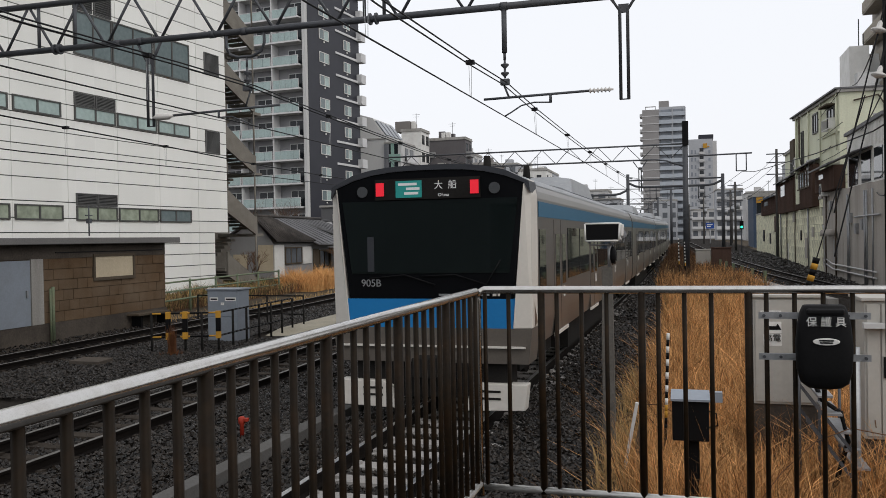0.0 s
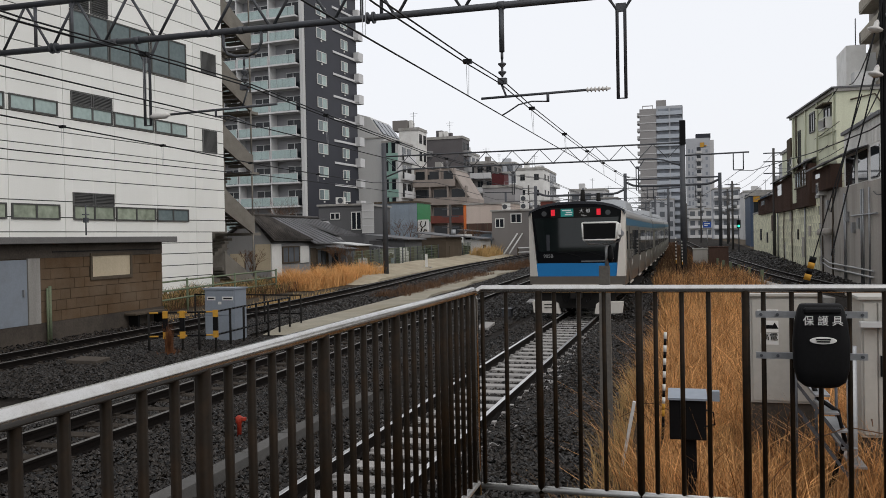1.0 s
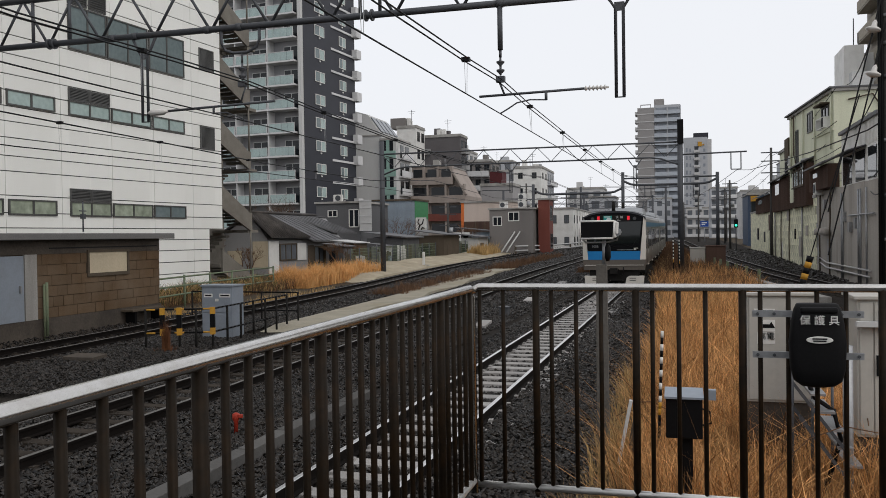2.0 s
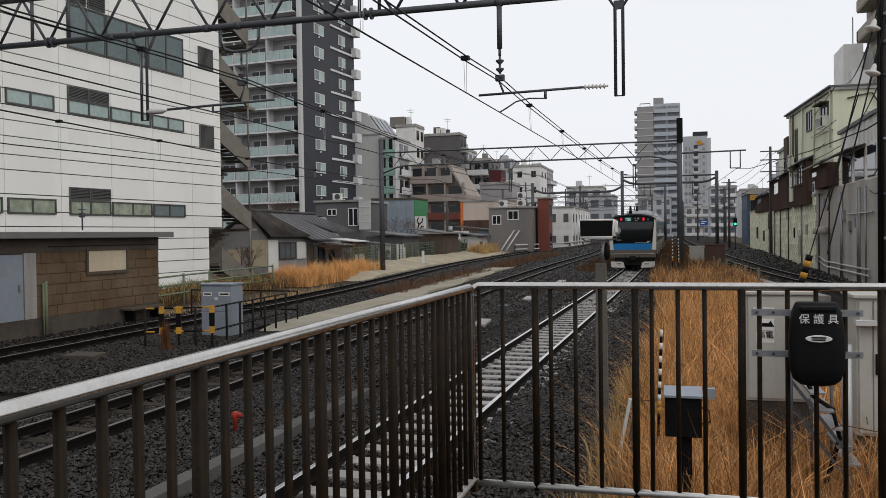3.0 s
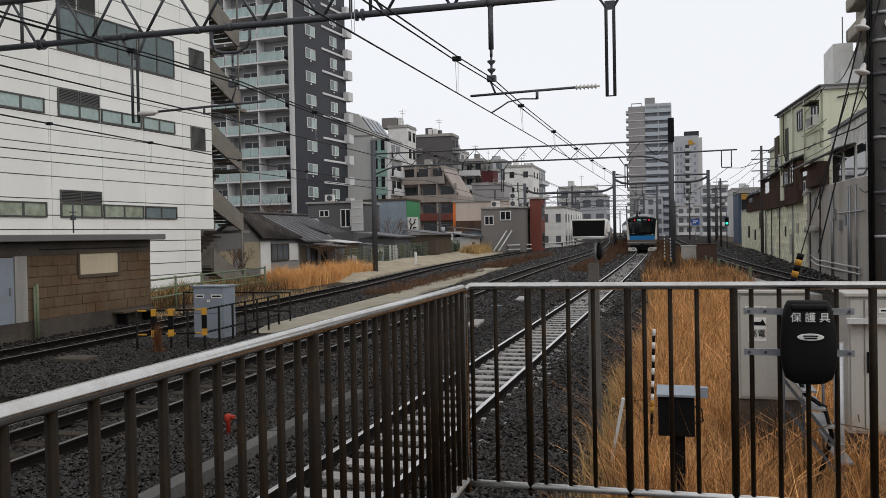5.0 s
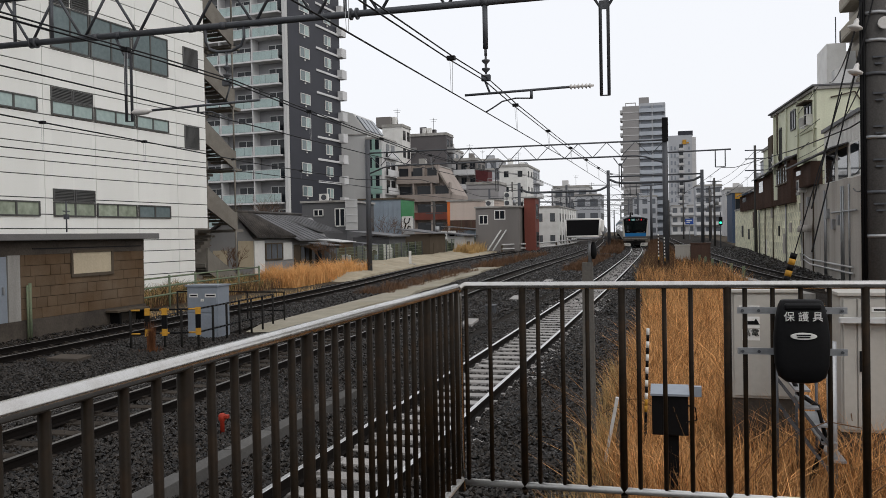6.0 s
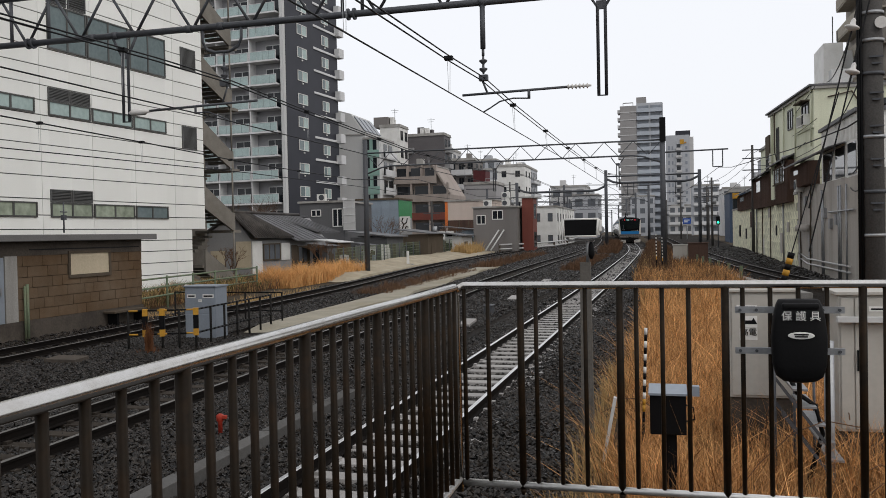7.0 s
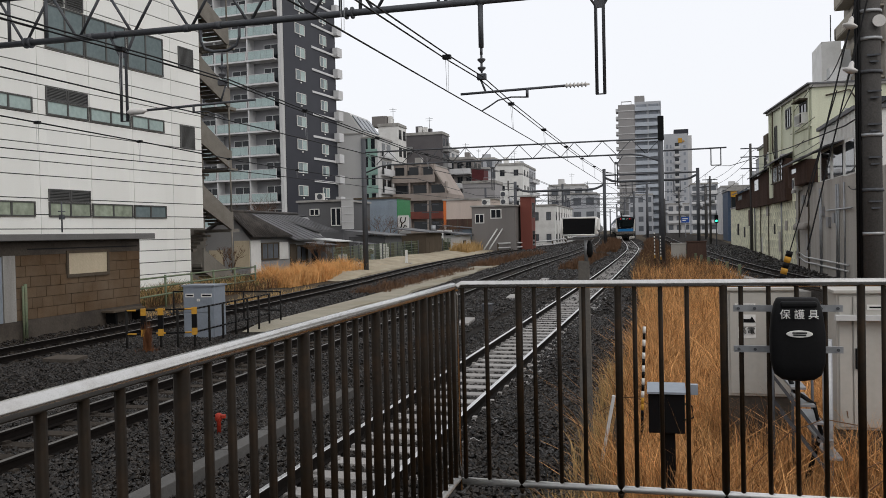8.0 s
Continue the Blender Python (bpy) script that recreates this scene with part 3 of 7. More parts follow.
# ---- brown block shed beside the outermost track ----
def shed():
    t = thing("trackside_shed", "low brown block shed with flat grey roof and shuttered window", "shed", pose(-17.3, 0, 0))
    part("wall", bm_box((-4.5, -.03, 13.0, 25.18, -0.4, 2.55),), MORTAR, t)
    part("roof", bm_box(-4.8, 0.35, 12.7, 25.6, 2.55, 2.74), SHED_ROOF, t, "flat weathered grey concrete roof", 0.02)
    part("plinth", bm_box(-4.55, 0.02, 12.95, 25.2, -0.4, 0.32), PLINTH, t, "damp stained concrete plinth")
    part("lintel_band", bm_box(-.03, .012, 13.0, 25.17, 2.15, 2.55), PLINTH, t, "stained concrete band under the roof")
    rows = [(0.32 + .305 * i, .625 + .305 * i) for i in range(6)]
    for k, (a, b) in enumerate(rows):
        y = 19.4 - (k % 2) * .2
        while y < 25.15:
            y1 = min(y + (.42 if (k + int(y * 3)) % 3 else .8), 25.17)
            mid = (y + y1) / 2
            if not (21.5 < mid < 23.4 and 1.45 < (a + b) / 2 < 2.2) and not (18.0 < mid < 19.35 and b < 2.3) and y1 - y > .12:
                part("block", bm_box(-.03, 0.0 + random.uniform(-.004, .006), y + .008, y1 - .008, a + .008, b - .008), BLOCKWORK, t)
            y = y1
    part("pilaster", bm_box(-.03, .03, 18.95, 19.4, .32, 2.15), CONC, t, "pale concrete door pier")
    w = part("window_frame", bm_box((-.02, .05, 21.48, 23.48, 1.42, 1.52), (-.02, .05, 21.48, 23.48, 2.16, 2.24), (-.02, .05, 21.48, 21.56, 1.52, 2.16), (-.02, .05, 23.38, 23.48, 1.52, 2.16)), WOOD_DARK, t)
    part("shutter", bm_box(-.03, .02, 21.56, 23.38, 1.52, 2.16), PLASTER, w, "pale board shutter")
    d = part("door", bm_box(-.02, .035, 17.75, 18.9, .32, 2.12), CAB_GREY, t, "pale blue-grey steel door", .005)
    part("handle", bm_box(.035, .08, 18.72, 18.77, 1.1, 1.3), GALV, d)
    bm = bmesh.new()
    tube(bm, (.12, 19.65, -.3), (.12, 19.65, 1.35), .045, 8)
    tube(bm, (.12, 19.55, -.3), (.12, 19.55, 1.3), .03, 8)
    part("conduit", bm, GREEN_FENCE, t)
    bm = bmesh.new()
    tube(bm, (-.6, 22.1, 2.8), (-.6, 22.1, 3.75), .025, 6)
    tube(bm, (-.6, 21.95, 3.45), (-.6, 22.25, 3.45), .02, 6)
    box(bm, -.66, -.54, 22.04, 22.16, 3.2, 3.35)
    part("mast", bm, GANTRY, t)
    part("cable", bm_box((.0, .03, 19.9, 25.0, 2.3, 2.33),), WIRE, t)


shed()


# ---- overhead line ----
def insulator(bm, base, axis, n, r, pitch):
    prof = [(0, .02)]
    for i in range(n):
        h = .03 + i * pitch
        prof += [(h, .025), (h + pitch * .35, r), (h + pitch * .5, r), (h + pitch * .6, .025)]
    prof.append((n * pitch + .06, .02))
    lathe(bm, base, axis, prof, 10)


def truss(t, x0, x1, y, z_low, z_high, step, r, knee=0.0):
    bm = bmesh.new()
    if knee:
        polytube(bm, [(x0, y, z_low - knee), (x0 + 1.2, y, z_low - .1), (x0 + 1.9, y, z_low), (x1 - 1.9, y, z_low), (x1 - 1.2, y, z_low - .1), (x1, y, z_low - knee)], r, 10)
    else:
        tube(bm, (x0, y, z_low), (x1, y, z_low), r, 14)
    part("bottom_chord", bm, GANTRY, t, "grey steel pipe")
    bm = bmesh.new()
    tube(bm, (x0, y, z_high), (x1, y, z_high), r, 10)
    part("top_chord", bm, GANTRY, t)
    n = int((x1 - x0) / step)
    for i in range(n):
        a = x0 + (x1 - x0) * i / n
        b = x0 + (x1 - x0) * (i + 1) / n
        bm = bmesh.new()
        tube(bm, (a, y, z_high), ((a + b) / 2 - .05, y, z_low + .04), r * .45, 6)
        tube(bm, ((a + b) / 2 + .05, y, z_low + .04), (b, y, z_high), r * .45, 6)
        part("brace", bm, GANTRY, t)


def flange(t, x, y, z):
    bm = bmesh.new()
    for dx in (-.09, .05):
        tube(bm, (x + dx, y, z), (x + dx + .04, y, z), .125, 14)
    part("flange", bm, GANTRY, t)


def drop_frame(t, x, y, z_top, z_low, splay):
    """Two close hanging pipes that spread out to the chord."""
    bm = bmesh.new()
    for s in (-1, 1):
        polytube(bm, [(x + s * (.075 + splay), y, z_top), (x + s * (.075 + splay * .45), y, z_top - .28), (x + s * .075, y, z_top - .5), (x + s * .075, y, z_low)], .033, 8)
    box(bm, x - .10, x + .10, y - .02, y + .02, z_top - .55, z_top - .38)
    box(bm, x - .10, x + .10, y - .02, y + .02, z_low - .01, z_low + .01)
    part("drop_frame", bm, GANTRY, t, "pair of hanging pipes")


def near_gantry():
    y = 16.84
    t = thing("overhead_gantry", "grey tubular lattice gantry carrying the overhead wires", "gantry")
    truss(t, -16.7, 3.8, y, 7.25, 8.35, 1.40, 0.072)
    for x in (-14.42, -6.30, -.5):
        flange(t, x, y, 7.25)
    for x in (-14.95, -13.9, -6.5, -6.05):
        bm = bmesh.new()
        tube(bm, (x, y, 7.25), (x, y, 8.35), .04, 8)
        part("upright", bm, GANTRY, t)
    for x in (-12.1, -12.7, -10.2, -9.4, -3.45):
        bm = bmesh.new()
        tube(bm, (x - .07, y, 7.25), (x + .07, y, 7.25), .088, 12)
        part("clamp", bm, GANTRY, t)
    drop_frame(t, -11.86, y, 7.25, 5.25, .26)
    drop_frame(t, -1.05, y, 7.45, 5.20, .32)
    bm = bmesh.new()
    polytube(bm, [(-9.85, y, 7.2), (-9.85, y, 6.92), (-9.75, y, 6.75), (-9.55, y, 6.68), (-9.2, y, 6.68), (-8.98, y, 6.78), (-8.9, y, 6.95), (-8.9, y, 7.2)], .035, 8)
    part("stirrup", bm, GANTRY, t)
    bm = bmesh.new()
    tube(bm, (-3.45, y, 7.2), (-3.45, y, 6.30), .055, 10)
    tube(bm, (-3.45, y, 6.30), (-3.45, y, 6.15), .03, 8)
    part("hanger", bm, GANTRY, t)
    for x, z in ((-3.45, 5.78), (-9.34, 6.05)):
        bm = bmesh.new()
        insulator(bm, (x, y, z), (0, 0, 1), 2, .085, .17)
        part("insulator", bm, GANTRY, t, "stacked disc insulator")
        bm = bmesh.new()
        box(bm, x - .09, x + .09, y - .06, y + .06, z - .14, z - .02)
        tube(bm, (x, y, z + .4), (x, y, z + (.42 if x > -5 else .64)), .025, 8)
        part("wire_clamp", bm, GANTRY, t)
    # bracket pipes with their pull-off arms
    bm = bmesh.new()
    tube(bm, (-3.90, y, 5.37), (-1.75, y, 5.41), .026, 8)
    polytube(bm, [(-2.52, y, 5.40), (-2.52, y, 5.22)], .03, 6)
    tube(bm, (-3.38, y, 5.40), (-3.48, y, 5.66), .022, 6)
    part("bracket_pipe", bm, GANTRY, t)
    bm = bmesh.new()
    insulator(bm, (-1.78, y, 5.41), (1, 0, 0), 6, .055, .075)
    part("insulator", bm, PORCELAIN, t, "pale ribbed porcelain insulator")
    bm = bmesh.new()
    polytube(bm, [(-2.52, y, 5.23), (-2.85, y, 5.25), (-3.12, y, 5.20), (-3.32, y, 5.08), (-3.47, y, 5.0)], .016, 6)
    part("steady_arm", bm, GANTRY, t)
    bm = bmesh.new()
    tube(bm, (-11.35, y, 5.47), (-8.55, y, 5.55), .028, 8)
    tube(bm, (-10.08, y, 5.52), (-10.08, y, 5.34), .03, 6)
    tube(bm, (-9.40, y, 5.55), (-9.25, y, 5.95), .022, 6)
    part("bracket_pipe", bm, GANTRY, t)
    bm = bmesh.new()
    lathe(bm, (-11.8, y, 5.45), (1, 0, .03), [(0, .03), (.06, .05), (.1, .075), (.42, .075), (.47, .04), (.55, .03)], 10)
    part("insulator", bm, PORCELAIN, t, "pale ribbed porcelain insulator")
    bm = bmesh.new()
    polytube(bm, [(-10.08, y, 5.36), (-9.75, y, 5.36), (-9.4, y, 5.22), (-9.2, y, 5.12)], .016, 6)
    part("steady_arm", bm, GANTRY, t)
    bm = bmesh.new()
    tube(bm, (3.8, y, -.5), (3.8, y, 9.5), .205, 18, .19)
    pole = part("pole", bm, CONC_POLE, t, "dark weathered concrete pole")
    for z, m in ((6.35, GALV), (5.85, GALV), (5.25, GANTRY), (4.1, GALV), (3.1, GANTRY), (2.3, GALV)):
        bm = bmesh.new()
        tube(bm, (3.8, y, z), (3.8, y, z + .06), .222, 18)
        part("band", bm, m, pole, "steel band")
    bm = bmesh.new()
    for dx in (-.2, -.245):
        polytube(bm, [(3.8 + dx, y - .12, -.4), (3.8 + dx, y - .12, 9.4)], .028, 6)
    part("conduit", bm, BLACK, pole)
    bm = bmesh.new()
    tube(bm, (3.92, y - .2, 6.17), (3.92, y - .25, 6.17), .11, 14)
    part("insulator", bm, PORCELAIN, pole)
    for zz in (5.55, 4.9, 4.3, 3.7, 2.9):
        part("step_plate", bm_box((3.72, 3.95, y - .24, y - .20, zz, zz + .03), (3.76, 3.91, y - .24, y - .2, zz - .12, zz - .09)), GANTRY, pole)
    bm = bmesh.new()
    tube(bm, (3.8, y, 7.25), (2.1, y, 7.75), .05, 8)
    part("knee_brace", bm, GANTRY, t)
    bm = bmesh.new()
    tube(bm, (-16.7, y, -.5), (-16.7, y, 9.5), .2, 14)
    part("pole", bm, CONC_POLE, t, "dark weathered concrete pole")


near_gantry()


def far_gantry(y, xs, z_low, z_high, tall, label):
    t = thing("overhead_gantry", label, "gantry")
    b = gz(y)
    for i in range(len(xs) - 1):
        truss(t, xs[i], xs[i + 1], y, b + z_low, b + z_high, 1.75, .055, .55)
    for x, h in zip(xs, tall):
        bm = bmesh.new()
        tube(bm, (x, y, b - .5), (x, y, b + h), .2, 12, .17)
        part("pole", bm, GANTRY, t, "dark pole")
    return t


fg = far_gantry(56, (-20.15, .25), 7.3, 8.25, (9.2, 9.6), "dark lattice gantry spanning all the tracks")
part("signal_plate", bm_box(.08, .46, 55.75, 55.95, 8.25, 9.8), BLACK, fg, "long black box on the pole", .02)
bm = bmesh.new()
tube(bm, (.25, 56, 7.55), (4.3, 56, 7.6), .05, 8)
for s in (3.35, 3.95):
    tube(bm, (s, 56, 7.6), (s, 56, 6.5), .035, 6)
tube(bm, (3.35, 56, 6.5), (3.95, 56, 6.5), .035, 6)
part("side_arm", bm, GANTRY, fg)
for x in (-10.85, -2.6):
    drop_frame(fg, x, 56, 7.35, 5.4, .35)
bm = bmesh.new()
for x in (-10.85, -2.6):
    tube(bm, (x, 56, 5.55), (x - 2.0, 56, 5.6), .03, 6)
tube(bm, (.25, 56, 5.5), (-2.3, 56, 5.4), .035, 6)
part("bracket_pipe", bm, GANTRY, fg)
def pipe_gantry():
    t = thing("overhead_gantry", "dark pipe gantry with curved knees farther down the line", "gantry")
    for x, h in ((-16.65, 8.6), (-6.05, 9.7), (4.5, 9.4)):
        bm = bmesh.new()
        tube(bm, (x, 100, 0), (x, 100, h), .19, 10)
        part("pole", bm, GANTRY, t, "dark pole")
    for x0, x1, z in ((-16.65, -6.05, 7.35), (-6.05, 4.5, 8.15)):
        bm = bmesh.new()
        polytube(bm, [(x0, 100, z + .55), (x0 + .9, 100, z + .12), (x0 + 1.6, 100, z), (x1 - 1.6, 100, z), (x1 - .9, 100, z + .12), (x1, 100, z + .55)], .13, 8)
        part("beam", bm, GANTRY, t)
    bm = bmesh.new()
    tube(bm, (-6.05, 100, 8.95), (4.5, 100, 8.95), .09, 8)
    part("top_pipe", bm, GANTRY, t)
    for x, z in ((-11.3, 7.35), (-3.2, 8.15), (2.2, 8.15)):
        bm = bmesh.new()
        for d in (-.35, .35):
            polytube(bm, [(x + d, 100, z), (x + d, 100, z - 1.5)], .05, 6)
        tube(bm, (x - 1.4, 100, z - 1.3), (x + .5, 100, z - 1.35), .04, 6)
        part("hanger", bm, GANTRY, t)


pipe_gantry()
for k, y in enumerate((128, 158, 190, 230, 280)):
    w = -8 - .09 * y
    far_gantry(y, (w - 6.5, w + 5.5, w + 18), 6.4, 7.1, (8.6, 8.8, 8.4), "far dark gantry over the tracks")


def wire(label, pts, r=.009, twin=0.0, name="overhead_wire"):
    t = thing(name, label, "wire")
    for s in ((-twin, twin) if twin else (0,)):
        bm = bmesh.new()
        polytube(bm, [(p[0] + s, p[1], p[2] + s * .6) for p in pts], r, 5)
        part("strand", bm, WIRE, t)
    return t


def sag(a, b, n, d):
    a, b = Vector(a), Vector(b)
    return [a.lerp(b, i / n) - Vector((0, 0, 4 * d * (i / n) * (1 - i / n))) for i in range(n + 1)]


W1C = [(-3.7, -30, 4.6), (-3.45, 7.5, 4.81), (-3.45, 16.84, 4.99), (-3.2, 30, 5.08), (-2.9, 47, 5.1), (-2.75, 56, 5.2), (c1(100), 100, 5.7), (c1(128), 128, 6.0), (c1(158), 158, 6.2), (c1(230), 230, 6.2)]
W1M = [(-3.7, -30, 5.9), (-3.55, 0, 5.35), (-3.45, 9.5, 5.36), (-3.45, 13.9, 5.52), (-3.45, 16.84, 5.67), (-3.42, 20.1, 5.63), (-3.3, 27, 5.60), (-3.1, 38, 5.62), (-2.9, 47, 5.72), (-2.7, 56, 6.2), (-2.9, 78, 6.0), (c1(100), 100, 6.7), (c1(128), 128, 7.0), (c1(230), 230, 7.2)]
wire("thin dark contact wire over the near track", W1C, .0115)
wire("pair of dark messenger wires over the near track", W1M, .0125, .035)
W2C = [(-9.0, -30, 5.0), (-9.2, 10, 5.06), (-9.2, 16.84, 5.12), (-9.1, 30, 5.15), (-8.7, 56, 5.3), (c2(100), 100, 5.7), (c2(158), 158, 6.2)]
W2M = [(-9.0, -30, 6.0), (-9.2, 10, 5.8), (-9.2, 14, 5.94), (-9.2, 16.84, 6.0), (-9.2, 20, 5.92), (-9.2, 30, 5.75), (-9.0, 42, 5.8), (-8.8, 56, 6.4), (c2(78), 78, 6.1), (c2(100), 100, 6.8), (c2(158), 158, 7.1)]
wire("thin dark contact wire over the second track", W2C, .014)
wire("pair of dark messenger wires over the second track", W2M, .016, .035)
W3C = [(-14.6, -30, 4.7), (-14.8, 16, 4.73), (-14.8, 28, 4.95), (-15, 40, 5.08), (-16.3, 56, 5.3), (c3(100), 100, 5.7)]
W3M = [(-14.6, -30, 5.9), (-14.8, 16, 5.48), (-14.8, 22, 5.42), (-14.8, 28, 5.32), (-15, 40, 5.4), (-16.3, 56, 6.4), (c3(78), 78, 6.1), (c3(100), 100, 6.8)]
wire("thin dark contact wire over the outermost track", W3C, .015)
wire("dark messenger wire over the outermost track", W3M, .02)
wire("thin feeder wire beside the retaining wall", [(4.6, -5, 5.4), (4.2, 20.9, 4.78), (4.2, 29.3, 5.06), (4.0, 50, 6.0), (3.7, 56, 6.45), (3.4, 90, 7.0), (2, 128, 7.4)], .018)


def along(pts, y):
    return [float(np.interp(y, [p[1] for p in pts], [p[k] for p in pts])) for k in (0, 2)]


for lo, hi, ys in ((W1C, W1M, (9, 13.9, 20.2, 25.5, 31, 36.5, 42, 50)), (W2C, W2M, (13, 21, 27, 33, 39)), (W3C, W3M, (17.5, 21.7, 27, 33))):
    for y in ys:
        (xa, za), (xb, zb) = along(lo, y), along(hi, y)
        t = thing("wire_dropper", "thin hanging dropper between two overhead wires", "wire", group="droppers of the overhead line")
        for s in (-.02, .02):
            bm = bmesh.new()
            tube(bm, (xa + s * .3, y + s, za), (xb + s, y + s, zb), .004, 4)
            part("strand", bm, GALV, t)
        bm = bmesh.new()
        box(bm, xb - .07, xb + .07, y - .05, y + .05, zb - .035, zb + .035)
        part("clip", bm, WIRE, t)


# ---- buildings ----
def building(name, label, m, w, d, h, wall, floors, bays_f, bays_s, glass=GLASS_DARK, trim=ALU, balcony=None, z0=0.0, roof=CONC, win=(.55, .5), parapet=.5, clutter=True, base=-1.0):
    """A block with its near face on y=0 (x from 0 to w) and its side on x=w; windows on both."""
    t = thing(name, label, "building", m)
    part("wall", bm_box(0, w, 0, d, base, h), wall, t)
    part("roof", bm_box((-.15, w + .15, -.15, d + .15, h, h + .18), (-.1, w + .1, -.1, .1, h + .18, h + parapet), (w - .1, w + .1, .1, d, h + .18, h + parapet)), roof, t)
    fh = (h - z0) / floors
    def one(face, a, b, za, zb, with_balcony):
        if face == "f":
            fr = [(a, b, -.05, 0, za - .06, za), (a, b, -.05, 0, zb, zb + .06), (a - .06, a, -.05, 0, za - .06, zb + .06), (b, b + .06, -.05, 0, za - .06, zb + .06), ((a + b) / 2 - .03, (a + b) / 2 + .03, -.045, 0, za, zb)]
            gl = (a, b, -.02, 0.0, za, zb)
        else:
            fr = [(w, w + .05, a, b, za - .06, za), (w, w + .05, a, b, zb, zb + .06), (w, w + .05, a - .06, a, za - .06, zb + .06), (w, w + .05, b, b + .06, za - .06, zb + .06), (w, w + .045, (a + b) / 2 - .03, (a + b) / 2 + .03, za, zb)]
            gl = (w, w + .02, a, b, za, zb)
        o = part("window", bm_box(*fr), trim, t)
        part("pane", bm_box(*gl), glass, o)
    for f in range(floors):
        zb = z0 + fh * f
        za, zt = zb + fh * (1 - win[1]) / 2 + .1, zb + fh * (1 + win[1]) / 2 + .1
        for face, length, n in (("f", w, bays_f), ("s", d, bays_s)):
            for k in range(n):
                c = length * (k + .5) / n
                hw = length / n * win[0] / 2
                one(face, c - hw, c + hw, za, zt, False)
            if balcony and n:
                if face == "f":
                    part("balcony", bm_box((.3, w - .3, -1.0, 0, zb - .12, zb), (.3, w - .3, -1.05, -.95, zb, zb + 1.0)), balcony, t)
                else:
                    part("balcony", bm_box((w, w + 1.0, .3, d - .3, zb - .12, zb), (w + .95, w + 1.05, .3, d - .3, zb, zb + 1.0)), balcony, t)
    if clutter:
        rng = random.Random(len(label) + int(w * 7))
        for k in range(2):
            x, y = rng.uniform(.15, .7) * w, rng.uniform(.2, .6) * d
            part("roof_box", bm_box(x, x + w * .16, y, y + d * .2, h + .18, h + rng.uniform(1.0, 2.2)), wall, t)
        bm = bmesh.new()
        tube(bm, (w * .6, d * .4, h), (w * .6, d * .4, h + 3.5), .04, 5)
        tube(bm, (w * .6 - .7, d * .4, h + 3.2), (w * .6 + .7, d * .4, h + 3.2), .025, 4)
        tube(bm, (w * .6 - .5, d * .4, h + 2.8), (w * .6 + .5, d * .4, h + 2.8), .025, 4)
        part("aerial", bm, WIRE, t)
    return t


# open concrete stair at the far end of the white building
STAIR = mat("weathered_stair_concrete", (0.20, 0.185, 0.16), .9, 0, .2, 1.5, 20, .3, .006, (0.10, 0.09, 0.075), .5, .8)


def outside_stair():
    t = thing("fire_escape", "weathered concrete outside staircase beside the white building", "staircase", BASE @ pose(-.15, .15, 0))
    for k in range(6):
        z = .49 + 3.92 * k
        bm = bmesh.new()
        lo = [(0, z), (2.9, z - 1.34), (3.15, z - 1.34), (3.15, z - .23), (2.9, z - .23), (0, z + 1.41)]
        hexa(bm, [(.0, y, q) for y, q in lo], [(-.14, y, q) for y, q in lo])
        part("parapet", bm, STAIR, t)
        bm = bmesh.new()
        box(bm, -.14, .03, -.02, .1, z + 1.41, z + 1.47)
        part("coping", bm, STAIR, t)
        for q in range(8):
            part("step", bm_box(-1.5, -.14, .36 * q, .36 * q + .38, z + .35 - .2 * q, z + .5 - .2 * q), STAIR, t)
            part("step", bm_box(-2.9, -1.6, .36 * q, .36 * q + .38, z - 3.35 + .22 * q, z - 3.2 + .22 * q), STAIR, t)
        part("landing", bm_box(-2.9, -.15, 2.92, 4.0, z - 1.5, z - 1.32), STAIR, t)
        part("landing", bm_box(-2.9, -.15, -.1, .0, z + .3, z + .5), STAIR, t)
        bm = bmesh.new()
        tube(bm, (-.07, 3.05, z - .23), (-.07, 3.05, z + 2.6), .06, 6)
        part("post", bm, STAIR, t)
    part("back_wall", bm_box(-3.2, -2.95, 0, 4.2, -.5, 24), STAIR, t)


outside_stair()


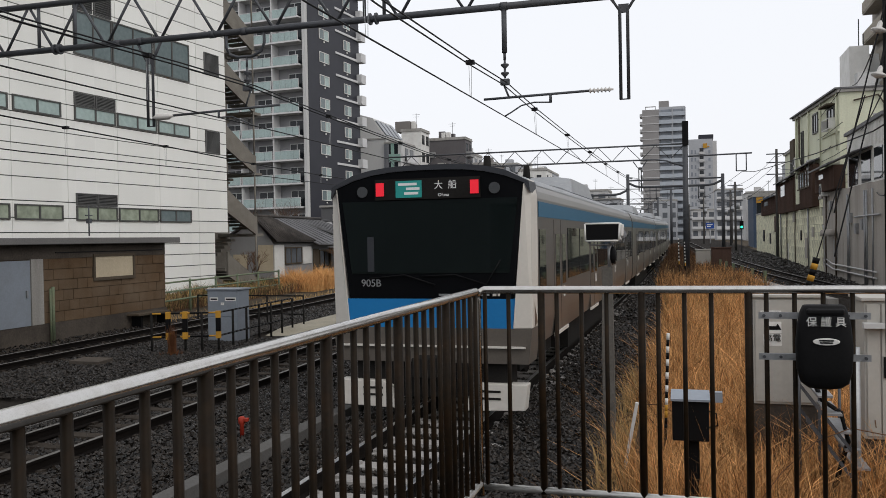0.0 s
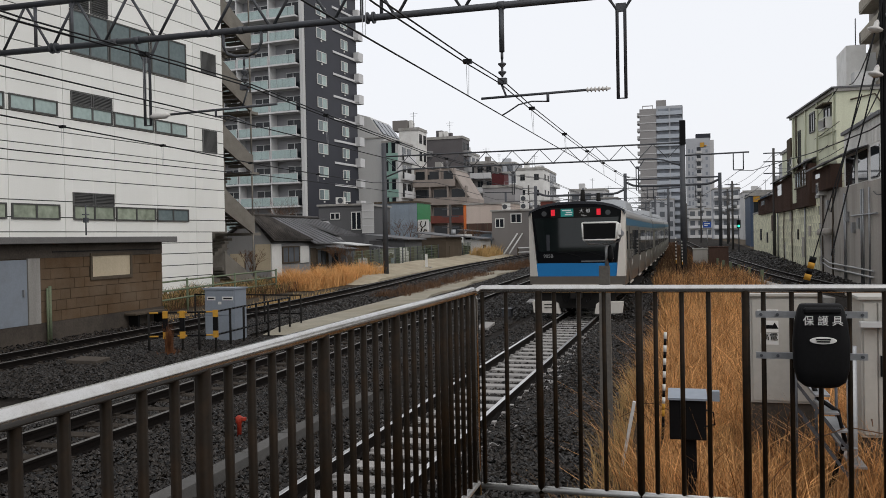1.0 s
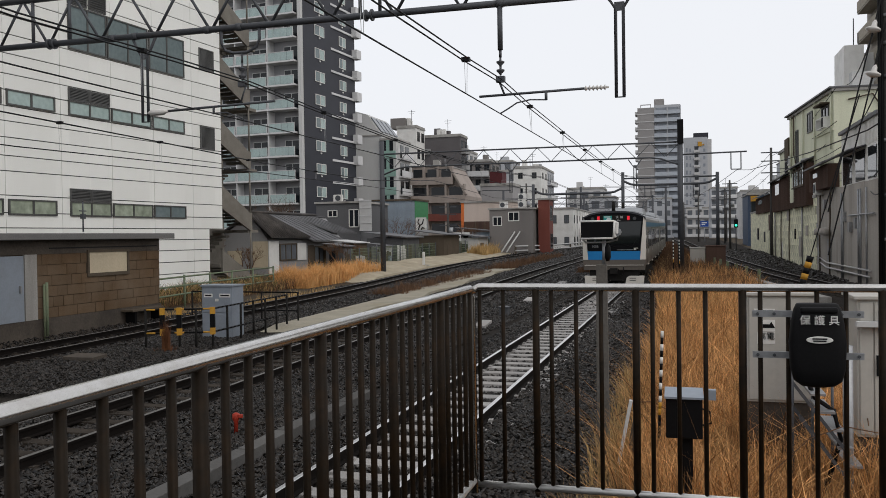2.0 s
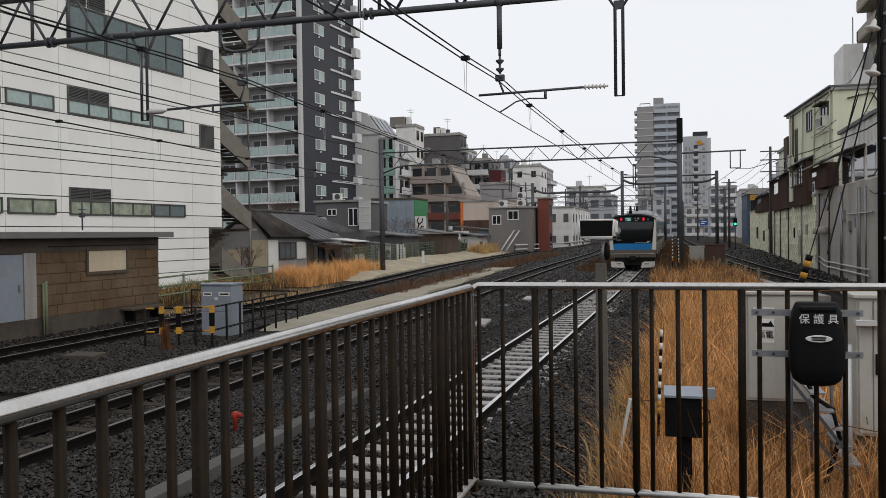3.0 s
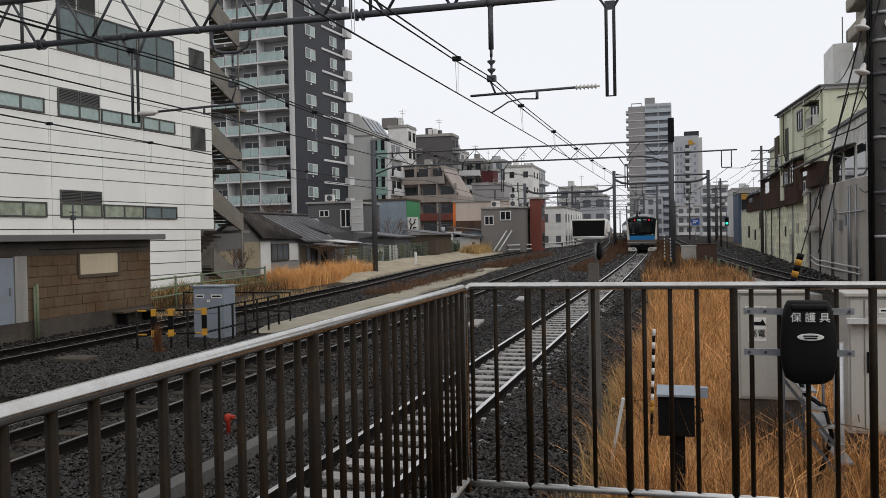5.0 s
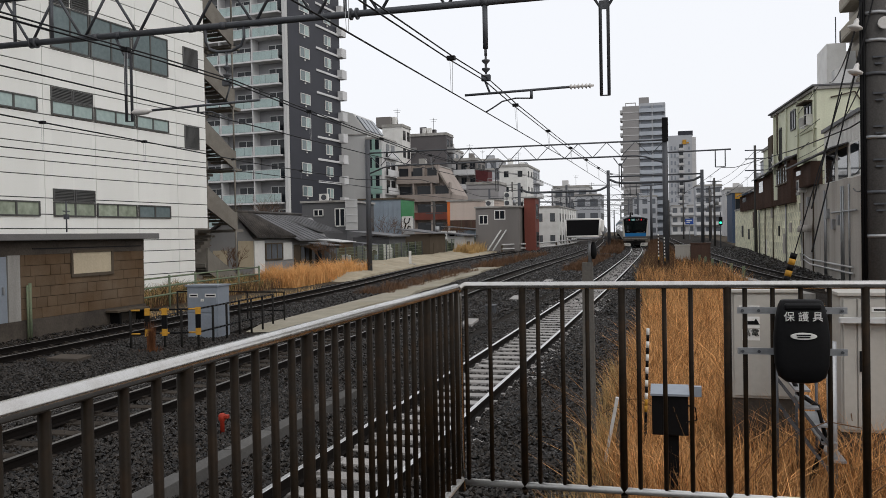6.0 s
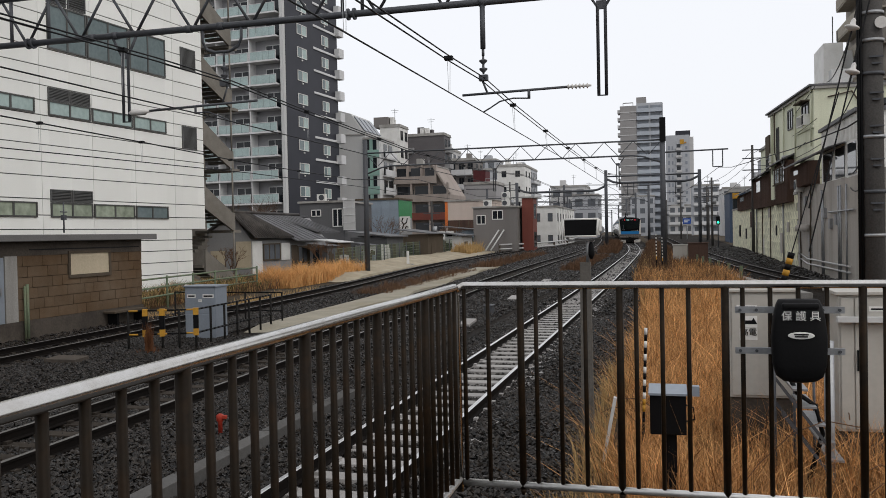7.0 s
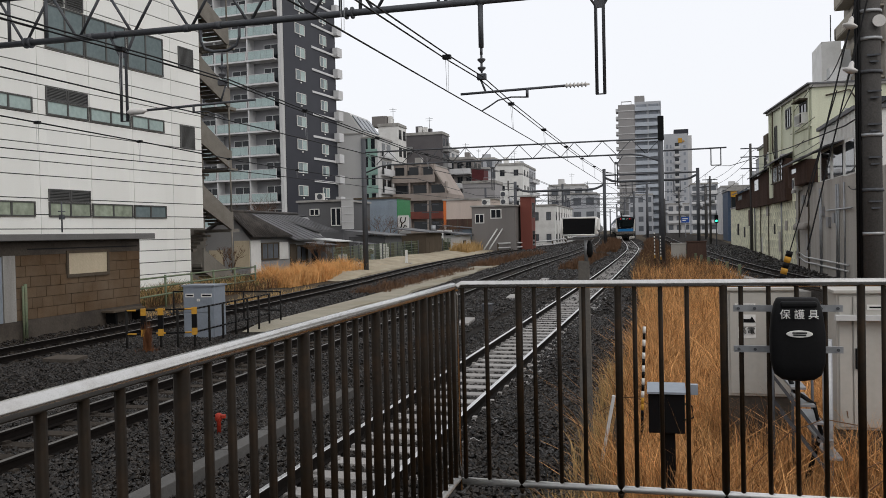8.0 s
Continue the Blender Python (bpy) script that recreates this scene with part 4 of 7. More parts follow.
def apartment_tower():
    t = thing("apartment_tower", "tall apartment block, grey balconies with green glass, charcoal tiled side", "building", pose(-47.1, 100, 0, 0, 0, -6))
    F, Z0, N = 3.12, 25.9 - 3.12 * 8, 15
    top = Z0 + F * N
    part("wall", bm_box((-16, -.05, 1.6, 8.2, -1, top), (-16, -1.2, 8.2, 16, -1, top)), APT_WALL, t)
    part("side_wall", bm_box((-.6, .0, .9, 8.3, -1, top + .6),), DARK_TILE, t, "charcoal tiled side wall")
    part("side_wall", bm_box((-1.2, -.35, 8.3, 16, -1, top + .2),), DARK_TILE, t, "charcoal tiled side wall")
    part("corner_fin", bm_box(-.5, -.05, .3, .9, -1, top + .5), PALE_WALL, t, "pale corner column")
    part("roof", bm_box(-16.2, .2, 1.4, 16.2, top + .6, top + .9), CONC, t)
    for k in range(N):
        z = Z0 + F * k
        part("balcony_slab", bm_box(-16, -.85, -.1, 1.6, z - .22, z), SLAB_EDGE, t)
        for x0, x1 in ((-4.9, -.95), (-10.0, -5.2), (-15.8, -10.3)):
            b = part("balustrade", bm_box((x0, x1, -.06, .0, z + 1.12, z + 1.18), (x0, x0 + .06, -.06, 0, z, z + 1.12), (x1 - .06, x1, -.06, 0, z, z + 1.12)), SLAB_EDGE, t)
            n = 4
            for q in range(n):
                a, c = x0 + .06 + (x1 - x0 - .12) * q / n, x0 + .06 + (x1 - x0 - .12) * (q + 1) / n
                part("glass_panel", bm_box(a + .02, c - .02, -.045, -.02, z + .04, z + 1.10), GREEN_GLASS, b)
        for xd in (-5.05, -10.15):
            part("divider", bm_box(xd - .06, xd + .06, .0, 1.6, z, z + F - .22), SLAB_EDGE, t)
        for x0, x1 in ((-3.4, -1.2), (-8.4, -5.9), (-13.4, -11.0)):
            w = part("balcony_door", bm_box((x0, x1, 1.53, 1.6, z + 2.1, z + 2.2), (x0, x0 + .08, 1.53, 1.6, z, z + 2.1), (x1 - .08, x1, 1.53, 1.6, z, z + 2.1), ((x0 + x1) / 2 - .05, (x0 + x1) / 2 + .05, 1.53, 1.6, z, z + 2.1)), SLAB_EDGE, t)
            part("pane", bm_box(x0 + .08, x1 - .08, 1.56, 1.6, z, z + 2.1), GLASS_DARK, w)
        part("cooler_unit", bm_box(-4.6, -3.8, .9, 1.3, z, z + .7), WHITE, t)
        for y0, y1, xo in ((3.9, 6.3, 0.0), (11.3, 13.1, -.35)):
            za = z + .95
            w = part("window", bm_box((xo, xo + .08, y0 - .08, y1 + .08, za - .08, za), (xo, xo + .08, y0 - .08, y1 + .08, za + 1.25, za + 1.33), (xo, xo + .08, y0 - .08, y0, za, za + 1.25), (xo, xo + .08, y1, y1 + .08, za, za + 1.25), (xo, xo + .07, (y0 + y1) / 2 - .04, (y0 + y1) / 2 + .04, za, za + 1.25)), WHITE, t, "white framed window")
            part("pane", bm_box(xo, xo + .03, y0, (y0 + y1) / 2 - .04, za, za + 1.25), GLASS, w)
            part("pane", bm_box(xo, xo + .03, (y0 + y1) / 2 + .04, y1, za, za + 1.25), GLASS_PALE, w)
            part("vent_cap", bm_box(xo, xo + .12, (y0 + y1) / 2 - .12, (y0 + y1) / 2 + .12, za - .45, za - .25), WHITE, t)
        part("floor_edge", bm_box(-.35, -.2, 8.35, 16, z - .15, z + .15), SLAB_EDGE, t, "white floor edge")
        part("rear_balcony", bm_box((-.5, .45, 15.2, 16.6, z - .2, z), (.37, .45, 15.2, 16.6, z, z + 1.1), (-.35, .37, 15.15, 15.22, z, z + 1.1)), SLAB_EDGE, t)


apartment_tower()


def old_house():
    t = thing("old_house", "old low timber house with a dark tiled and sheet metal roof", "house", pose(0, 57.5, 0))
    bm = bmesh.new()
    g = [(-34.6, -.5), (-29.95, -.5), (-29.95, 2.35), (-31.47, 4.3), (-34.6, 2.3)]
    hexa(bm, [(x, 14.4, z) for x, z in g], [(x, 0, z) for x, z in g])
    part("wall", bm, GREY_WALL, t, "dull grey plaster wall")
    # roof strips: ridge from and to, eave from and to, eave x and height
    for name, ra, rb, ea, eb, xe, ze, m, n in (("tiled_roof", -.35, 2.5, -.4, 6.6, -29.45, 2.55, ROOF_TILE, 15), ("sheet_roof", 2.5, 6.5, 6.6, 13.8, -29.2, 2.2, ROOF_SHEET, 6), ("sheet_roof", 6.5, 11.5, 13.0, 18.6, -30.1, 2.95, ROOF_SHEET, 6)):
        bm = bmesh.new()
        lo = [(-31.47, ra, 4.4), (-31.47, rb, 4.4), (xe, eb, ze - .08), (xe, ea, ze)]
        hexa(bm, lo, [(x, y, z + .12) for x, y, z in lo])
        r = part(name, bm, m, t)
        for k in range(n):
            f = (k + .5) / n
            bm = bmesh.new()
            rr = .10 if n > 8 else .035
            tube(bm, (-31.47, ra + (rb - ra) * f, 4.53), (xe + .02, ea + (eb - ea) * f, ze + .11 - .08 * f), rr * .6, 6, rr)
            part("roof_tile" if n > 8 else "seam", bm, m, r)
    bm = bmesh.new()
    hexa(bm, [(-34.9, -.35, 2.2), (-34.9, 14, 2.2), (-31.47, 14, 4.4), (-31.47, -.35, 4.4)], [(-34.9, -.35, 2.32), (-34.9, 14, 2.32), (-31.47, 14, 4.52), (-31.47, -.35, 4.52)])
    part("rear_roof", bm, ROOF_SHEET, t)
    bm = bmesh.new()
    tube(bm, (-31.47, -.4, 4.56), (-31.47, 12, 4.56), .13, 8)
    part("ridge", bm, ROOF_TILE, t)
    part("gable_board", bm_box(-31.25, -30.0, -.07, 0, .3, 2.3), PLASTER, t, "tan board on the gable")
    part("gable_board", bm_box(-33.4, -32.2, -.07, 0, .5, 1.6), PLASTER, t, "tan board on the gable")
    part("side_board", bm_box(-29.95, -29.88, 0, 1.6, -.4, 2.3), WHITE, t, "white painted boards")
    part("side_board", bm_box(-29.95, -29.88, 5.0, 6.6, .7, 2.1), WHITE, t, "white painted boards")
    for a, b, z0, z1 in ((1.8, 4.8, .85, 2.0), (8.2, 10.2, .4, 1.7), (11, 13.2, .5, 1.6)):
        w = part("window", bm_box((-29.95, -29.85, a, b, z0 - .1, z0), (-29.95, -29.85, a, b, z1, z1 + .1), (-29.95, -29.85, a, a + .1, z0, z1), (-29.95, -29.85, b - .1, b, z0, z1)), WOOD_DARK, t)
        for q in (a + .95, b - 1.05):
            part("mullion", bm_box(-29.95, -29.86, q, q + .1, z0, z1), WOOD_DARK, w)
        part("pane", bm_box(-29.95, -29.9, a + .1, b - .1, z0, z1), GLASS_FAR, w)
    for a, b, z in ((7.0, 8.1, 1.9), (10.3, 10.9, 2.0), (13.3, 14.3, 1.8)):
        part("side_board", bm_box(-29.95, -29.88, a, b, -.4, z), WOOD_DARK, t, "dark weathered timber boards")
    bm = bmesh.new()
    box(bm, -29.9, -28.0, 9.0, 16.5, 1.62, 1.7)
    for y in (9.1, 12.7, 16.3):
        box(bm, -28.15, -28.03, y, y + .12, -.4, 1.62)
    part("lean_to", bm, WOOD_DARK, t)


old_house()

hb = building("flat_roofed_house", "small grey flat-roofed house with a pale sheet screen", pose(-34.75, 77, 0), 4.75, 8, 5.9, DARK_RENDER, 1, 0, 0, parapet=.2, clutter=False)
for a, b, z0, z1 in ((1.25, 2.3, 4.55, 5.25), (3.5, 4.6, 3.5, 5.3)):
    w = part("window", bm_box((a, b, -.07, 0, z0, z0 + .09), (a, b, -.07, 0, z1 - .09, z1), (a, a + .09, -.07, 0, z0, z1), (b - .09, b, -.07, 0, z0, z1), ((a + b) / 2 - .05, (a + b) / 2 + .05, -.07, 0, z0, z1)), WHITE, hb, "white framed window")
    part("pane", bm_box(a + .09, b - .09, -.03, 0, z0 + .09, z1 - .09), GLASS_DARK, w)
scr = part("sheet_screen", bm_box(4.75, 6.0, -.35, -.29, 3.15, 6.15), PALE_WALL, hb, "pale translucent sheet screen")
for k in range(5):
    part("batten", bm_box(4.74, 6.01, -.39, -.35, 3.15 + .73 * k, 3.2 + .73 * k), SLAB_EDGE, scr)
part("cooler_unit", bm_box(1.7, 2.6, .4, .8, 6.1, 6.8), WHITE, hb)
bm = bmesh.new()
tube(bm, (2.2, .39, 6.45), (2.2, .34, 6.45), .28, 12)
part("fan_guard", bm, GANTRY, hb)
sh = building("trackside_workshop", "blue-grey sheet metal workshop with a green end wall", pose(-33.0, 88, 0), 5.1, 5, 6.5, BLUE_SHEET, 1, 0, 0, roof=WOOD_DARK, parapet=.2, clutter=False)
part("end_wall", bm_box(5.1, 5.16, 0, 5, 4.5, 6.45), GREEN, sh, "green painted wall")
part("end_wall", bm_box(5.1, 5.15, 0, 5, 2.6, 4.45), GREY_WALL, sh)
for k in range(9):
    part("rib", bm_box(.3 + .55 * k, .36 + .55 * k, -.04, 0, 2.7, 6.4), BLUE_SHEET, sh)
part("notice_board", bm_box(5.3, 6.5, -.3, -.2, 2.95, 4.6), WHITE, sh, "white board with a dark drawing of branches")
bm = bmesh.new()
polytube(bm, [(5.55, -.31, 3.1), (5.75, -.31, 3.7), (6.1, -.31, 3.95), (6.2, -.31, 4.4)], .07, 5)
polytube(bm, [(5.75, -.31, 3.7), (5.55, -.31, 4.1), (5.7, -.31, 4.45)], .07, 5)
polytube(bm, [(5.85, -.31, 3.1), (6.05, -.31, 3.5), (6.3, -.31, 3.4)], .07, 5)
part("drawing", bm, BLACK, sh)
part("door", bm_box(.4, 2.8, -.05, 0, 0, 2.4), ROOF_SHEET, sh)
part("awning", bm_box(-.2, 4.4, -1.8, -.05, 2.6, 2.72), ROOF_SHEET, sh)

for x, y, w, d, h, m, lab in ((-27.5, 72, 3.5, 5, 2.4, ROOF_SHEET, "low weathered grey sheet shack"), (-25.3, 79, 3.2, 6, 2.6, WOOD_DARK, "low dark timber shack"),
                              (-24.2, 90, 3.0, 5, 2.3, PALE_WALL, "low pale garden hut"), (-26.4, 101, 4.0, 5, 3.0, BLUE_SHEET, "low blue-grey sheet hut")):
    t = thing("shack", lab + " beside the line", "shed", pose(x, y, 0))
    part("wall", bm_box(0, w, 0, d, -.5, h), m, t)
    bm = bmesh.new()
    hexa(bm, [(-.3, -.4, h + .5), (w + .4, -.4, h), (w + .4, d + .3, h), (-.3, d + .3, h + .5)], [(-.3, -.4, h + .6), (w + .4, -.4, h + .1), (w + .4, d + .3, h + .1), (-.3, d + .3, h + .6)])
    part("roof", bm, ROOF_SHEET, t)
    part("door", bm_box(w, w + .04, d * .2, d * .5, -.3, 1.7), WOOD_DARK, t)
    part("window", bm_box(.3, w * .6, -.05, 0, .7, 1.6), GLASS_DARK, t)

gb = building("grey_trackside_house", "plain grey rendered house with two small windows", pose(-21.0, 95, 0), 5.1, 6, 5.5, WARM_GREY, 1, 0, 0, parapet=.15, clutter=False)
for a, b, z0 in ((.38, 1.48, 3.6), (2.22, 3.52, 4.12)):
    w = part("window", bm_box((a, b, -.06, 0, z0, z0 + .1), (a, b, -.06, 0, z0 + 1.0, z0 + 1.1), (a, a + .1, -.06, 0, z0 + .1, z0 + 1.0), (b - .1, b, -.06, 0, z0 + .1, z0 + 1.0), ((a + b) / 2 - .04, (a + b) / 2 + .04, -.06, 0, z0 + .1, z0 + 1.0)), WHITE, gb)
    part("pane", bm_box(a + .1, b - .1, -.03, 0, z0 + .1, z0 + 1.0), GLASS_DARK, w)
for x, z in ((3.2, 6.6), (3.2, 5.7), (1.0, 5.7)):
    c = part("cooler_unit", bm_box(x, x + .95, 1, 1.4, z, z + .75), WHITE, gb)
    bm = bmesh.new()
    tube(bm, (x + .35, .99, z + .37), (x + .35, .95, z + .37), .28, 12)
    part("fan_guard", bm, GANTRY, c)
for k in range(2):
    bm = bmesh.new()
    tube(bm, (1.9 + .6 * k, -2.6, .6), (3.0 + .6 * k, -.1, 2.9), .09, 6)
    part("stay", bm, PALE_WALL, gb)
building("red_brown_house", "narrow red-brown sheet clad house", pose(-15.6, 97, 0), 1.3, 3, 6.6, RED_SHEET, 2, 0, 1, parapet=.1, clutter=False)
cw = building("cream_trackside_building", "long low cream building with an orange edge stripe", pose(-27.7, 108, 0), 6.9, 10, 6.9, mat("cream_pink_render", (0.56, 0.47, 0.41), .85, 0, .12, .6, 12, .1, .003, (0.36, 0.29, 0.25), .4, .4, streak=True), 1, 0, 0, parapet=.2, clutter=False)
part("edge_stripe", bm_box(-.02, .35, -.06, 0, 3.6, 6.9), ORANGE, cw, "orange sign stripe")
part("shop_front", bm_box(.4, 6.9, -.25, 0, .5, 4.4), BROWN_SHEET, cw, "dark brown shuttered front")
for k in range(5):
    part("shutter_rib", bm_box(.6 + 1.3 * k, .7 + 1.3 * k, -.31, -.25, .5, 4.4), WOOD_DARK, cw)
wl_b = building("white_trackside_building", "white two-storey building with pipes along the line", pose(-17.0, 114, 0), 3.4, 24, 6.0, WHITE, 2, 2, 7, GLASS_FAR, parapet=.2, clutter=False, win=(.32, .34))
for k in range(7):
    bm = bmesh.new()
    tube(bm, (3.55, 1.5 + 3.3 * k, .3), (3.55, 1.5 + 3.3 * k, 5.9), .07, 6)
    part("downpipe", bm, WHITE, wl_b)
pr = thing("lineside_pipe", "white pipe run on low stands beside the line", "pipe")
for z in (.75, 1.25):
    bm = bmesh.new()
    polytube(bm, [(-17.6, 93, z), (-15.0, 98, z), (-13.0, 106, z + .1), (-12.4, 116, z + .2), (-12.2, 128, z + .4)], .09, 6)
    part("pipe", bm, PALE_WALL, pr)
for x, y in ((-17.6, 93.1), (-15.0, 98.1), (-13.0, 106), (-12.4, 116)):
    part("stand", bm_box(x - .1, x + .1, y - .1, y + .1, -.4, 1.3), WOOD_DARK, pr)

# blocks behind the line side houses
mb = building("mansard_block", "pale grey block with a sloping glazed top", pose(-48.6, 122, 0), 4.7, 9, 18.2, PALE_WALL, 6, 0, 0, parapet=.2, clutter=False)
bm = bmesh.new()
hexa(bm, [(0, 0, 18.4), (4.7, 0, 18.4), (4.7, 9, 18.4), (0, 9, 18.4)], [(0, 0, 22.3), (2.4, .3, 21.6), (2.4, 9, 21.6), (0, 9, 22.3)])
part("sloping_roof", bm, PALE_WALL, mb, "pale sloping roof")
for k in range(4):
    bm = bmesh.new()
    a = .5 + 2.1 * k
    hexa(bm, [(4.45, a, 18.9), (4.45, a + 1.6, 18.9), (2.75, a + 1.6, 21.2), (2.75, a, 21.2)], [(4.58, a, 18.95), (4.58, a + 1.6, 18.95), (2.88, a + 1.6, 21.25), (2.88, a, 21.25)])
    part("roof_window", bm, GLASS_FAR, mb)
mt = building("mint_block", "narrow pale block glazed with mint green panels", pose(-43.9, 121.4, 0), 2.55, 7, 17.4, PALE_WALL, 1, 0, 0, parapet=.3, clutter=False)
for k in range(6):
    z = .6 + 2.8 * k
    part("glazing", bm_box((.25, .95, -.05, 0, z + 1.15, z + 2.7), (1.5, 2.1, -.05, 0, z + 1.15, z + 2.7)), GLASS_DARK, mt)
    part("mint_panel", bm_box((.2, 2.5, -.16, -.0, z, z + 1.12), (.98, 1.47, -.12, 0, z + 1.12, z + 2.78)), MINT, mt, "mint green glazed panel")
    part("balcony", bm_box((2.55, 3.15, 1.2, 6.8, z - .1, z + .05), (3.1, 3.2, 1.2, 6.8, z + .05, z + 1.0)), SLAB_EDGE, mt)
    part("glazing", bm_box((2.55, 2.6, 2.0, 3.6, z + .1, z + 2.2), (2.55, 2.6, 4.4, 6.2, z + .1, z + 2.2)), GLASS_DARK, mt)
wk = building("white_block", "white apartment block with small windows", pose(-47.5, 140, 0), 3.6, 5, 21.6, WHITE, 7, 0, 2, GLASS_DARK, ALU, None)
part("roof_room", bm_box(-1.5, 1.2, 1, 4, 21.8, 23.6), WARM_GREY, wk)
ck = building("charcoal_block", "dark grey tiled block with a roof aerial", pose(-44.9, 147, 0), 7.2, 5, 20.6, mat("grey_brown_tile", (0.115, 0.107, 0.11), .7, 0, .15, .5, 10, .1, .003), 7, 0, 2, GLASS_DARK, ALU)
for k in range(6):
    part("balcony", bm_box((7.2, 8.1, .6, 3.4, 2.9 * k + 3, 2.9 * k + 4), (.2, 1.6, -.7, 0, 2.9 * k + 3, 2.9 * k + 4)), GREY_WALL, ck)
for x in (2.6, 3.5):
    part("tank", bm_box(x, x + .7, .5, 1.4, 20.8, 22.1), WHITE, ck)


def terraced_block():
    t = thing("terraced_block", "tan apartment block with dark recessed balconies and a sloped end", "building", pose(-40.9, 127, 0))
    bm = bmesh.new()
    g = [(0, -1), (8.9, -1), (8.9, 8.9), (6.0, 13.6), (0, 13.6)]
    hexa(bm, [(x, 12, z) for x, z in g], [(x, .9, z) for x, z in g])
    part("wall", bm, BEIGE_TAN, t)
    for k, z in enumerate((2.0, 4.9, 7.8, 10.7)):
        xr = 8.9 if z < 8 else 7.0
        part("parapet", bm_box((0, xr, -.1, .1, z, z + 1.15), (0, xr, .1, .9, z, z + .15)), RED_SHEET if k == 1 else BEIGE_TAN, t, "balcony parapet")
        for q in range(3):
            a = .25 + xr * q / 3
            part("balcony_window", bm_box(a, a + xr / 3 - .6, .82, .9, z + .3, z + 2.5), GLASS_DARK, t)
            part("pier", bm_box(a + xr / 3 - .55, a + xr / 3 - .3, -.05, .9, z + .15, z + 2.9), BEIGE_TAN, t)
        part("side_window", bm_box((8.9, 8.95, 3, 5, z + .9, z + 2.0), (8.9, 8.95, 7, 9, z + .9, z + 2.0)) if z < 7 else bm_box(2, 3, .8, .88, z + .4, z + 2.0), GLASS_DARK, t)
    bm = bmesh.new()
    hexa(bm, [(6.1, -.1, 13.7), (8.95, -.1, 9.0), (8.95, .9, 9.0), (6.1, .9, 13.7)], [(6.35, -.1, 13.8), (9.2, -.1, 9.1), (9.2, .9, 9.1), (6.35, .9, 13.8)])
    part("sloped_parapet", bm, BEIGE_TAN, t)
    part("roof", bm_box((-.1, 6.1, .8, 12, 13.6, 13.8), (3.2, 4.3, 2, 3, 13.8, 14.8)), CONC, t)


terraced_block()
building("grey_block", "grey apartment block with pale balconies", pose(-40.2, 160, 0), 5.3, 8, 17.0, WARM_GREY, 6, 3, 2, GLASS_DARK, ALU, SLAB_EDGE)
mx = building("maroon_topped_block", "plain grey block with a maroon roof room", pose(-34.8, 150, 0), 6.0, 8, 11.6, mat("mid_grey_render", (0.33, 0.32, 0.32), .85, 0, .1, .5, 10, .1, .003), 1, 0, 0, GLASS_DARK, ALU, clutter=False)
part("roof_room", bm_box(1.6, 3.9, .8, 5, 11.8, 14.3), mat("maroon_sheet", (0.085, 0.02, 0.022), .7), mx, "maroon sheet roof room")
part("roof_rail", bm_box((4.0, 6.0, .1, .15, 12.6, 12.66), (4.0, 4.06, .1, .15, 11.8, 12.6), (5.9, 5.96, .1, .15, 11.8, 12.6)), GALV, mx)
building("pale_block", "pale mid-rise block among others", pose(-33.9, 178, 0), 6.0, 9, 16.9, WHITE, 5, 2, 2, GLASS_DARK, ALU, win=(.3, .35))
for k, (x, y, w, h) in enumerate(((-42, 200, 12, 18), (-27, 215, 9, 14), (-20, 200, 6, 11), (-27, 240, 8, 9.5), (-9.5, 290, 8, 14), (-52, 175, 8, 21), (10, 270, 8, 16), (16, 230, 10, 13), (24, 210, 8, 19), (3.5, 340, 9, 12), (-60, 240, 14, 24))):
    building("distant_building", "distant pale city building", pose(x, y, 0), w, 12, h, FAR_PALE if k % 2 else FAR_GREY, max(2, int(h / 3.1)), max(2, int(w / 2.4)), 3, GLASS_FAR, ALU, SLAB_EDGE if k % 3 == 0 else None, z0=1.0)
# tall towers down the line
def far_tower():
    t = thing("distant_tower", "tall grey residential tower with stacked blue-grey balconies", "building", pose(-12.9, 300, 0))
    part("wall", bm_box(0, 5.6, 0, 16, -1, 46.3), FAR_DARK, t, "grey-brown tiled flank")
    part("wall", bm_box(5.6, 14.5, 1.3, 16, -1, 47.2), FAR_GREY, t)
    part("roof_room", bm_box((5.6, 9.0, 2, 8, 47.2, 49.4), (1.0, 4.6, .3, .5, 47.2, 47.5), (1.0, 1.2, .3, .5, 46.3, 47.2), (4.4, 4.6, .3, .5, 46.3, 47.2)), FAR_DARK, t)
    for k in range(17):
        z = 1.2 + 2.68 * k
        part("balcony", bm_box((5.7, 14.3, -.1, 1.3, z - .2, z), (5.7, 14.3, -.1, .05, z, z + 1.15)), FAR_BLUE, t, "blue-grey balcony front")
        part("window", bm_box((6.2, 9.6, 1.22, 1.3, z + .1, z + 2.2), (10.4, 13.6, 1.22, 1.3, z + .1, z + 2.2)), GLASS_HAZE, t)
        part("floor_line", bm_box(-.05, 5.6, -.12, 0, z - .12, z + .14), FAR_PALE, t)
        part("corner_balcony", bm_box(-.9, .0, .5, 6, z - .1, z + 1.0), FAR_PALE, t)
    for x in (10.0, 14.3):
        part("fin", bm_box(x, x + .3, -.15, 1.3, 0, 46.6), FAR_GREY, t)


far_tower()


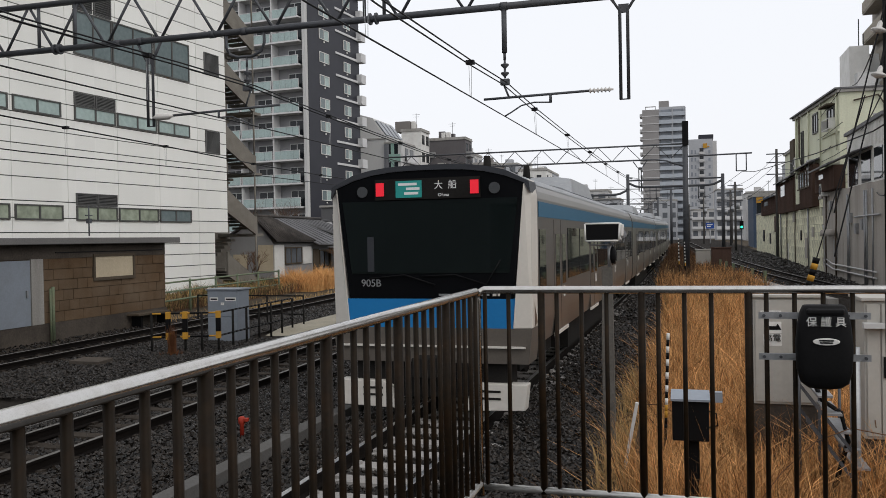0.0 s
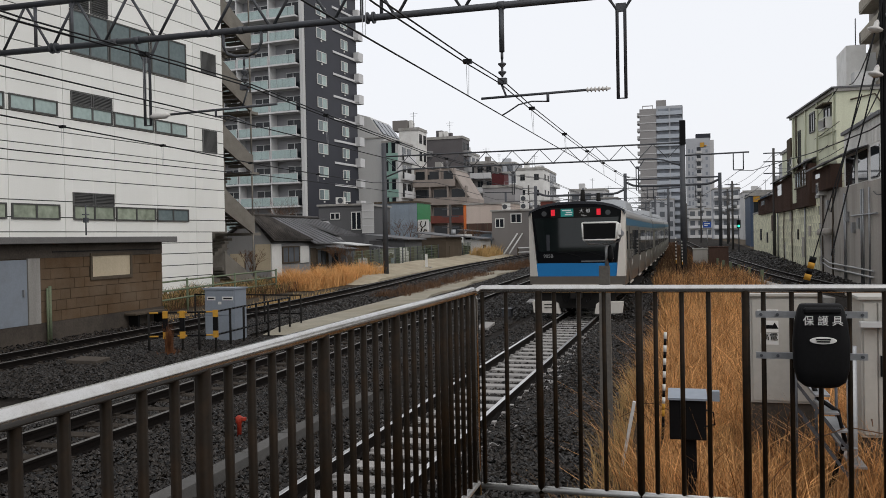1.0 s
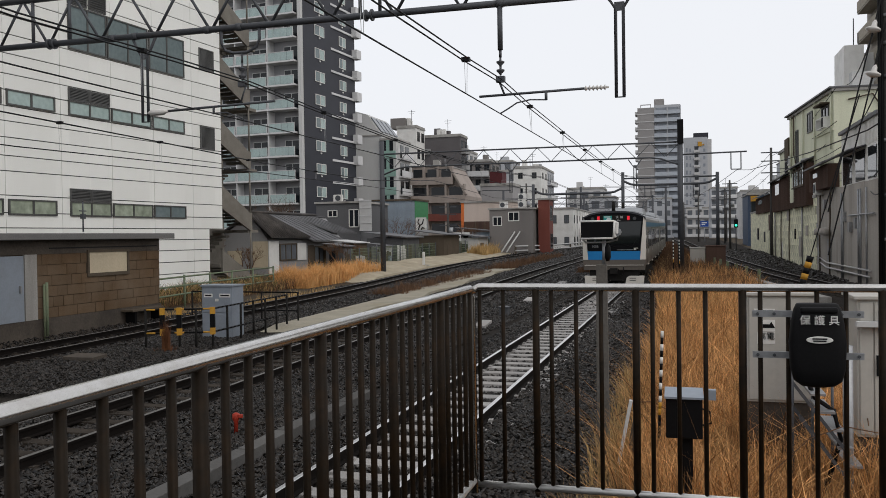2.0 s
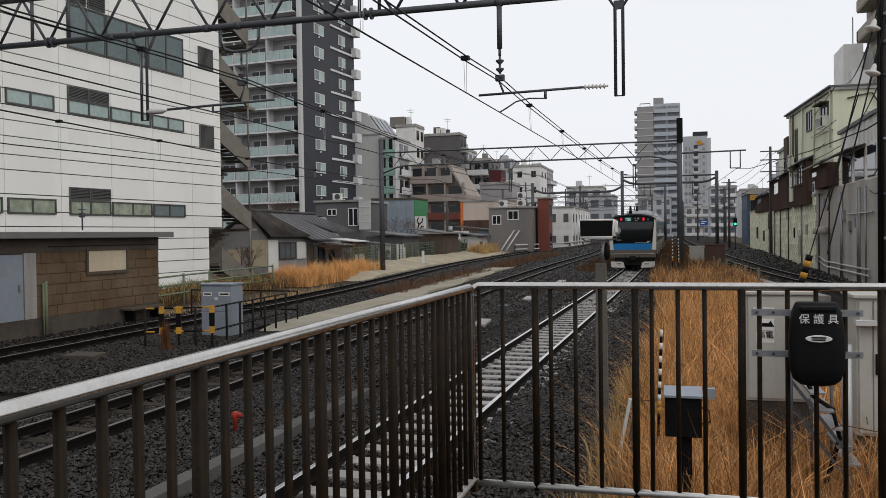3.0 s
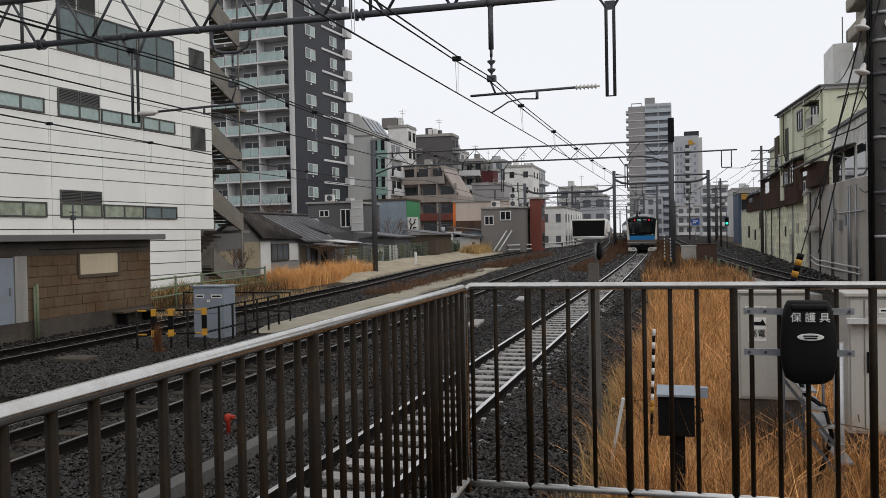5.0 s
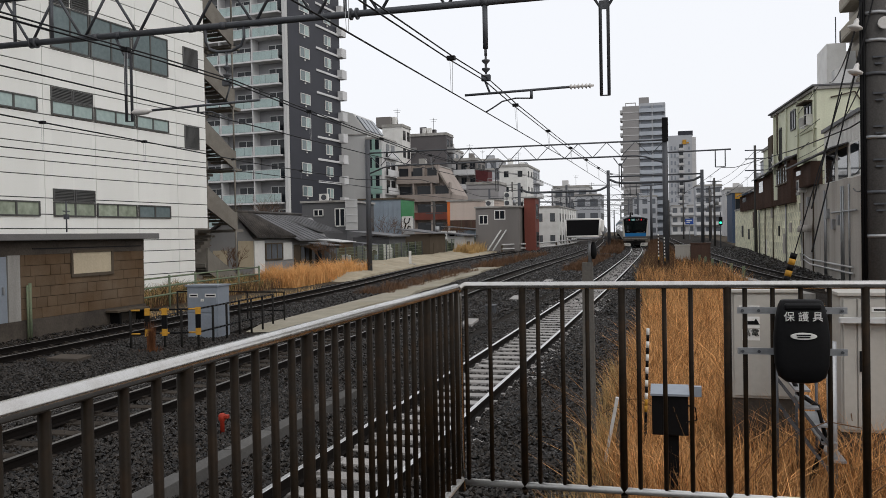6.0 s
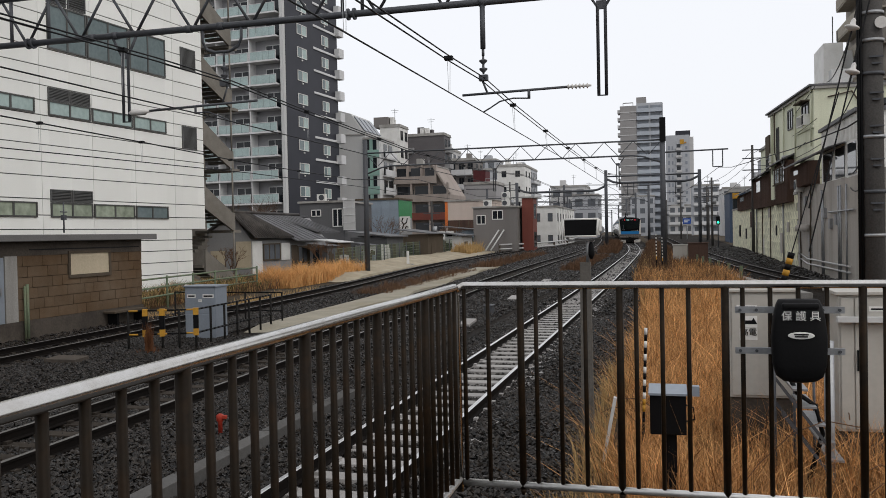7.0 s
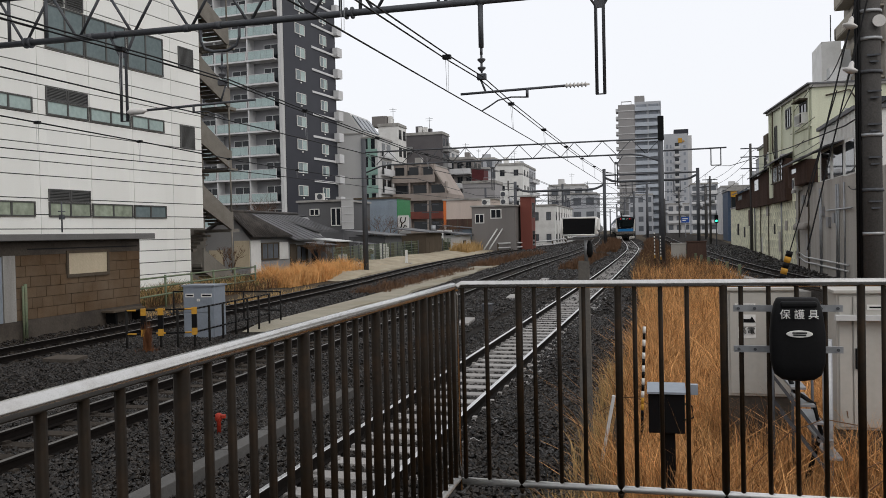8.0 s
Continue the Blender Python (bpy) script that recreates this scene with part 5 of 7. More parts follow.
def pale_tower():
    t = thing("distant_tower", "tall pale grey tower with a yellow roof sign", "building", pose(2.9, 345, 0))
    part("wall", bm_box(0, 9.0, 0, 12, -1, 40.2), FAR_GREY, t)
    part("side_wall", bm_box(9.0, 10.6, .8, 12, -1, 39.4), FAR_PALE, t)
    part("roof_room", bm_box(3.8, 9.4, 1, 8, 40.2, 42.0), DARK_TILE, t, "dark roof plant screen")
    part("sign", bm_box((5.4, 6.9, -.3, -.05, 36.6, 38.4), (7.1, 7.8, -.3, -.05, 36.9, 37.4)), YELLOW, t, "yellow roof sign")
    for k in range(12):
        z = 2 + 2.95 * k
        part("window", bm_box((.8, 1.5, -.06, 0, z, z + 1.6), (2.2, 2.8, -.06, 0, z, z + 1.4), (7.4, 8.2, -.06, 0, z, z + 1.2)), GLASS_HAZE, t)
        # dark plate on the flat wall, painted shade of a balcony recess
        part("recess_shade", bm_box(4.1, 5.6, -.06, 0, z + .7, z + 2.2), GLASS_DARK, t)
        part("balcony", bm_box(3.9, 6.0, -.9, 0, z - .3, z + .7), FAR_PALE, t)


pale_tower()
building("distant_building", "distant city block on the skyline", pose(40, 330, 0), 30, 18, 20, FAR_GREY, 6, 9, 3, GLASS_FAR, ALU)


# ---- retaining wall and houses on its far side ----
def retaining():
    t = thing("retaining_wall", "tall stained retaining wall beside the outer track", "wall", pose(9.0, 0, 0), kind="structure")
    part("old_wall", bm_box(.06, .7, 60.3, 112, -.6, 4.75), CONC, t)
    part("new_wall", bm_box((0, .7, 30, 45.6, -.6, 4.92), (0, .7, 45.64, 53.0, -.6, 4.97), (0, .7, 53.04, 60.2, -.6, 5.05)), NEW_WALL, t, "grey concrete wall panels", .02)
    part("coping", bm_box(-.06, .8, 60.25, 112, 4.75, 4.95), CONC, t)
    for y in (55.2, 56.4, 57.6):
        bm = bmesh.new()
        lathe(bm, (-.3, y, 2.25), (0, 0, 1), [(0, .3), (.25, .3), (.38, .24), (.45, .1)], 10)
        part("hood_vent", bm, NEW_WALL, t)
    part("louvre", bm_box(*[(-.05, 0, 54.8, 56.2, .5 + .14 * i, .58 + .14 * i) for i in range(11)]), GALV, t)
    bm = bmesh.new()
    for y, z in ((51.0, 4.6), (50.6, 4.5), (46.0, 4.6), (46.5, 4.6), (44.6, 4.6)):
        tube(bm, (-.12, y, -.4), (-.12, y, z), .05, 6)
    tube(bm, (-.12, 43, 3.3), (-.12, 49, 3.3), .05, 6)
    part("downpipe", bm, GALV, t)
    rng = random.Random(5)
    meshes = []
    for k in range(6):
        bm = bmesh.new()
        box(bm, 0, .08 + .012 * k, .006, 1.144, .006, .554)
        meshes.append(mesh_of("wall_block", bm, OLD_WALL))
    for r in range(9):
        y = 60.3 - (r % 2) * .0
        y += .57 * (r % 2)
        while y < 90:
            piece("wall_block", rng.choice(meshes), t, pose(0, y, -.3 + .56 * r))
            y += 1.15
    bm = bmesh.new()
    box(bm, .0, .1, 90, 112, -.3, 4.75)
    part("far_wall_face", bm, OLD_WALL, t)
    for y, z, w, h, m in ((101, 1.6, 1.6, 1.3, BLACK), (94, 1.4, 1.2, 1.1, BLACK), (70.5, 1.9, .5, .8, BLACK), (88, 2.6, 2.2, 1.6, BROWN_SHEET), (79, .2, .6, 1.4, WHITE), (64, 2.2, 1.0, .7, NEW_WALL), (74, 3.4, 1.6, .8, NEW_WALL), (67.5, .6, .9, 1.5, NEW_WALL)):
        part("patch", bm_box(-.06, .02, y, y + w, z, z + h), m, t)
    for y, z in ((56.4, 3.9), (50.2, 3.0), (48.6, 2.4), (47.0, 2.6)):
        part("junction_box", bm_box(-.16, 0, y, y + .5, z, z + .55), GALV, t)
    for z in (.25, .55):
        bm = bmesh.new()
        polytube(bm, [(-.12, 44, z), (-.12, 56, z), (-.12, 58.8, z + .25), (-.12, 59.4, z + 2.4)], .05, 6)
        part("pipe_run", bm, PALE_WALL, t)
    bm = bmesh.new()
    for y in (66.3, 84):
        tube(bm, (-.1, y, -.3), (-.1, y, 4.7), .06, 6)
    part("downpipe", bm, GALV, t)


retaining()
def wall_window(host, a, b, z0, z1, hood=False):
    """A framed window on a house's track-side face."""
    w = part("window", bm_box((-.08, 0, a, b, z0, z0 + .1), (-.08, 0, a, b, z1 - .1, z1), (-.08, 0, a, a + .1, z0 + .1, z1 - .1), (-.08, 0, b - .1, b, z0 + .1, z1 - .1), (-.07, 0, (a + b) / 2 - .04, (a + b) / 2 + .04, z0 + .1, z1 - .1)), ALU, host)
    part("pane", bm_box(-.03, 0, a + .1, b - .1, z0 + .1, z1 - .1), GLASS_DARK, w)
    if hood:
        part("hood", bm_box(-.55, 0, a - .2, b + .2, z1 + .05, z1 + .14), WOOD_DARK, w)
        part("guard", bm_box((-.4, -.36, a - .1, b + .1, z0 + .5, z0 + .55), (-.4, -.36, a - .1, b + .1, z0 - .15, z0 - .1), (-.4, 0, a - .1, a - .05, z0 - .15, z0 + .55), (-.4, 0, b + .05, b + .1, z0 - .15, z0 + .55)), WHITE, w)


yh = building("yellow_house", "pale yellow-green rendered house above the wall", pose(9.45, 56.5, 0, 0, 0, 4.2), 9, 13.2, 11.15, YELLOW_HOUSE, 1, 0, 0, roof=CONC, parapet=.25, clutter=False, base=4.7)
wall_window(yh, 5.5, 7.0, 9.35, 10.75)
wall_window(yh, 1.1, 2.9, 9.2, 10.5, True)
wall_window(yh, 10.0, 10.8, 7.1, 10.0)
part("eave", bm_box(-.3, 9, -.2, 13.6, 11.34, 11.44), ROOF_SHEET, yh)
part("floor_band", bm_box(-.08, 0, 0, 4.4, 8.75, 8.9), YELLOW_HOUSE, yh)
bm = bmesh.new()
for y, z0 in ((.35, 7.6), (4.6, 7.0), (8.2, 6.6), (12.2, 6.6)):
    bm = bmesh.new()
    tube(bm, (-.1, y, z0), (-.1, y, 11.3), .055, 6)
    part("downpipe", bm, YELLOW_HOUSE, yh)
bm = bmesh.new()
polytube(bm, [(-.14, 11.0, 11.2), (-.14, 11.0, 8.2), (-.14, 10.4, 7.6)], .06, 6)
part("dark_pipe", bm, WOOD_DARK, yh)
bm = bmesh.new()
polytube(bm, [(.8, -.1, 10.6), (2.2, -.1, 10.9), (3.0, -.1, 9.6)], .05, 6)
part("dark_pipe", bm, WOOD_DARK, yh)
part("porch", bm_box((1.6, 5, -1.2, 0, 8.7, 8.85), (1.6, 5, -1.2, -1.1, 8.85, 9.6)), GALV, yh)
part("window", bm_box(3.0, 4.6, -.06, 0, 9.1, 10.4), GLASS_DARK, yh)
part("cooler_unit", bm_box(1.2, 2.3, .5, 1.2, 11.4, 12.4), PALE_WALL, yh)
lh = building("yellow_house", "lower pale yellow house above the wall", pose(9.0, 70.4, 0, 0, 0, 1), 6, 9, 9.3, YELLOW_HOUSE, 1, 0, 0, parapet=.2, clutter=False, base=4.7)
part("bay_box", bm_box(-.5, 0, .3, 2.4, 8.2, 9.9), WOOD_DARK, lh, "dark timber box window")
wall_window(lh, 4, 5.4, 7.2, 8.4)


def brown_shack(y0, y1, z0, z1, out, m, label):
    t = thing("corrugated_lean_to", label, "shed", pose(8.9, 0, 0))
    b = part("sheet_wall", bm_box(-out, .28, y0, y1, z0, z1), m, t)
    n = int((y1 - y0) / .35)
    for k in range(n):
        yy = y0 + (y1 - y0) * (k + .5) / n
        part("rib", bm_box(-out - .05, -out, yy - .06, yy + .06, z0, z1), m, b)
    bm = bmesh.new()
    hexa(bm, [(-out - .4, y0 - .2, z1), (.3, y0 - .2, z1 + .4), (.3, y1 + .2, z1 + .4), (-out - .4, y1 + .2, z1)], [(-out - .4, y0 - .2, z1 + .1), (.3, y0 - .2, z1 + .5), (.3, y1 + .2, z1 + .5), (-out - .4, y1 + .2, z1 + .1)])
    part("roof", bm, ROOF_SHEET, t)
    part("window", bm_box(-out - .07, -out - .03, y0 + (y1 - y0) * .5, y0 + (y1 - y0) * .75, (z0 + z1) / 2 + .1, z1 - .3), GLASS, t)


brown_shack(61.8, 71.0, 4.3, 7.2, .28, BROWN_SHEET, "dark brown corrugated lean-to under the yellow house")
brown_shack(72.3, 84.0, 4.3, 7.0, .22, BROWN_SHEET, "brown sheet-clad room above the wall")
brown_shack(87.0, 102.0, 4.5, 6.2, .12, BROWN_SHEET, "low dark brown shack on the wall")
brown_shack(53.2, 60.0, 5.07, 6.45, .35, BROWN_SHEET, "brown sheet shack with a flat awning")
t = thing("window_band", "row of dark timber windows over the brown lean-to", "window", pose(8.6, 0, 0))
for k in range(3):
    a = 63.0 + 2.6 * k
    f = part("frame", bm_box((-.08, 0, a, a + 2.4, 5.7, 5.8), (-.08, 0, a, a + 2.4, 6.9, 7.0), (-.08, 0, a, a + .1, 5.8, 6.9), (-.08, 0, a + 2.3, a + 2.4, 5.8, 6.9), (-.08, 0, a + 1.15, a + 1.25, 5.8, 6.9)), WOOD_DARK, t)
    part("pane", bm_box(-.03, .0, a + .1, a + 2.3, 5.8, 6.9), GLASS, f)
ps = building("roof_shed", "pale corrugated sheet building with dark openings on the wall top", pose(9.15, 43.2, 5.0), 5, 9.2, 2.95, WHITE, 1, 0, 0, roof=ROOF_SHEET, parapet=.12, clutter=False, base=-.1)
for k in range(30):
    part("rib", bm_box(-.04, 0, .1 + .3 * k, .18 + .3 * k, 1.75, 2.9), WHITE, ps)
# The wall is closed; dark panels stand in for the shade inside open bays.
for a, b in ((.4, 2.2), (3.0, 5.2), (6.2, 8.6)):
    part("opening_shade", bm_box(-.03, 0, a, b, .05, 1.6), GLASS_DARK, ps, "dark panel for the shade inside an open bay")
bm = bmesh.new()
hexa(bm, [(-.9, 2.6, 1.5), (0, 2.6, 1.75), (0, 8.8, 1.75), (-.9, 8.8, 1.5)], [(-.9, 2.6, 1.56), (0, 2.6, 1.81), (0, 8.8, 1.81), (-.9, 8.8, 1.56)])
part("awning", bm, ROOF_SHEET, ps)
building("tall_apartments", "tall tan apartment block with balconies behind the houses", pose(19.3, 80, 0), 14, 16, 34, mat("tan_tile", (0.27, 0.245, 0.215), .8, 0, .15, .5, 10, .1, .003), 11, 5, 5, GLASS_DARK, ALU, mat("pale_tan_edge", (0.33, 0.30, 0.25), .8), clutter=False)
for k in range(11):
    part("side_balcony", bm_box((-1.3, 0, 0, 14, 3.09 * k - .15, 3.09 * k), (-1.35, -1.25, 0, 14, 3.09 * k, 3.09 * k + 1.05)), bpy.data.materials["pale_tan_edge"], bpy.data.objects["tall_apartments"])
t = thing("roof_tank_screen", "plain white screen wall behind the yellow house", "screen", pose(15.3, 86, 0))
part("screen_wall", bm_box(0, 1.7, 0, 5, 0, 19.9), WHITE, t)
part("screen_wall", bm_box(1.72, 2.9, .6, 5, 0, 19.2), PALE_WALL, t)
bm = bmesh.new()
tube(bm, (1.0, 1, 19.5), (1.0, 1, 22.6), .05, 5)
tube(bm, (1.4, 1, 19.5), (1.4, 1, 21.2), .04, 5)
part("aerial", bm, GANTRY, t)
building("blue_building", "dark blue building with an orange sign", pose(9.9, 128, 0), 2.2, 10, 7.8, mat("dark_blue_sheet", (0.05, 0.075, 0.12), .6), 2, 1, 1, clutter=False)
part("sign", bm_box(.4, 1.3, -.15, 0, 6.9, 7.7), YELLOW, bpy.data.objects["blue_building"], "orange and yellow sign board")


rs = thing("road_sign", "blue road direction sign on a pale pole", "sign", pose(4.6, 150, 0))
part("panel", bm_box(-.7, .65, -.05, .05, 3.5, 4.5), mat("blue_sign_paint", (0.02, 0.07, 0.30), .5), rs)
part("lettering_bar", bm_box((-.5, .4, -.07, -.05, 4.1, 4.25), (-.5, .1, -.07, -.05, 3.8, 3.95)), WHITE, rs)
bm = bmesh.new()
tube(bm, (0, .12, -.5), (0, .12, 4.6), .08, 8)
part("pole", bm, GALV, rs)


def street_pole(x, y, h, label, arms=True):
    t = thing("utility_pole", label, "pole", pose(x, y, 0))
    bm = bmesh.new()
    tube(bm, (0, 0, -.6), (0, 0, h), .16, 10, .11)
    part("shaft", bm, CONC_POLE, t)
    if arms:
        for z in (h - .5, h - 1.3, h - 2.4):
            part("crossarm", bm_box(-.9, .9, -.05, .05, z, z + .1), GANTRY, t)
        bm = bmesh.new()
        tube(bm, (.3, 0, h - 3.4), (.3, 0, h - 2.6), .25, 10)
        part("transformer", bm, GALV, t)


for x, y, h in ((8.6, 84, 10.4), (6.4, 110, 9.0), (5.6, 122, 8.6), (7.4, 140, 9.5), (3.6, 150, 9.5), (9, 165, 10), (1.5, 185, 9), (-21, 120, 10), (-18, 142, 10), (-23, 84, 6)):
    street_pole(x, y, h, "concrete utility pole with cross arms")
for (x, y, z), (x2, y2, z2) in (((8.6, 84, 9.9), (6.4, 110, 8.5)), ((8.6, 84, 9.1), (6.4, 110, 7.7)), ((8.6, 84, 8.0), (6.4, 110, 6.6)), ((6.4, 110, 8.5), (5.6, 140, 8.2)), ((9.2, 54, 9), (8.6, 84, 9.9)), ((9.2, 58, 8), (8.6, 84, 8.0)), ((4.02, 17, 6.2), (11, 60, 9)), ((3.95, 17, 5.2), (10.5, 50, 7))):
    wire("dark sagging service cable", sag((x, y, z), (x2, y2, z2), 8, .5), .02, name="service_cable")

for (x, y, z), (x2, y2, z2), d in (((3.95, 17, 7.6), (9.4, 52, 10.8), .6), ((3.95, 17, 4.6), (9.3, 46, 5.2), .4), ((4.0, 17, 8.2), (12, 60, 11.5), .5), ((9.3, 47, 7.6), (8.6, 84, 8.6), .8), ((9.2, 54.5, 11), (8.6, 84, 9.6), .6), ((3.9, 17, 3.6), (9.05, 44.5, 4.4), .3)):
    wire("dark sagging service cable", sag((x, y, z), (x2, y2, z2), 8, d), .022, name="service_cable")
for y, z, w, h, m, lab in ((57.5, 5.1, .9, .8, WHITE, "white cooler unit on the wall top"), (63.0, 7.2, .9, .7, PALE_WALL, "pale cooler unit hung on the house"), (70.5, 8.0, .8, .7, WHITE, "white cooler unit hung on the house")):
    t = thing("cooler_unit", lab, "air conditioner", pose(8.85, y, z - .3))
    part("casing", bm_box(-.35, .36, 0, w, 0, h), m, t, bevel=.03)
    bm = bmesh.new()
    tube(bm, (-.36, w * .4, h * .5), (-.40, w * .4, h * .5), h * .36, 12)
    part("fan_guard", bm, GANTRY, t)
bm = bmesh.new()
for z in (4.95, 5.4, 5.85):
    tube(bm, (9.2, 42, z), (9.2, 54, z), .025, 5)
for k in range(9):
    tube(bm, (9.2, 42 + 1.5 * k, 4.6), (9.2, 42 + 1.5 * k, 5.9), .025, 5)
t = thing("wall_top_rail", "thin steel hand rail along the wall top", "railing")
part("rail", bm, GALV, t)
for k, y in enumerate((54.6, 58.2, 73.5, 79)):
    t = thing("wall_conduit", "dark cable conduit running down the wall", "pipe", pose(8.9, y, 0))
    bm = bmesh.new()
    polytube(bm, [(.05, 0, 5.4), (.0, .1, 4.6), (-.02, .0, 3.0 + .3 * k), (-.02, .25, 2.4), (-.02, .2, -.2)], .05, 5)
    part("pipe", bm, WOOD_DARK, t)


# ---- commuter train ----
T_LAMP = mat("unlit_lamp_glass", (0.09, 0.095, 0.10), 0.15, 0.3, 0.1)

def body_outline(w, z_low, z_top):
    """Cross-section of a car body: flat sides, rounded shoulders, gently domed roof."""
    h = w / 2
    pts = [(-h + .04, z_low), (h - .04, z_low), (h, z_low + .35), (h, z_top - .62)]
    for k in range(1, 6):
        a = math.pi / 2 * k / 6
        pts.append((h - .30 + .30 * math.cos(a), z_top - .62 + .44 * math.sin(a)))
    pts += [(h - .34, z_top - .16), (h * .4, z_top - .03), (0, z_top)]
    right = pts[1:]
    return right + [(-x, z) for x, z in right[-2::-1]]


def loft(bm, sections):
    rings = [[bm.verts.new(p) for p in s] for s in sections]
    for a, b in zip(rings, rings[1:]):
        for i in range(len(a)):
            j = (i + 1) % len(a)
            bm.faces.new((a[i], a[j], b[j], b[i]))
    bm.faces.new(rings[0][::-1])
    bm.faces.new(rings[-1])


def car_common(t, y0, cab):
    prof = body_outline(2.95, 0.95, 3.57)
    bm = bmesh.new()
    loft(bm, [[(x, y, z) for x, z in prof] for y in (y0, 19.5)])
    body = part("body", bm, T_STEEL, t, "stainless steel car body")
    bm = bmesh.new()
    rp = [(x, z + .012) for x, z in prof if z > 3.22]
    lo, hi = [bm.verts.new((x, y0 + .05, z)) for x, z in rp], [bm.verts.new((x, 19.45, z)) for x, z in rp]
    for i in range(len(rp) - 1):
        bm.faces.new((lo[i], lo[i + 1], hi[i + 1], hi[i]))
    part("roof", bm, T_ROOF, t, "light grey ribbed roof")
    for sx in (1, -1):
        x0, x1 = sorted((sx * 1.470, sx * 1.481))
        part("upper_band", bm_box(x0, x1, y0 + (.4 if cab else .03), 19.5, 2.80, 3.02), T_BAND_SHADE, t, "sky blue stripe under the roof, colour darkened for shade")
        doors = (2.6, 7.4, 12.2, 17.0)
        for yd in doors:
            d = part("door", bm_box((x0, x1 + sx * .004, yd - .66, yd - .02, .98, 2.78), (x0, x1 + sx * .004, yd + .02, yd + .66, .98, 2.78)), T_STEEL, t, "pair of sliding doors")
            for q in (-.34, .34):
                part("door_window", bm_box(*sorted((sx * 1.472, sx * 1.490)), yd + q - .2, yd + q + .2, 1.72, 2.55), T_GLASS, d)
            part("sill_plate", bm_box(*sorted((sx * 1.47, sx * 1.50)), yd - .7, yd + .7, .93, .985), T_WHITE, d)
            part("notice", bm_box(*sorted((sx * 1.475, sx * 1.494)), yd + .25, yd + .37, 1.5, 1.68), WHITE, d)
            part("gap", bm_box(*sorted((sx * 1.46, sx * 1.484)), yd - .02, yd + .02, .98, 2.78), T_UNDER, d)
        for a, b in ((3.45, 6.55), (8.25, 11.35), (13.05, 16.15), (17.8, 19.2)):
            w = part("window", bm_box(*sorted((sx * 1.465, sx * 1.487)), a, b, 1.78, 2.66), T_GLASS, t, "dark side window")
            part("window_bar", bm_box(*sorted((sx * 1.465, sx * 1.491)), (a + b) / 2 - .03, (a + b) / 2 + .03, 1.78, 2.66), T_UNDER, w)
    bm = bmesh.new()
    loft(bm, [[(-1.0, y, 3.5), (1.0, y, 3.5), (1.0 - c, y, 3.5 + h), (.5, y, 3.56 + h), (-.5, y, 3.56 + h), (-1.0 + c, y, 3.5 + h)] for y, c, h in ((7.6, .25, .12), (8.3, .12, .36), (11.6, .12, .36), (12.3, .25, .12))])
    part("air_conditioner", bm, T_ROOF, t, "grey roof air conditioner")
    part("underframe", bm_box((-1.2, 1.2, 5.2, 14.4, .32, .95), (-1.1, 1.1, y0 + .4, 19.2, .72, .97)), T_UNDER, t, "dark equipment boxes under the floor")
    for yb in (3.0, 16.6):
        bg = part("bogie", bm_box((-.98, -.82, yb - 1.5, yb + 1.5, .42, .68), (.82, .98, yb - 1.5, yb + 1.5, .42, .68), (-.82, .82, yb - .3, yb + .3, .4, .66)), T_UNDER, t)
        bm = bmesh.new()
        for yw in (yb - 1.05, yb + 1.05):
            for s in (-.6, .48):
                tube(bm, (s, yw, .43), (s + .12, yw, .43), .43, 20)
            tube(bm, (-.5, yw, .43), (.5, yw, .43), .08, 10)
        part("wheelset", bm, RAIL_SIDE, bg)


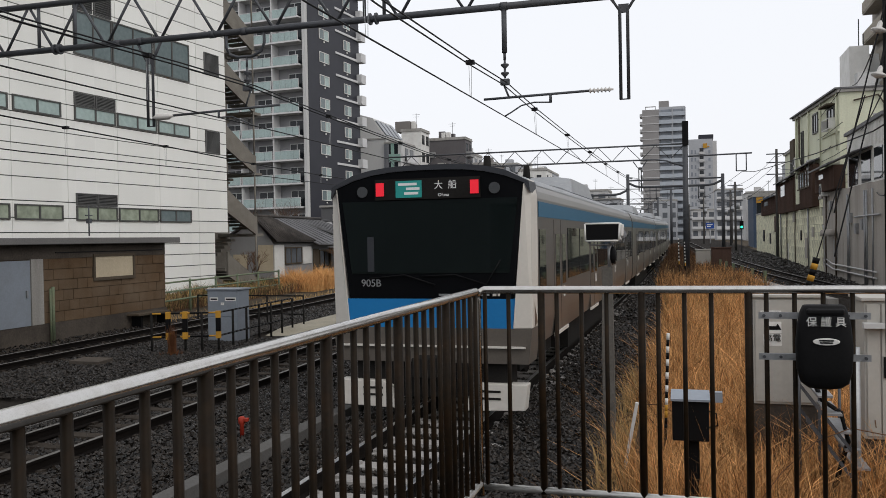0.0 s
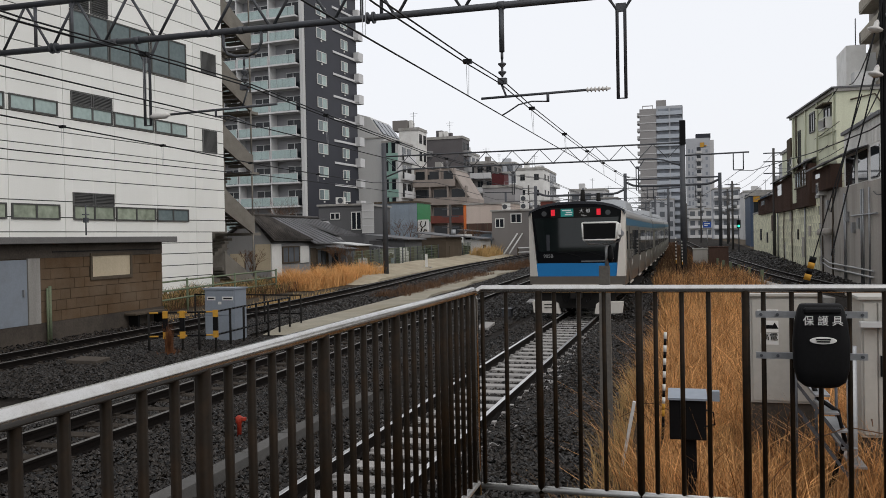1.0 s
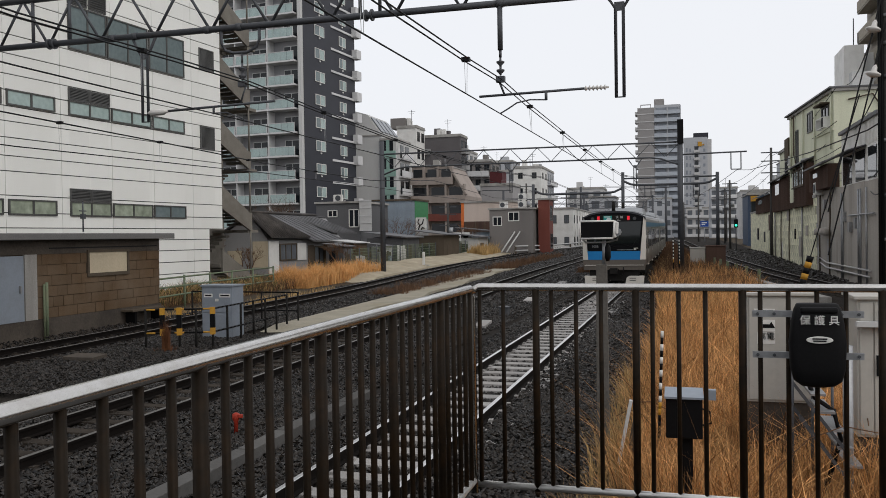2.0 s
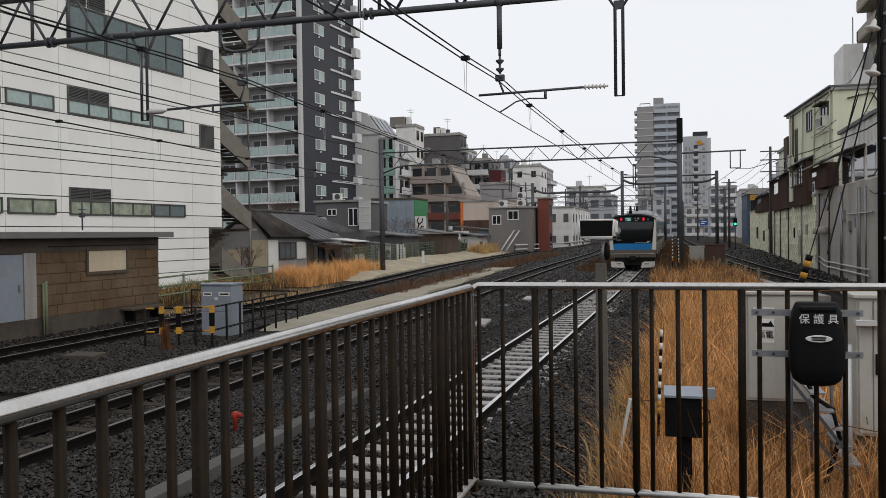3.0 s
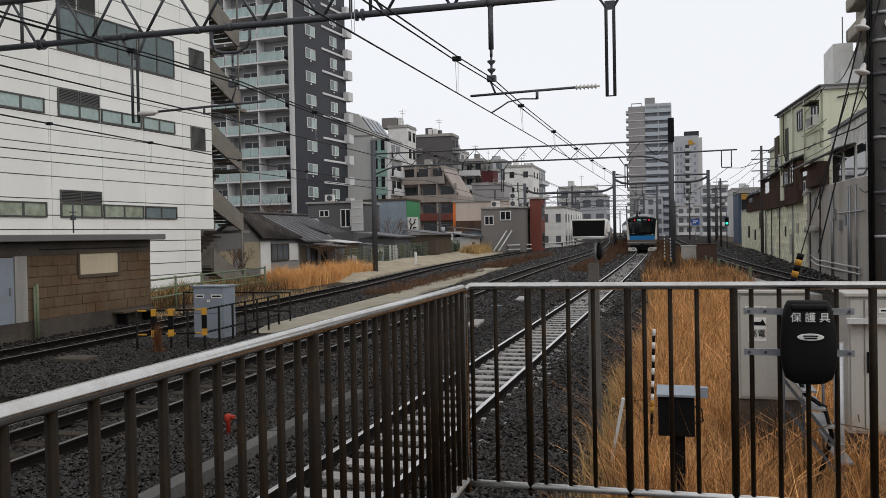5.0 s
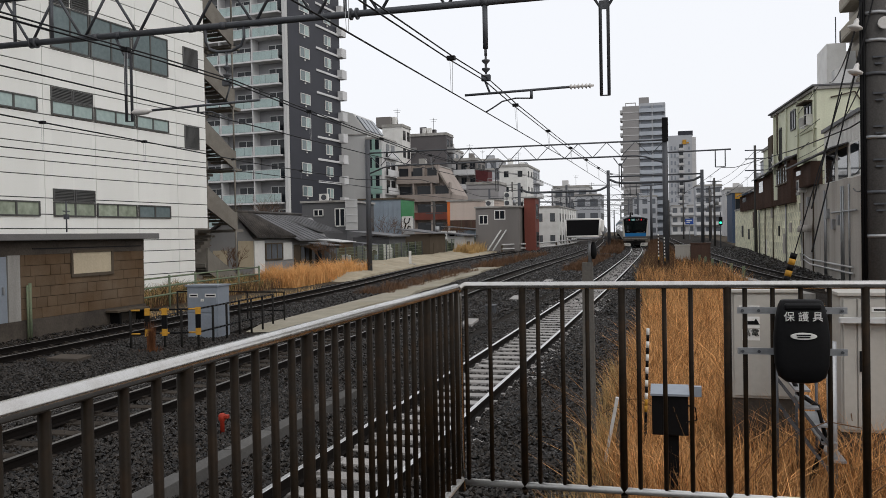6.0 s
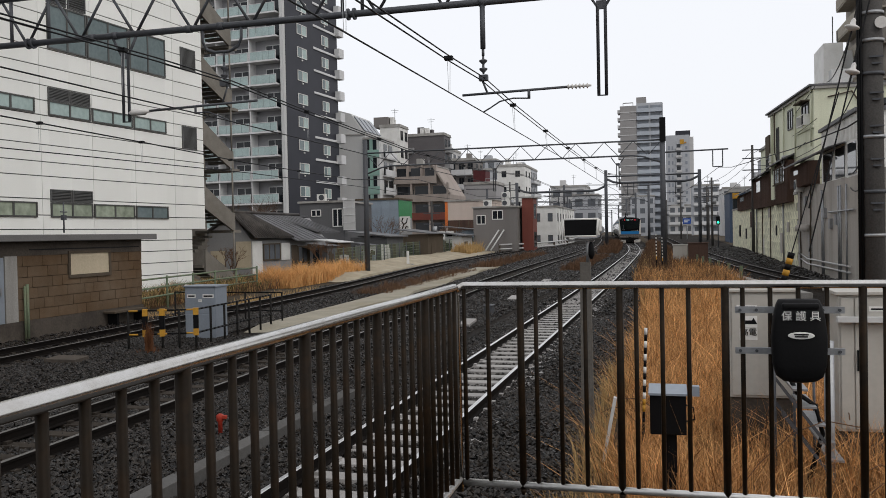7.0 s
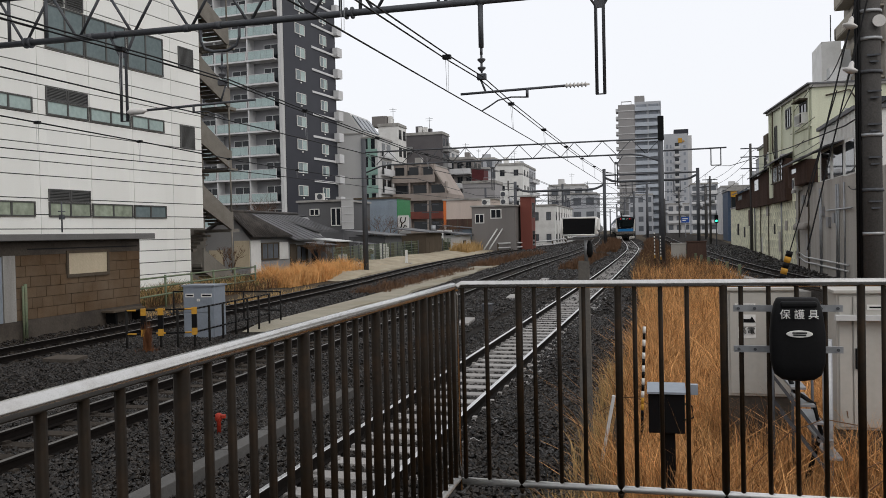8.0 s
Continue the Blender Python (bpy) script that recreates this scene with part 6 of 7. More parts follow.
def cab_end(t):
    # face plate set between white pillars; dimensions in metres above the rail
    def face(name, pts, y, d, m, parent=t, label=""):
        bm = bmesh.new()
        hexa(bm, [(x, y + d, z) for x, z in pts], [(x, y, z) for x, z in pts])
        return part(name, bm, m, parent, label)

    def arc(z_side, z_mid, x0, x1, n=10):
        out = []
        for i in range(n + 1):
            x = x0 + (x1 - x0) * i / n
            out.append((x, z_side + (z_mid - z_side) * (1 - (abs(x) / max(abs(x0), abs(x1))) ** 3.0)))
        return out

    # dark hood round the windscreen, domed on top
    face("hood", [(-1.21, 1.66), (1.21, 1.66), (1.395, 3.27)] + arc(3.27, 3.49, 1.385, -1.385)[1:-1] + [(-1.385, 3.27)], 0.0, .25, T_BLACK, label="glossy black front panel")
    face("roof_rim", [(-1.478, 3.12), (-1.39, 3.26)] + arc(3.26, 3.485, -1.385, 1.385)[1:-1] + [(1.39, 3.26), (1.478, 3.12), (1.462, 3.28)] + arc(3.33, 3.56, 1.42, -1.42)[1:-1] + [(-1.462, 3.28)], -.02, .5, T_RIM, label="dark rim above the windscreen")
    face("windscreen", [(-1.17, 2.02), (1.17, 2.02), (1.30, 3.06), (-1.30, 3.06)], -.012, .06, T_GLASS, label="wide dark windscreen reflecting the sky")
    face("blue_band", [(-1.23, 1.25), (1.23, 1.25), (1.245, 1.66), (-1.245, 1.66)], -.006, .2, T_BLUE, label="strong blue band")
    for s in (-1, 1):
        p = [(s * 1.475, 1.25), (s * 1.487, 2.2), (s * 1.487, 3.10), (s * 1.45, 3.31), (s * 1.39, 3.24), (s * 1.21, 1.25)]
        if s > 0:
            p = p[::-1]
        bm = bmesh.new()
        hexa(bm, [(x, .45, z) for x, z in p], [(x * (.995 if abs(x) > 1.36 else 1), -.03 if abs(x) < 1.42 else .05, z) for x, z in p])
        part("pillar", bm, T_WHITE, t, "white side pillar", 0.012)
    face("apron", [(-1.42, .76), (1.42, .76), (1.475, 1.25), (-1.475, 1.25)], -.01, .6, T_BEIGE, label="grey lower front panel")
    part("step_rail", bm_box(-1.38, 1.38, -.06, -.01, .98, 1.005), T_WHITE, t)
    part("buffer_recess", bm_box(-1.15, 1.15, .1, .5, .25, .76), T_UNDER, t)
    for s in (-1, 1):
        p = [(s * 1.36, .12), (s * 1.40, .48), (s * .72, .48), (s * .58, .40), (s * .52, .09)]
        bm = bmesh.new()
        q = p if s < 0 else p[::-1]
        hexa(bm, [(x, .22, z) for x, z in q], [(x, -.02, z) for x, z in q])
        sk = part("skirt", bm, T_WHITE, t, "white snow-plough skirt", .01)
        part("slot", bm_box(*sorted((s * .72, s * 1.02)), -.03, -.015, .26, .29), T_UNDER, sk)
        part("slot", bm_box(*sorted((s * .72, s * 1.02)), -.03, -.015, .36, .39), T_UNDER, sk)
    bm = bmesh.new()
    box(bm, -.17, .17, -.35, .2, .58, .86)
    box(bm, -.1, .1, -.1, .5, .62, .8)
    part("coupler", bm, T_UNDER, t, bevel=.02)
    bm = bmesh.new()
    polytube(bm, [(-.45, -.04, .9), (-.42, -.1, .55), (-.3, -.1, .45), (-.2, -.05, .8)], .022, 6)
    polytube(bm, [(.45, -.04, .9), (.42, -.1, .55), (.3, -.1, .45), (.2, -.05, .8)], .022, 6)
    part("hose", bm, BLACK, t)
    # display and lamps in the top of the glass
    disp = part("destination_display", bm_box(-.78, .78, -.035, -.012, 3.075, 3.37), T_UNDER, t, "lit destination display")
    for s in (-1, 1):
        part("tail_lamp", bm_box(*sorted((s * .64, s * .76)), -.05, -.03, 3.13, 3.32), TAIL_RED, t, "glowing red tail lamp")
        bm = bmesh.new()
        tube(bm, (s * .98, -.03, 3.20), (s * .98, -.005, 3.20), .08, 16)
        part("headlamp", bm, T_LAMP, t, "unlit round headlamp")
    part("green_field", bm_box(-.46, -.07, -.045, -.03, 3.10, 3.34), LED_GREEN, disp)
    for zz, a, b in ((3.16, -.33, -.12), (3.225, -.3, -.1), (3.29, -.42, -.14)):
        part("lettering_bar", bm_box(a, b, -.05, -.044, zz - .018, zz + .018), LED_WHITE, disp)
    text("lettering", "大  船", .13, LED_WHITE, disp, pose(.28, -.04, 3.26, 90, 0, 0))
    text("lettering", "Ofuna", .065, LED_WHITE, disp, pose(.25, -.04, 3.125, 90, 0, 0))
    for x0, x1 in ((-1.02, -.72),):
        text("lettering", "905B", .15, GALV, t, pose((x0 + x1) / 2, -.016, 1.88, 90, 0, 0), "pale running number under the windscreen")
    part("lettering_bar", bm_box(.15, .88, -.02, -.004, 1.705, 1.730), GALV, t)
    part("emblem", bm_box((.93, .98, -.02, -.004, 1.700, 1.810), (1.0, 1.13, -.02, -.004, 1.780, 1.810), (1.0, 1.03, -.02, -.004, 1.700, 1.780)), T_WHITE, t)
    bm = bmesh.new()
    polytube(bm, [(-.9, -.02, 1.95), (-.35, -.035, 2.0), (.1, -.035, 1.86)], .012, 5)
    polytube(bm, [(-.1, -.02, 1.98), (.4, -.035, 2.0), (.85, -.035, 1.86), (1.05, -.035, 2.2)], .012, 5)
    part("wiper", bm, BLACK, t)
    # things seen dimly behind the glass
    part("cab_post", bm_box(-.92, -.82, -.018, -.010, 2.05, 2.55), T_RIM, t)
    bm = bmesh.new()
    for xa, ya in ((-.45, 5.5), (-.15, 8.2)):
        tube(bm, (xa, ya, 3.55), (xa, ya, 3.66), .20, 12)
        tube(bm, (xa, ya, 3.64), (xa, ya, 4.2), .11, 12, .07)
    part("roof_aerial", bm, T_UNDER, t, "dark roof aerial")
    part("cab_door", bm_box((1.462, 1.486, .62, 1.15, 1.75, 2.62),), T_GLASS, t)


TRAIN = []
head_car = thing("train_car", "rear cab car of a steel commuter train, black face, blue band", "train", group="cars of the commuter train")
car_common(head_car, 0.2, True)
cab_end(head_car)
TRAIN.append(head_car)
mid_car = thing("train_car", "stainless steel commuter train car with sky blue stripes", "train", pose(0, 60, 0), group="cars of the commuter train")
car_common(mid_car, 0.0, False)
TRAIN.append(mid_car)
for i in range(4):
    TRAIN.append(copy_thing(mid_car, pose(0, 80 + 20 * i, 0)))


# ---- things at the platform end ----
def gear_cover():
    t = thing("protective_gear_cover", "black cloth equipment cover hung on the railing, white writing", "bag", pose(.678, 4.575, 1.935))
    bm = bmesh.new()
    secs = []
    for z, hw, dep in ((-.225, .03, .02), (-.215, .08, .05), (-.19, .112, .07), (-.13, .128, .085), (0, .133, .09), (.1, .123, .088), (.17, .108, .08), (.195, .098, .06), (.20, .09, .05)):
        ring = []
        for k in range(20):
            a = 2 * math.pi * k / 20
            c, s = math.cos(a), math.sin(a)
            p = .45
            ring.append((hw * math.copysign(abs(c) ** p, c), dep * math.copysign(abs(s) ** p, s) * .8 - .015, z))
        secs.append(ring)
    loft(bm, secs)
    for f in bm.faces:
        f.smooth = True
    b = part("cover", bm, BLACK_MATT, t)
    part("top_flap", bm_box(-.088, .088, -.092, .06, .155, .185), BLACK_MATT, t, bevel=.01)
    text("lettering", "保 護 具", .052, WHITE, b, pose(0, -.094, .118, 90, 0, 0), "white printed writing")
    bm = bmesh.new()
    lathe(bm, (0, -.092, .023), (0, -1, 0), [(0, .05), (.004, .05), (.005, .046)], 24)
    o = part("oval_label", bm, WHITE, b, "white oval label")
    o.matrix_basis = pose(0, 0, .023 - .023 * .36) @ Matrix.Diagonal((1.25, 1, .36, 1)) @ pose(0, 0, 0)
    for dz, w in ((.0275, .034), (.0165, .03)):
        part("lettering_bar", bm_box(-w, w, -.1005, -.097, .0015 + dz - .0032, .0015 + dz + .0032), BLACK, b)
    return t


gear_cover()
for z in (2.075, 1.862):
    t = thing("support_bar", "flat galvanised bracket bar bolted across the railing", "bracket", pose(.64, 4.615, z))
    part("bar", bm_box(-.265, .265, -.006, .006, -.017, .017), GALV, t)
    for x in (-.24, -.16, .16, .24):
        bm = bmesh.new()
        tube(bm, (x, -.006, 0), (x, -.016, 0), .008, 8)
        part("bolt", bm, GANTRY, t)


def trackside_cabinet(m, w, d, h, seam, label, notices):
    t = thing("equipment_cabinet", label, "cabinet", m)
    part("body", bm_box(0, w, 0, d, .0, h), CAB_BEIGE, t, bevel=.008)
    part("roof", bm_box(-.03, w + .03, -.04, d + .03, h, h + .035), CAB_BEIGE, t, bevel=.006)
    part("base", bm_box(.02, w - .02, .03, d - .03, -.75, .0), PLINTH, t, "stained concrete plinth")
    part("door", bm_box(.025, seam - .006, -.018, 0, .03, h - .03), CAB_BEIGE, t, bevel=.004)
    d2 = part("door", bm_box(seam + .006, w - .025, -.018, 0, .03, h - .03), CAB_BEIGE, t, bevel=.004)
    part("handle", bm_box(seam + .02, seam + .045, -.04, -.018, h * .45, h * .6), BLACK, d2)
    for x0, x1, z0, z1 in notices:
        n = part("notice", bm_box(x0, x1, -.022, -.018, z0, z1), WHITE, t, "white warning notice")
        part("lettering_bar", bm_box(x0 + .02, x1 - .02, -.024, -.022, z0 + (z1 - z0) * .3, z0 + (z1 - z0) * .62), BLACK, n)
    return t


c = trackside_cabinet(pose(.75, 10.0, .58), .72, .5, 1.20, .42, "beige steel equipment cabinet with warning notices", ((.08, .30, 1.02, 1.055), (.12, .30, .80, .93)))
bm = bmesh.new()
hexa(bm, [(.22, -.019, .84), (.30, -.019, .84), (.26, -.019, .91)], [(.22, -.026, .84), (.30, -.026, .84), (.26, -.026, .91)])
part("warning_triangle", bm, BLACK, c)
text("lettering", "高電", .09, BLACK, c, pose(.205, -.03, .745, 90, 0, 0))
part("notice", bm_box(.11, .30, -.022, -.018, .66, .79), WHITE, c, "white warning notice")
c = trackside_cabinet(pose(1.70, 9.0, .46), .95, .6, 1.36, .15, "large beige steel equipment cabinet beside the steps", ((.28, .46, 1.2, 1.25), (.55, .7, 1.2, 1.25)))
part("ledge", bm_box(-.02, .97, -.12, -.02, 1.10, 1.15), PALE_WALL, c)
for x in (.20, .56):
    bm = bmesh.new()
    tube(bm, (x, -.08, 1.15), (x, -.08, 1.22), .02, 8)
    lathe(bm, (x, -.08, 1.22), (0, 0, 1), [(0, .02), (.02, .028), (.05, .02), (.06, .008)], 8)
    part("knob", bm, GALV, c)


def black_box():
    t = thing("signal_box", "small black box with a pale lid on a post", "box", pose(.065, 7.4, 0))
    part("box", bm_box(-.17, .13, -.1, .16, .76, 1.10), BLACK, t, bevel=.008)
    bm = bmesh.new()
    hexa(bm, [(-.18, -.13, 1.10), (.14, -.13, 1.10), (.14, .18, 1.13), (-.18, .18, 1.13)], [(-.18, -.13, 1.118), (.14, -.13, 1.118), (.14, .18, 1.148), (-.18, .18, 1.148)])
    part("lid", bm, CAB_GREY, t, "pale grey sloping lid")
    part("flap", bm_box(.15, .24, -.05, .02, 1.085, 1.17), CAB_GREY, t)
    part("post", bm_box(-.05, .05, -.02, .06, -.4, .76), BLACK, t)
    bm = bmesh.new()
    polytube(bm, [(.13, .0, 1.0), (.19, .0, .98), (.2, .0, .88), (.13, .0, .86)], .008, 6)
    part("handle", bm, BLACK, t)


black_box()


def mirror():
    t = thing("convex_mirror", "rectangular mirror with a pale frame on a concrete post", "mirror", pose(-.86, 10.0, 0))
    bm = bmesh.new()
    hexa(bm, [(-.075, -.065, -.4), (.075, -.065, -.4), (.075, .065, -.4), (-.075, .065, -.4)], [(-.06, -.055, 2.14), (.06, -.055, 2.14), (.06, .055, 2.14), (-.06, .055, 2.14)])
    p = part("post", bm, POST_CONC, t, "weathered concrete post with bolt holes")
    for k in range(6):
        bm = bmesh.new()
        tube(bm, (0, -.067, .5 + .26 * k), (0, -.055, .5 + .26 * k), .014, 8)
        part("bolt_hole", bm, BLACK, p)
    bm = bmesh.new()
    for a, b in (((-.235, 2.45), (.145, 2.45)), ((.145, 2.45), (.16, 2.65)), ((.16, 2.65), (-.24, 2.65)), ((-.24, 2.65), (-.235, 2.45))):
        tube(bm, (a[0], -.1, a[1]), (b[0], -.1, b[1]), .012, 8)
    part("frame", bm, WHITE, t, "pale rounded frame")
    part("housing", bm_box((-.23, .175, -.09, .06, 2.456, 2.655), (.165, .2, -.1, .05, 2.5, 2.64)), WHITE, t, "pale box behind the face", .01)
    part("face", bm_box(-.236, .153, -.108, -.07, 2.452, 2.648), BLACK, t, "black face", .004)
    bm = bmesh.new()
    polytube(bm, [(.19, -.05, 2.60), (.21, -.03, 2.52), (.18, -.02, 2.43), (.05, -.02, 2.40), (-.18, -.03, 2.40), (-.21, -.06, 2.44)], .012, 6)
    tube(bm, (.03, 0, 2.14), (.03, 0, 2.42), .022, 8)
    part("bracket", bm, GALV, t)
    bm = bmesh.new()
    lathe(bm, (.07, 0, 2.18), (0, 0, 1), [(0, .02), (.05, .04), (.16, .035), (.2, .015)], 8)
    part("lamp_shell", bm, BLACK, t)
    bm = bmesh.new()
    tube(bm, (.19, -.06, 2.52), (.19, .0, 2.52), .045, 10)
    part("hub", bm, GALV, t)


mirror()


def striped_stick(x, y, z1, lean, n, r, ground=-.3):
    t = thing("marker_stick", "thin black and white striped marker stick", "marker", pose(x, y, 0, 0, lean, 0))
    for k in range(n):
        bm = bmesh.new()
        a, b = ground + (z1 - ground) * k / n, ground + (z1 - ground) * (k + 1) / n
        tube(bm, (0, 0, a), (0, 0, b), r, 6)
        part("band", bm, (BLACK if k < 11 else YELLOW) if k < 13 else (WHITE if k % 2 else BLACK), t)


striped_stick(-.22, 9.5, 1.42, 2.2, 24, .017)
striped_stick(-.2, 50, 2.3, -.5, 26, .03)
striped_stick(.15, 50, 2.1, -1, 26, .03)
t = thing("leaning_stake", "short weathered stake leaning in the grass", "stake", pose(-.70, 9.3, -.35, 0, 11, 0))
part("stake", bm_box(-.018, .018, -.03, .03, 0, 1.05), PALE_WALL, t, bevel=.006)
part("board", bm_box(.06, .13, -.02, .02, 0, .85), WOOD_DARK, t)


def steel_steps():
    t = thing("steel_steps", "small galvanised steel steps beside the cabinets", "steps", pose(1.42, 8.3, 0))
    bm = bmesh.new()
    tube(bm, (.07, 0, -.3), (.07, 0, 1.45), .045, 10)
    part("post", bm, GALV, t)
    for y in (-.12, .5):
        for z in (0, -.24):
            bm = bmesh.new()
            hexa(bm, [(-.36, y - .012, 1.02 + z), (.02, y - .012, .50 + z), (.02, y - .012, .55 + z), (-.36, y - .012, 1.07 + z)], [(-.36, y + .012, 1.02 + z), (.02, y + .012, .50 + z), (.02, y + .012, .55 + z), (-.36, y + .012, 1.07 + z)])
            part("stringer", bm, GANTRY, t)
    for k in range(5):
        part("tread", bm_box(-.26 + .075 * k, -.13 + .075 * k, -.12, .5, 1.0 - .16 * k, 1.02 - .16 * k), GALV, t)
    for x in (-.34, -.16, .02):
        bm = bmesh.new()
        tube(bm, (x, .5, -.3), (x, .5, 1.25), .014, 6)
        part("leg", bm, GANTRY, t)
    bm = bmesh.new()
    polytube(bm, [(-.3, .1, 1.2), (-.2, .05, .95), (-.05, .0, .85), (.0, -.05, .6), (-.1, .0, .2), (-.25, .1, -.3)], .022, 6)
    part("cable", bm, BLACK, t)


steel_steps()

# leaning pole guard and clutter by the outer track
t = thing("guy_guard", "black and yellow striped guy wire guard", "guard", pose(4.0, 30, .7, 0, 16, 0))
for k in range(5):
    bm = bmesh.new()
    tube(bm, (0, 0, .2 * k), (0, 0, .2 * k + .2), .11, 10)
    part("band", bm, YELLOW if k % 2 else BLACK, t)
bm = bmesh.new()
tube(bm, (0, 0, -1.2), (0, 0, 6.5), .02, 5)
part("guy_wire", bm, WIRE, t)
for x, y, w, d, h, m, lab in ((.9, 62, 1.0, .8, 1.3, CAB_BEIGE, "pale beige lineside cabinet in the grass"), (1.9, 60, 1.3, .8, 1.45, BROWN_SHEET, "brown lineside cabinet in the grass")):
    t = thing("lineside_cabinet", lab, "cabinet", pose(x, y, .1))
    part("body", bm_box(0, w, 0, d, -.5, h), m, t, bevel=.02)
    part("roof", bm_box(-.05, w + .05, -.05, d + .05, h, h + .06), m, t)
    part("door", bm_box(.08, w - .08, -.02, 0, .1, h - .1), m, t)

# ---- between the second and the outermost track ----
t = thing("signal_cabinet", "grey-blue two-tier lineside cabinet with white labels", "cabinet", pose(-12.5, 20.1, 0))
part("body", bm_box(0, .92, 0, .62, -.3, 1.22), CAB_GREY, t, bevel=.01)
part("roof", bm_box(-.03, .95, -.04, .66, 1.22, 1.26), CAB_GREY, t)
part("door", bm_box(.03, .89, -.018, 0, .52, 1.19), CAB_GREY, t, bevel=.004)
part("door", bm_box(.03, .89, -.018, 0, -.2, .48), CAB_GREY, t, bevel=.004)
for x0, x1, z0, z1 in ((.08, .34, .93, 1.03), (.55, .88, .93, 1.03), (.42, .52, .82, .89)):
    n = part("label_plate", bm_box(x0, x1, -.022, -.018, z0, z1), WHITE, t)
    part("lettering_bar", bm_box(x0 + .03, x1 - .03, -.025, -.022, z0 + .03, z1 - .03), BLACK, n)
part("foot", bm_box(.05, .87, .05, .57, -.45, -.3), CONC, t)


def barrier(a, b, posts, striped, label):
    a, b = Vector(a), Vector(b)
    t = thing("lineside_barrier", label, "barrier", pose(a.x, a.y, -.22, 0, 0, math.degrees(math.atan2(b.y - a.y, b.x - a.x))))
    n = (b - a).length
    for z in (.42, 1.0):
        k = int(n / .22)
        for i in range(k):
            bm = bmesh.new()
            tube(bm, (n * i / k, 0, z), (n * (i + 1) / k, 0, z), .024, 6)
            part("rail", bm, YELLOW if i % 3 == 0 and striped else BLACK, t)
    for p in range(posts):
        x = n * p / (posts - 1)
        if p in striped:
            for i in range(4):
                part("striped_post", bm_box(x - .06, x + .06, -.05, .05, .36 + .17 * i, .36 + .17 * (i + 1)), YELLOW if i in (0, 3) else BLACK, t)
        bm = bmesh.new()
        tube(bm, (x, 0, -.3), (x, 0, 1.02), .03, 6)
        part("post", bm, T_UNDER, t)


barrier((-12.65, 17.8, 0), (-11.15, 18.4, 0), 5, (1, 2, 4), "yellow and black striped steel barrier by the cabinet")
barrier((-11.15, 18.4, 0), (-11.5, 23.2, 0), 7, (), "rusty black steel barrier with yellow marks")
barrier((-15.6, 24.5, 0), (-11.6, 24.2, 0), 4, (), "low dark steel rail beside the crossing")


def green_fence():
    t = thing("green_fence", "faded green steel pipe fence behind the outermost track", "fence")
    pts = [(-20.4, 29.5), (-20.75, 32), (-21.0, 34.5), (-21.3, 37), (-21.5, 39.5), (-21.6, 42)]
    for z in (.25, .62, 1.0):
        bm = bmesh.new()
        polytube(bm, [(x, y, z - .1) for x, y in pts], .042, 6)
        part("rail", bm, GREEN_FENCE, t)
    for x, y in pts:
        bm = bmesh.new()
        tube(bm, (x, y, -.6), (x, y, .98), .055, 6)
        part("post", bm, GREEN_FENCE, t)


green_fence()


def boundary_fence():
    t = thing("boundary_fence", "dark wire mesh boundary fence along the houses", "fence")
    ys = [57 + 2.0 * k for k in range(24)]
    for k, y in enumerate(ys):
        x = c3(y) - 6.2
        bm = bmesh.new()
        tube(bm, (x, y, gz(y) - .6), (x, y, gz(y) + 1.55), .05, 6)
        part("post", bm, GANTRY, t)
        if k + 1 < len(ys):
            x2, y2 = c3(ys[k + 1]) - 6.2, ys[k + 1]
            bm = bmesh.new()
            for q in range(8):
                z = -.2 + .24 * q
                tube(bm, (x, y, gz(y) + z), (x2, y2, gz(y2) + z), .014, 4)
            for q in range(10):
                f = q / 10
                tube(bm, (x + (x2 - x) * f, y + 2 * f, gz(y) - .3), (x + (x2 - x) * f, y + 2 * f, gz(y) + 1.5), .012, 4)
            part("mesh_panel", bm, GREEN_FENCE, t)


boundary_fence()
for x, y, w, d, r in ((-12.9, 15.9, .75, .55, 5), (-5.55, 24.0, .35, 1.3, 3), (-5.75, 33.3, .35, 1.3, 2), (-6.0, 45, .4, 1.2, 0)):
    t = thing("concrete_lid", "flat grey concrete lid lying on the ballast", "slab", pose(x, y, -.16, 1.5, 1, r))
    part("slab", bm_box(-w / 2, w / 2, -d / 2, d / 2, 0, .09), PLINTH if w > .5 else SLEEPER, t, bevel=.01)
t = thing("track_marker", "small red painted marker post on the ballast", "marker", pose(-5.85, 10.2, -.2))
bm = bmesh.new()
lathe(bm, (0, 0, 0), (0, 0, 1), [(0, .03), (.2, .03), (.23, .05), (.30, .05), (.32, .02)], 10)
part("cap", bm, RED_MARK, t)
part("arm", bm_box(.0, .10, -.03, .03, .25, .30), RED_MARK, t, bevel=.01)
t = thing("track_switch_box", "small dark junction box on the ballast", "box", pose(-5.6, 27.5, -.2))
part("box", bm_box(-.15, .15, -.2, .2, 0, .28), GANTRY, t, bevel=.02)
part("lid", bm_box(-.17, .17, -.22, .22, .28, .31), GANTRY, t)
t = thing("white_marker_post", "short white marker post beside the outermost track", "marker", pose(-20.2, 66, .1))
part("post", bm_box(-.1, .1, -.08, .08, 0, 1.1), WHITE, t, bevel=.03)
part("base", bm_box(-.25, .45, -.15, .15, -.3, .06), CONC, t)
t = thing("lineside_signal", "far green railway signal on a post", "signal", pose(6.2, 96, .4))
bm = bmesh.new()
tube(bm, (0, 0, -1), (0, 0, 4), .06, 8)
part("post", bm, GANTRY, t)
part("head", bm_box(-.2, .2, -.12, .05, 2.6, 3.5), BLACK, t)
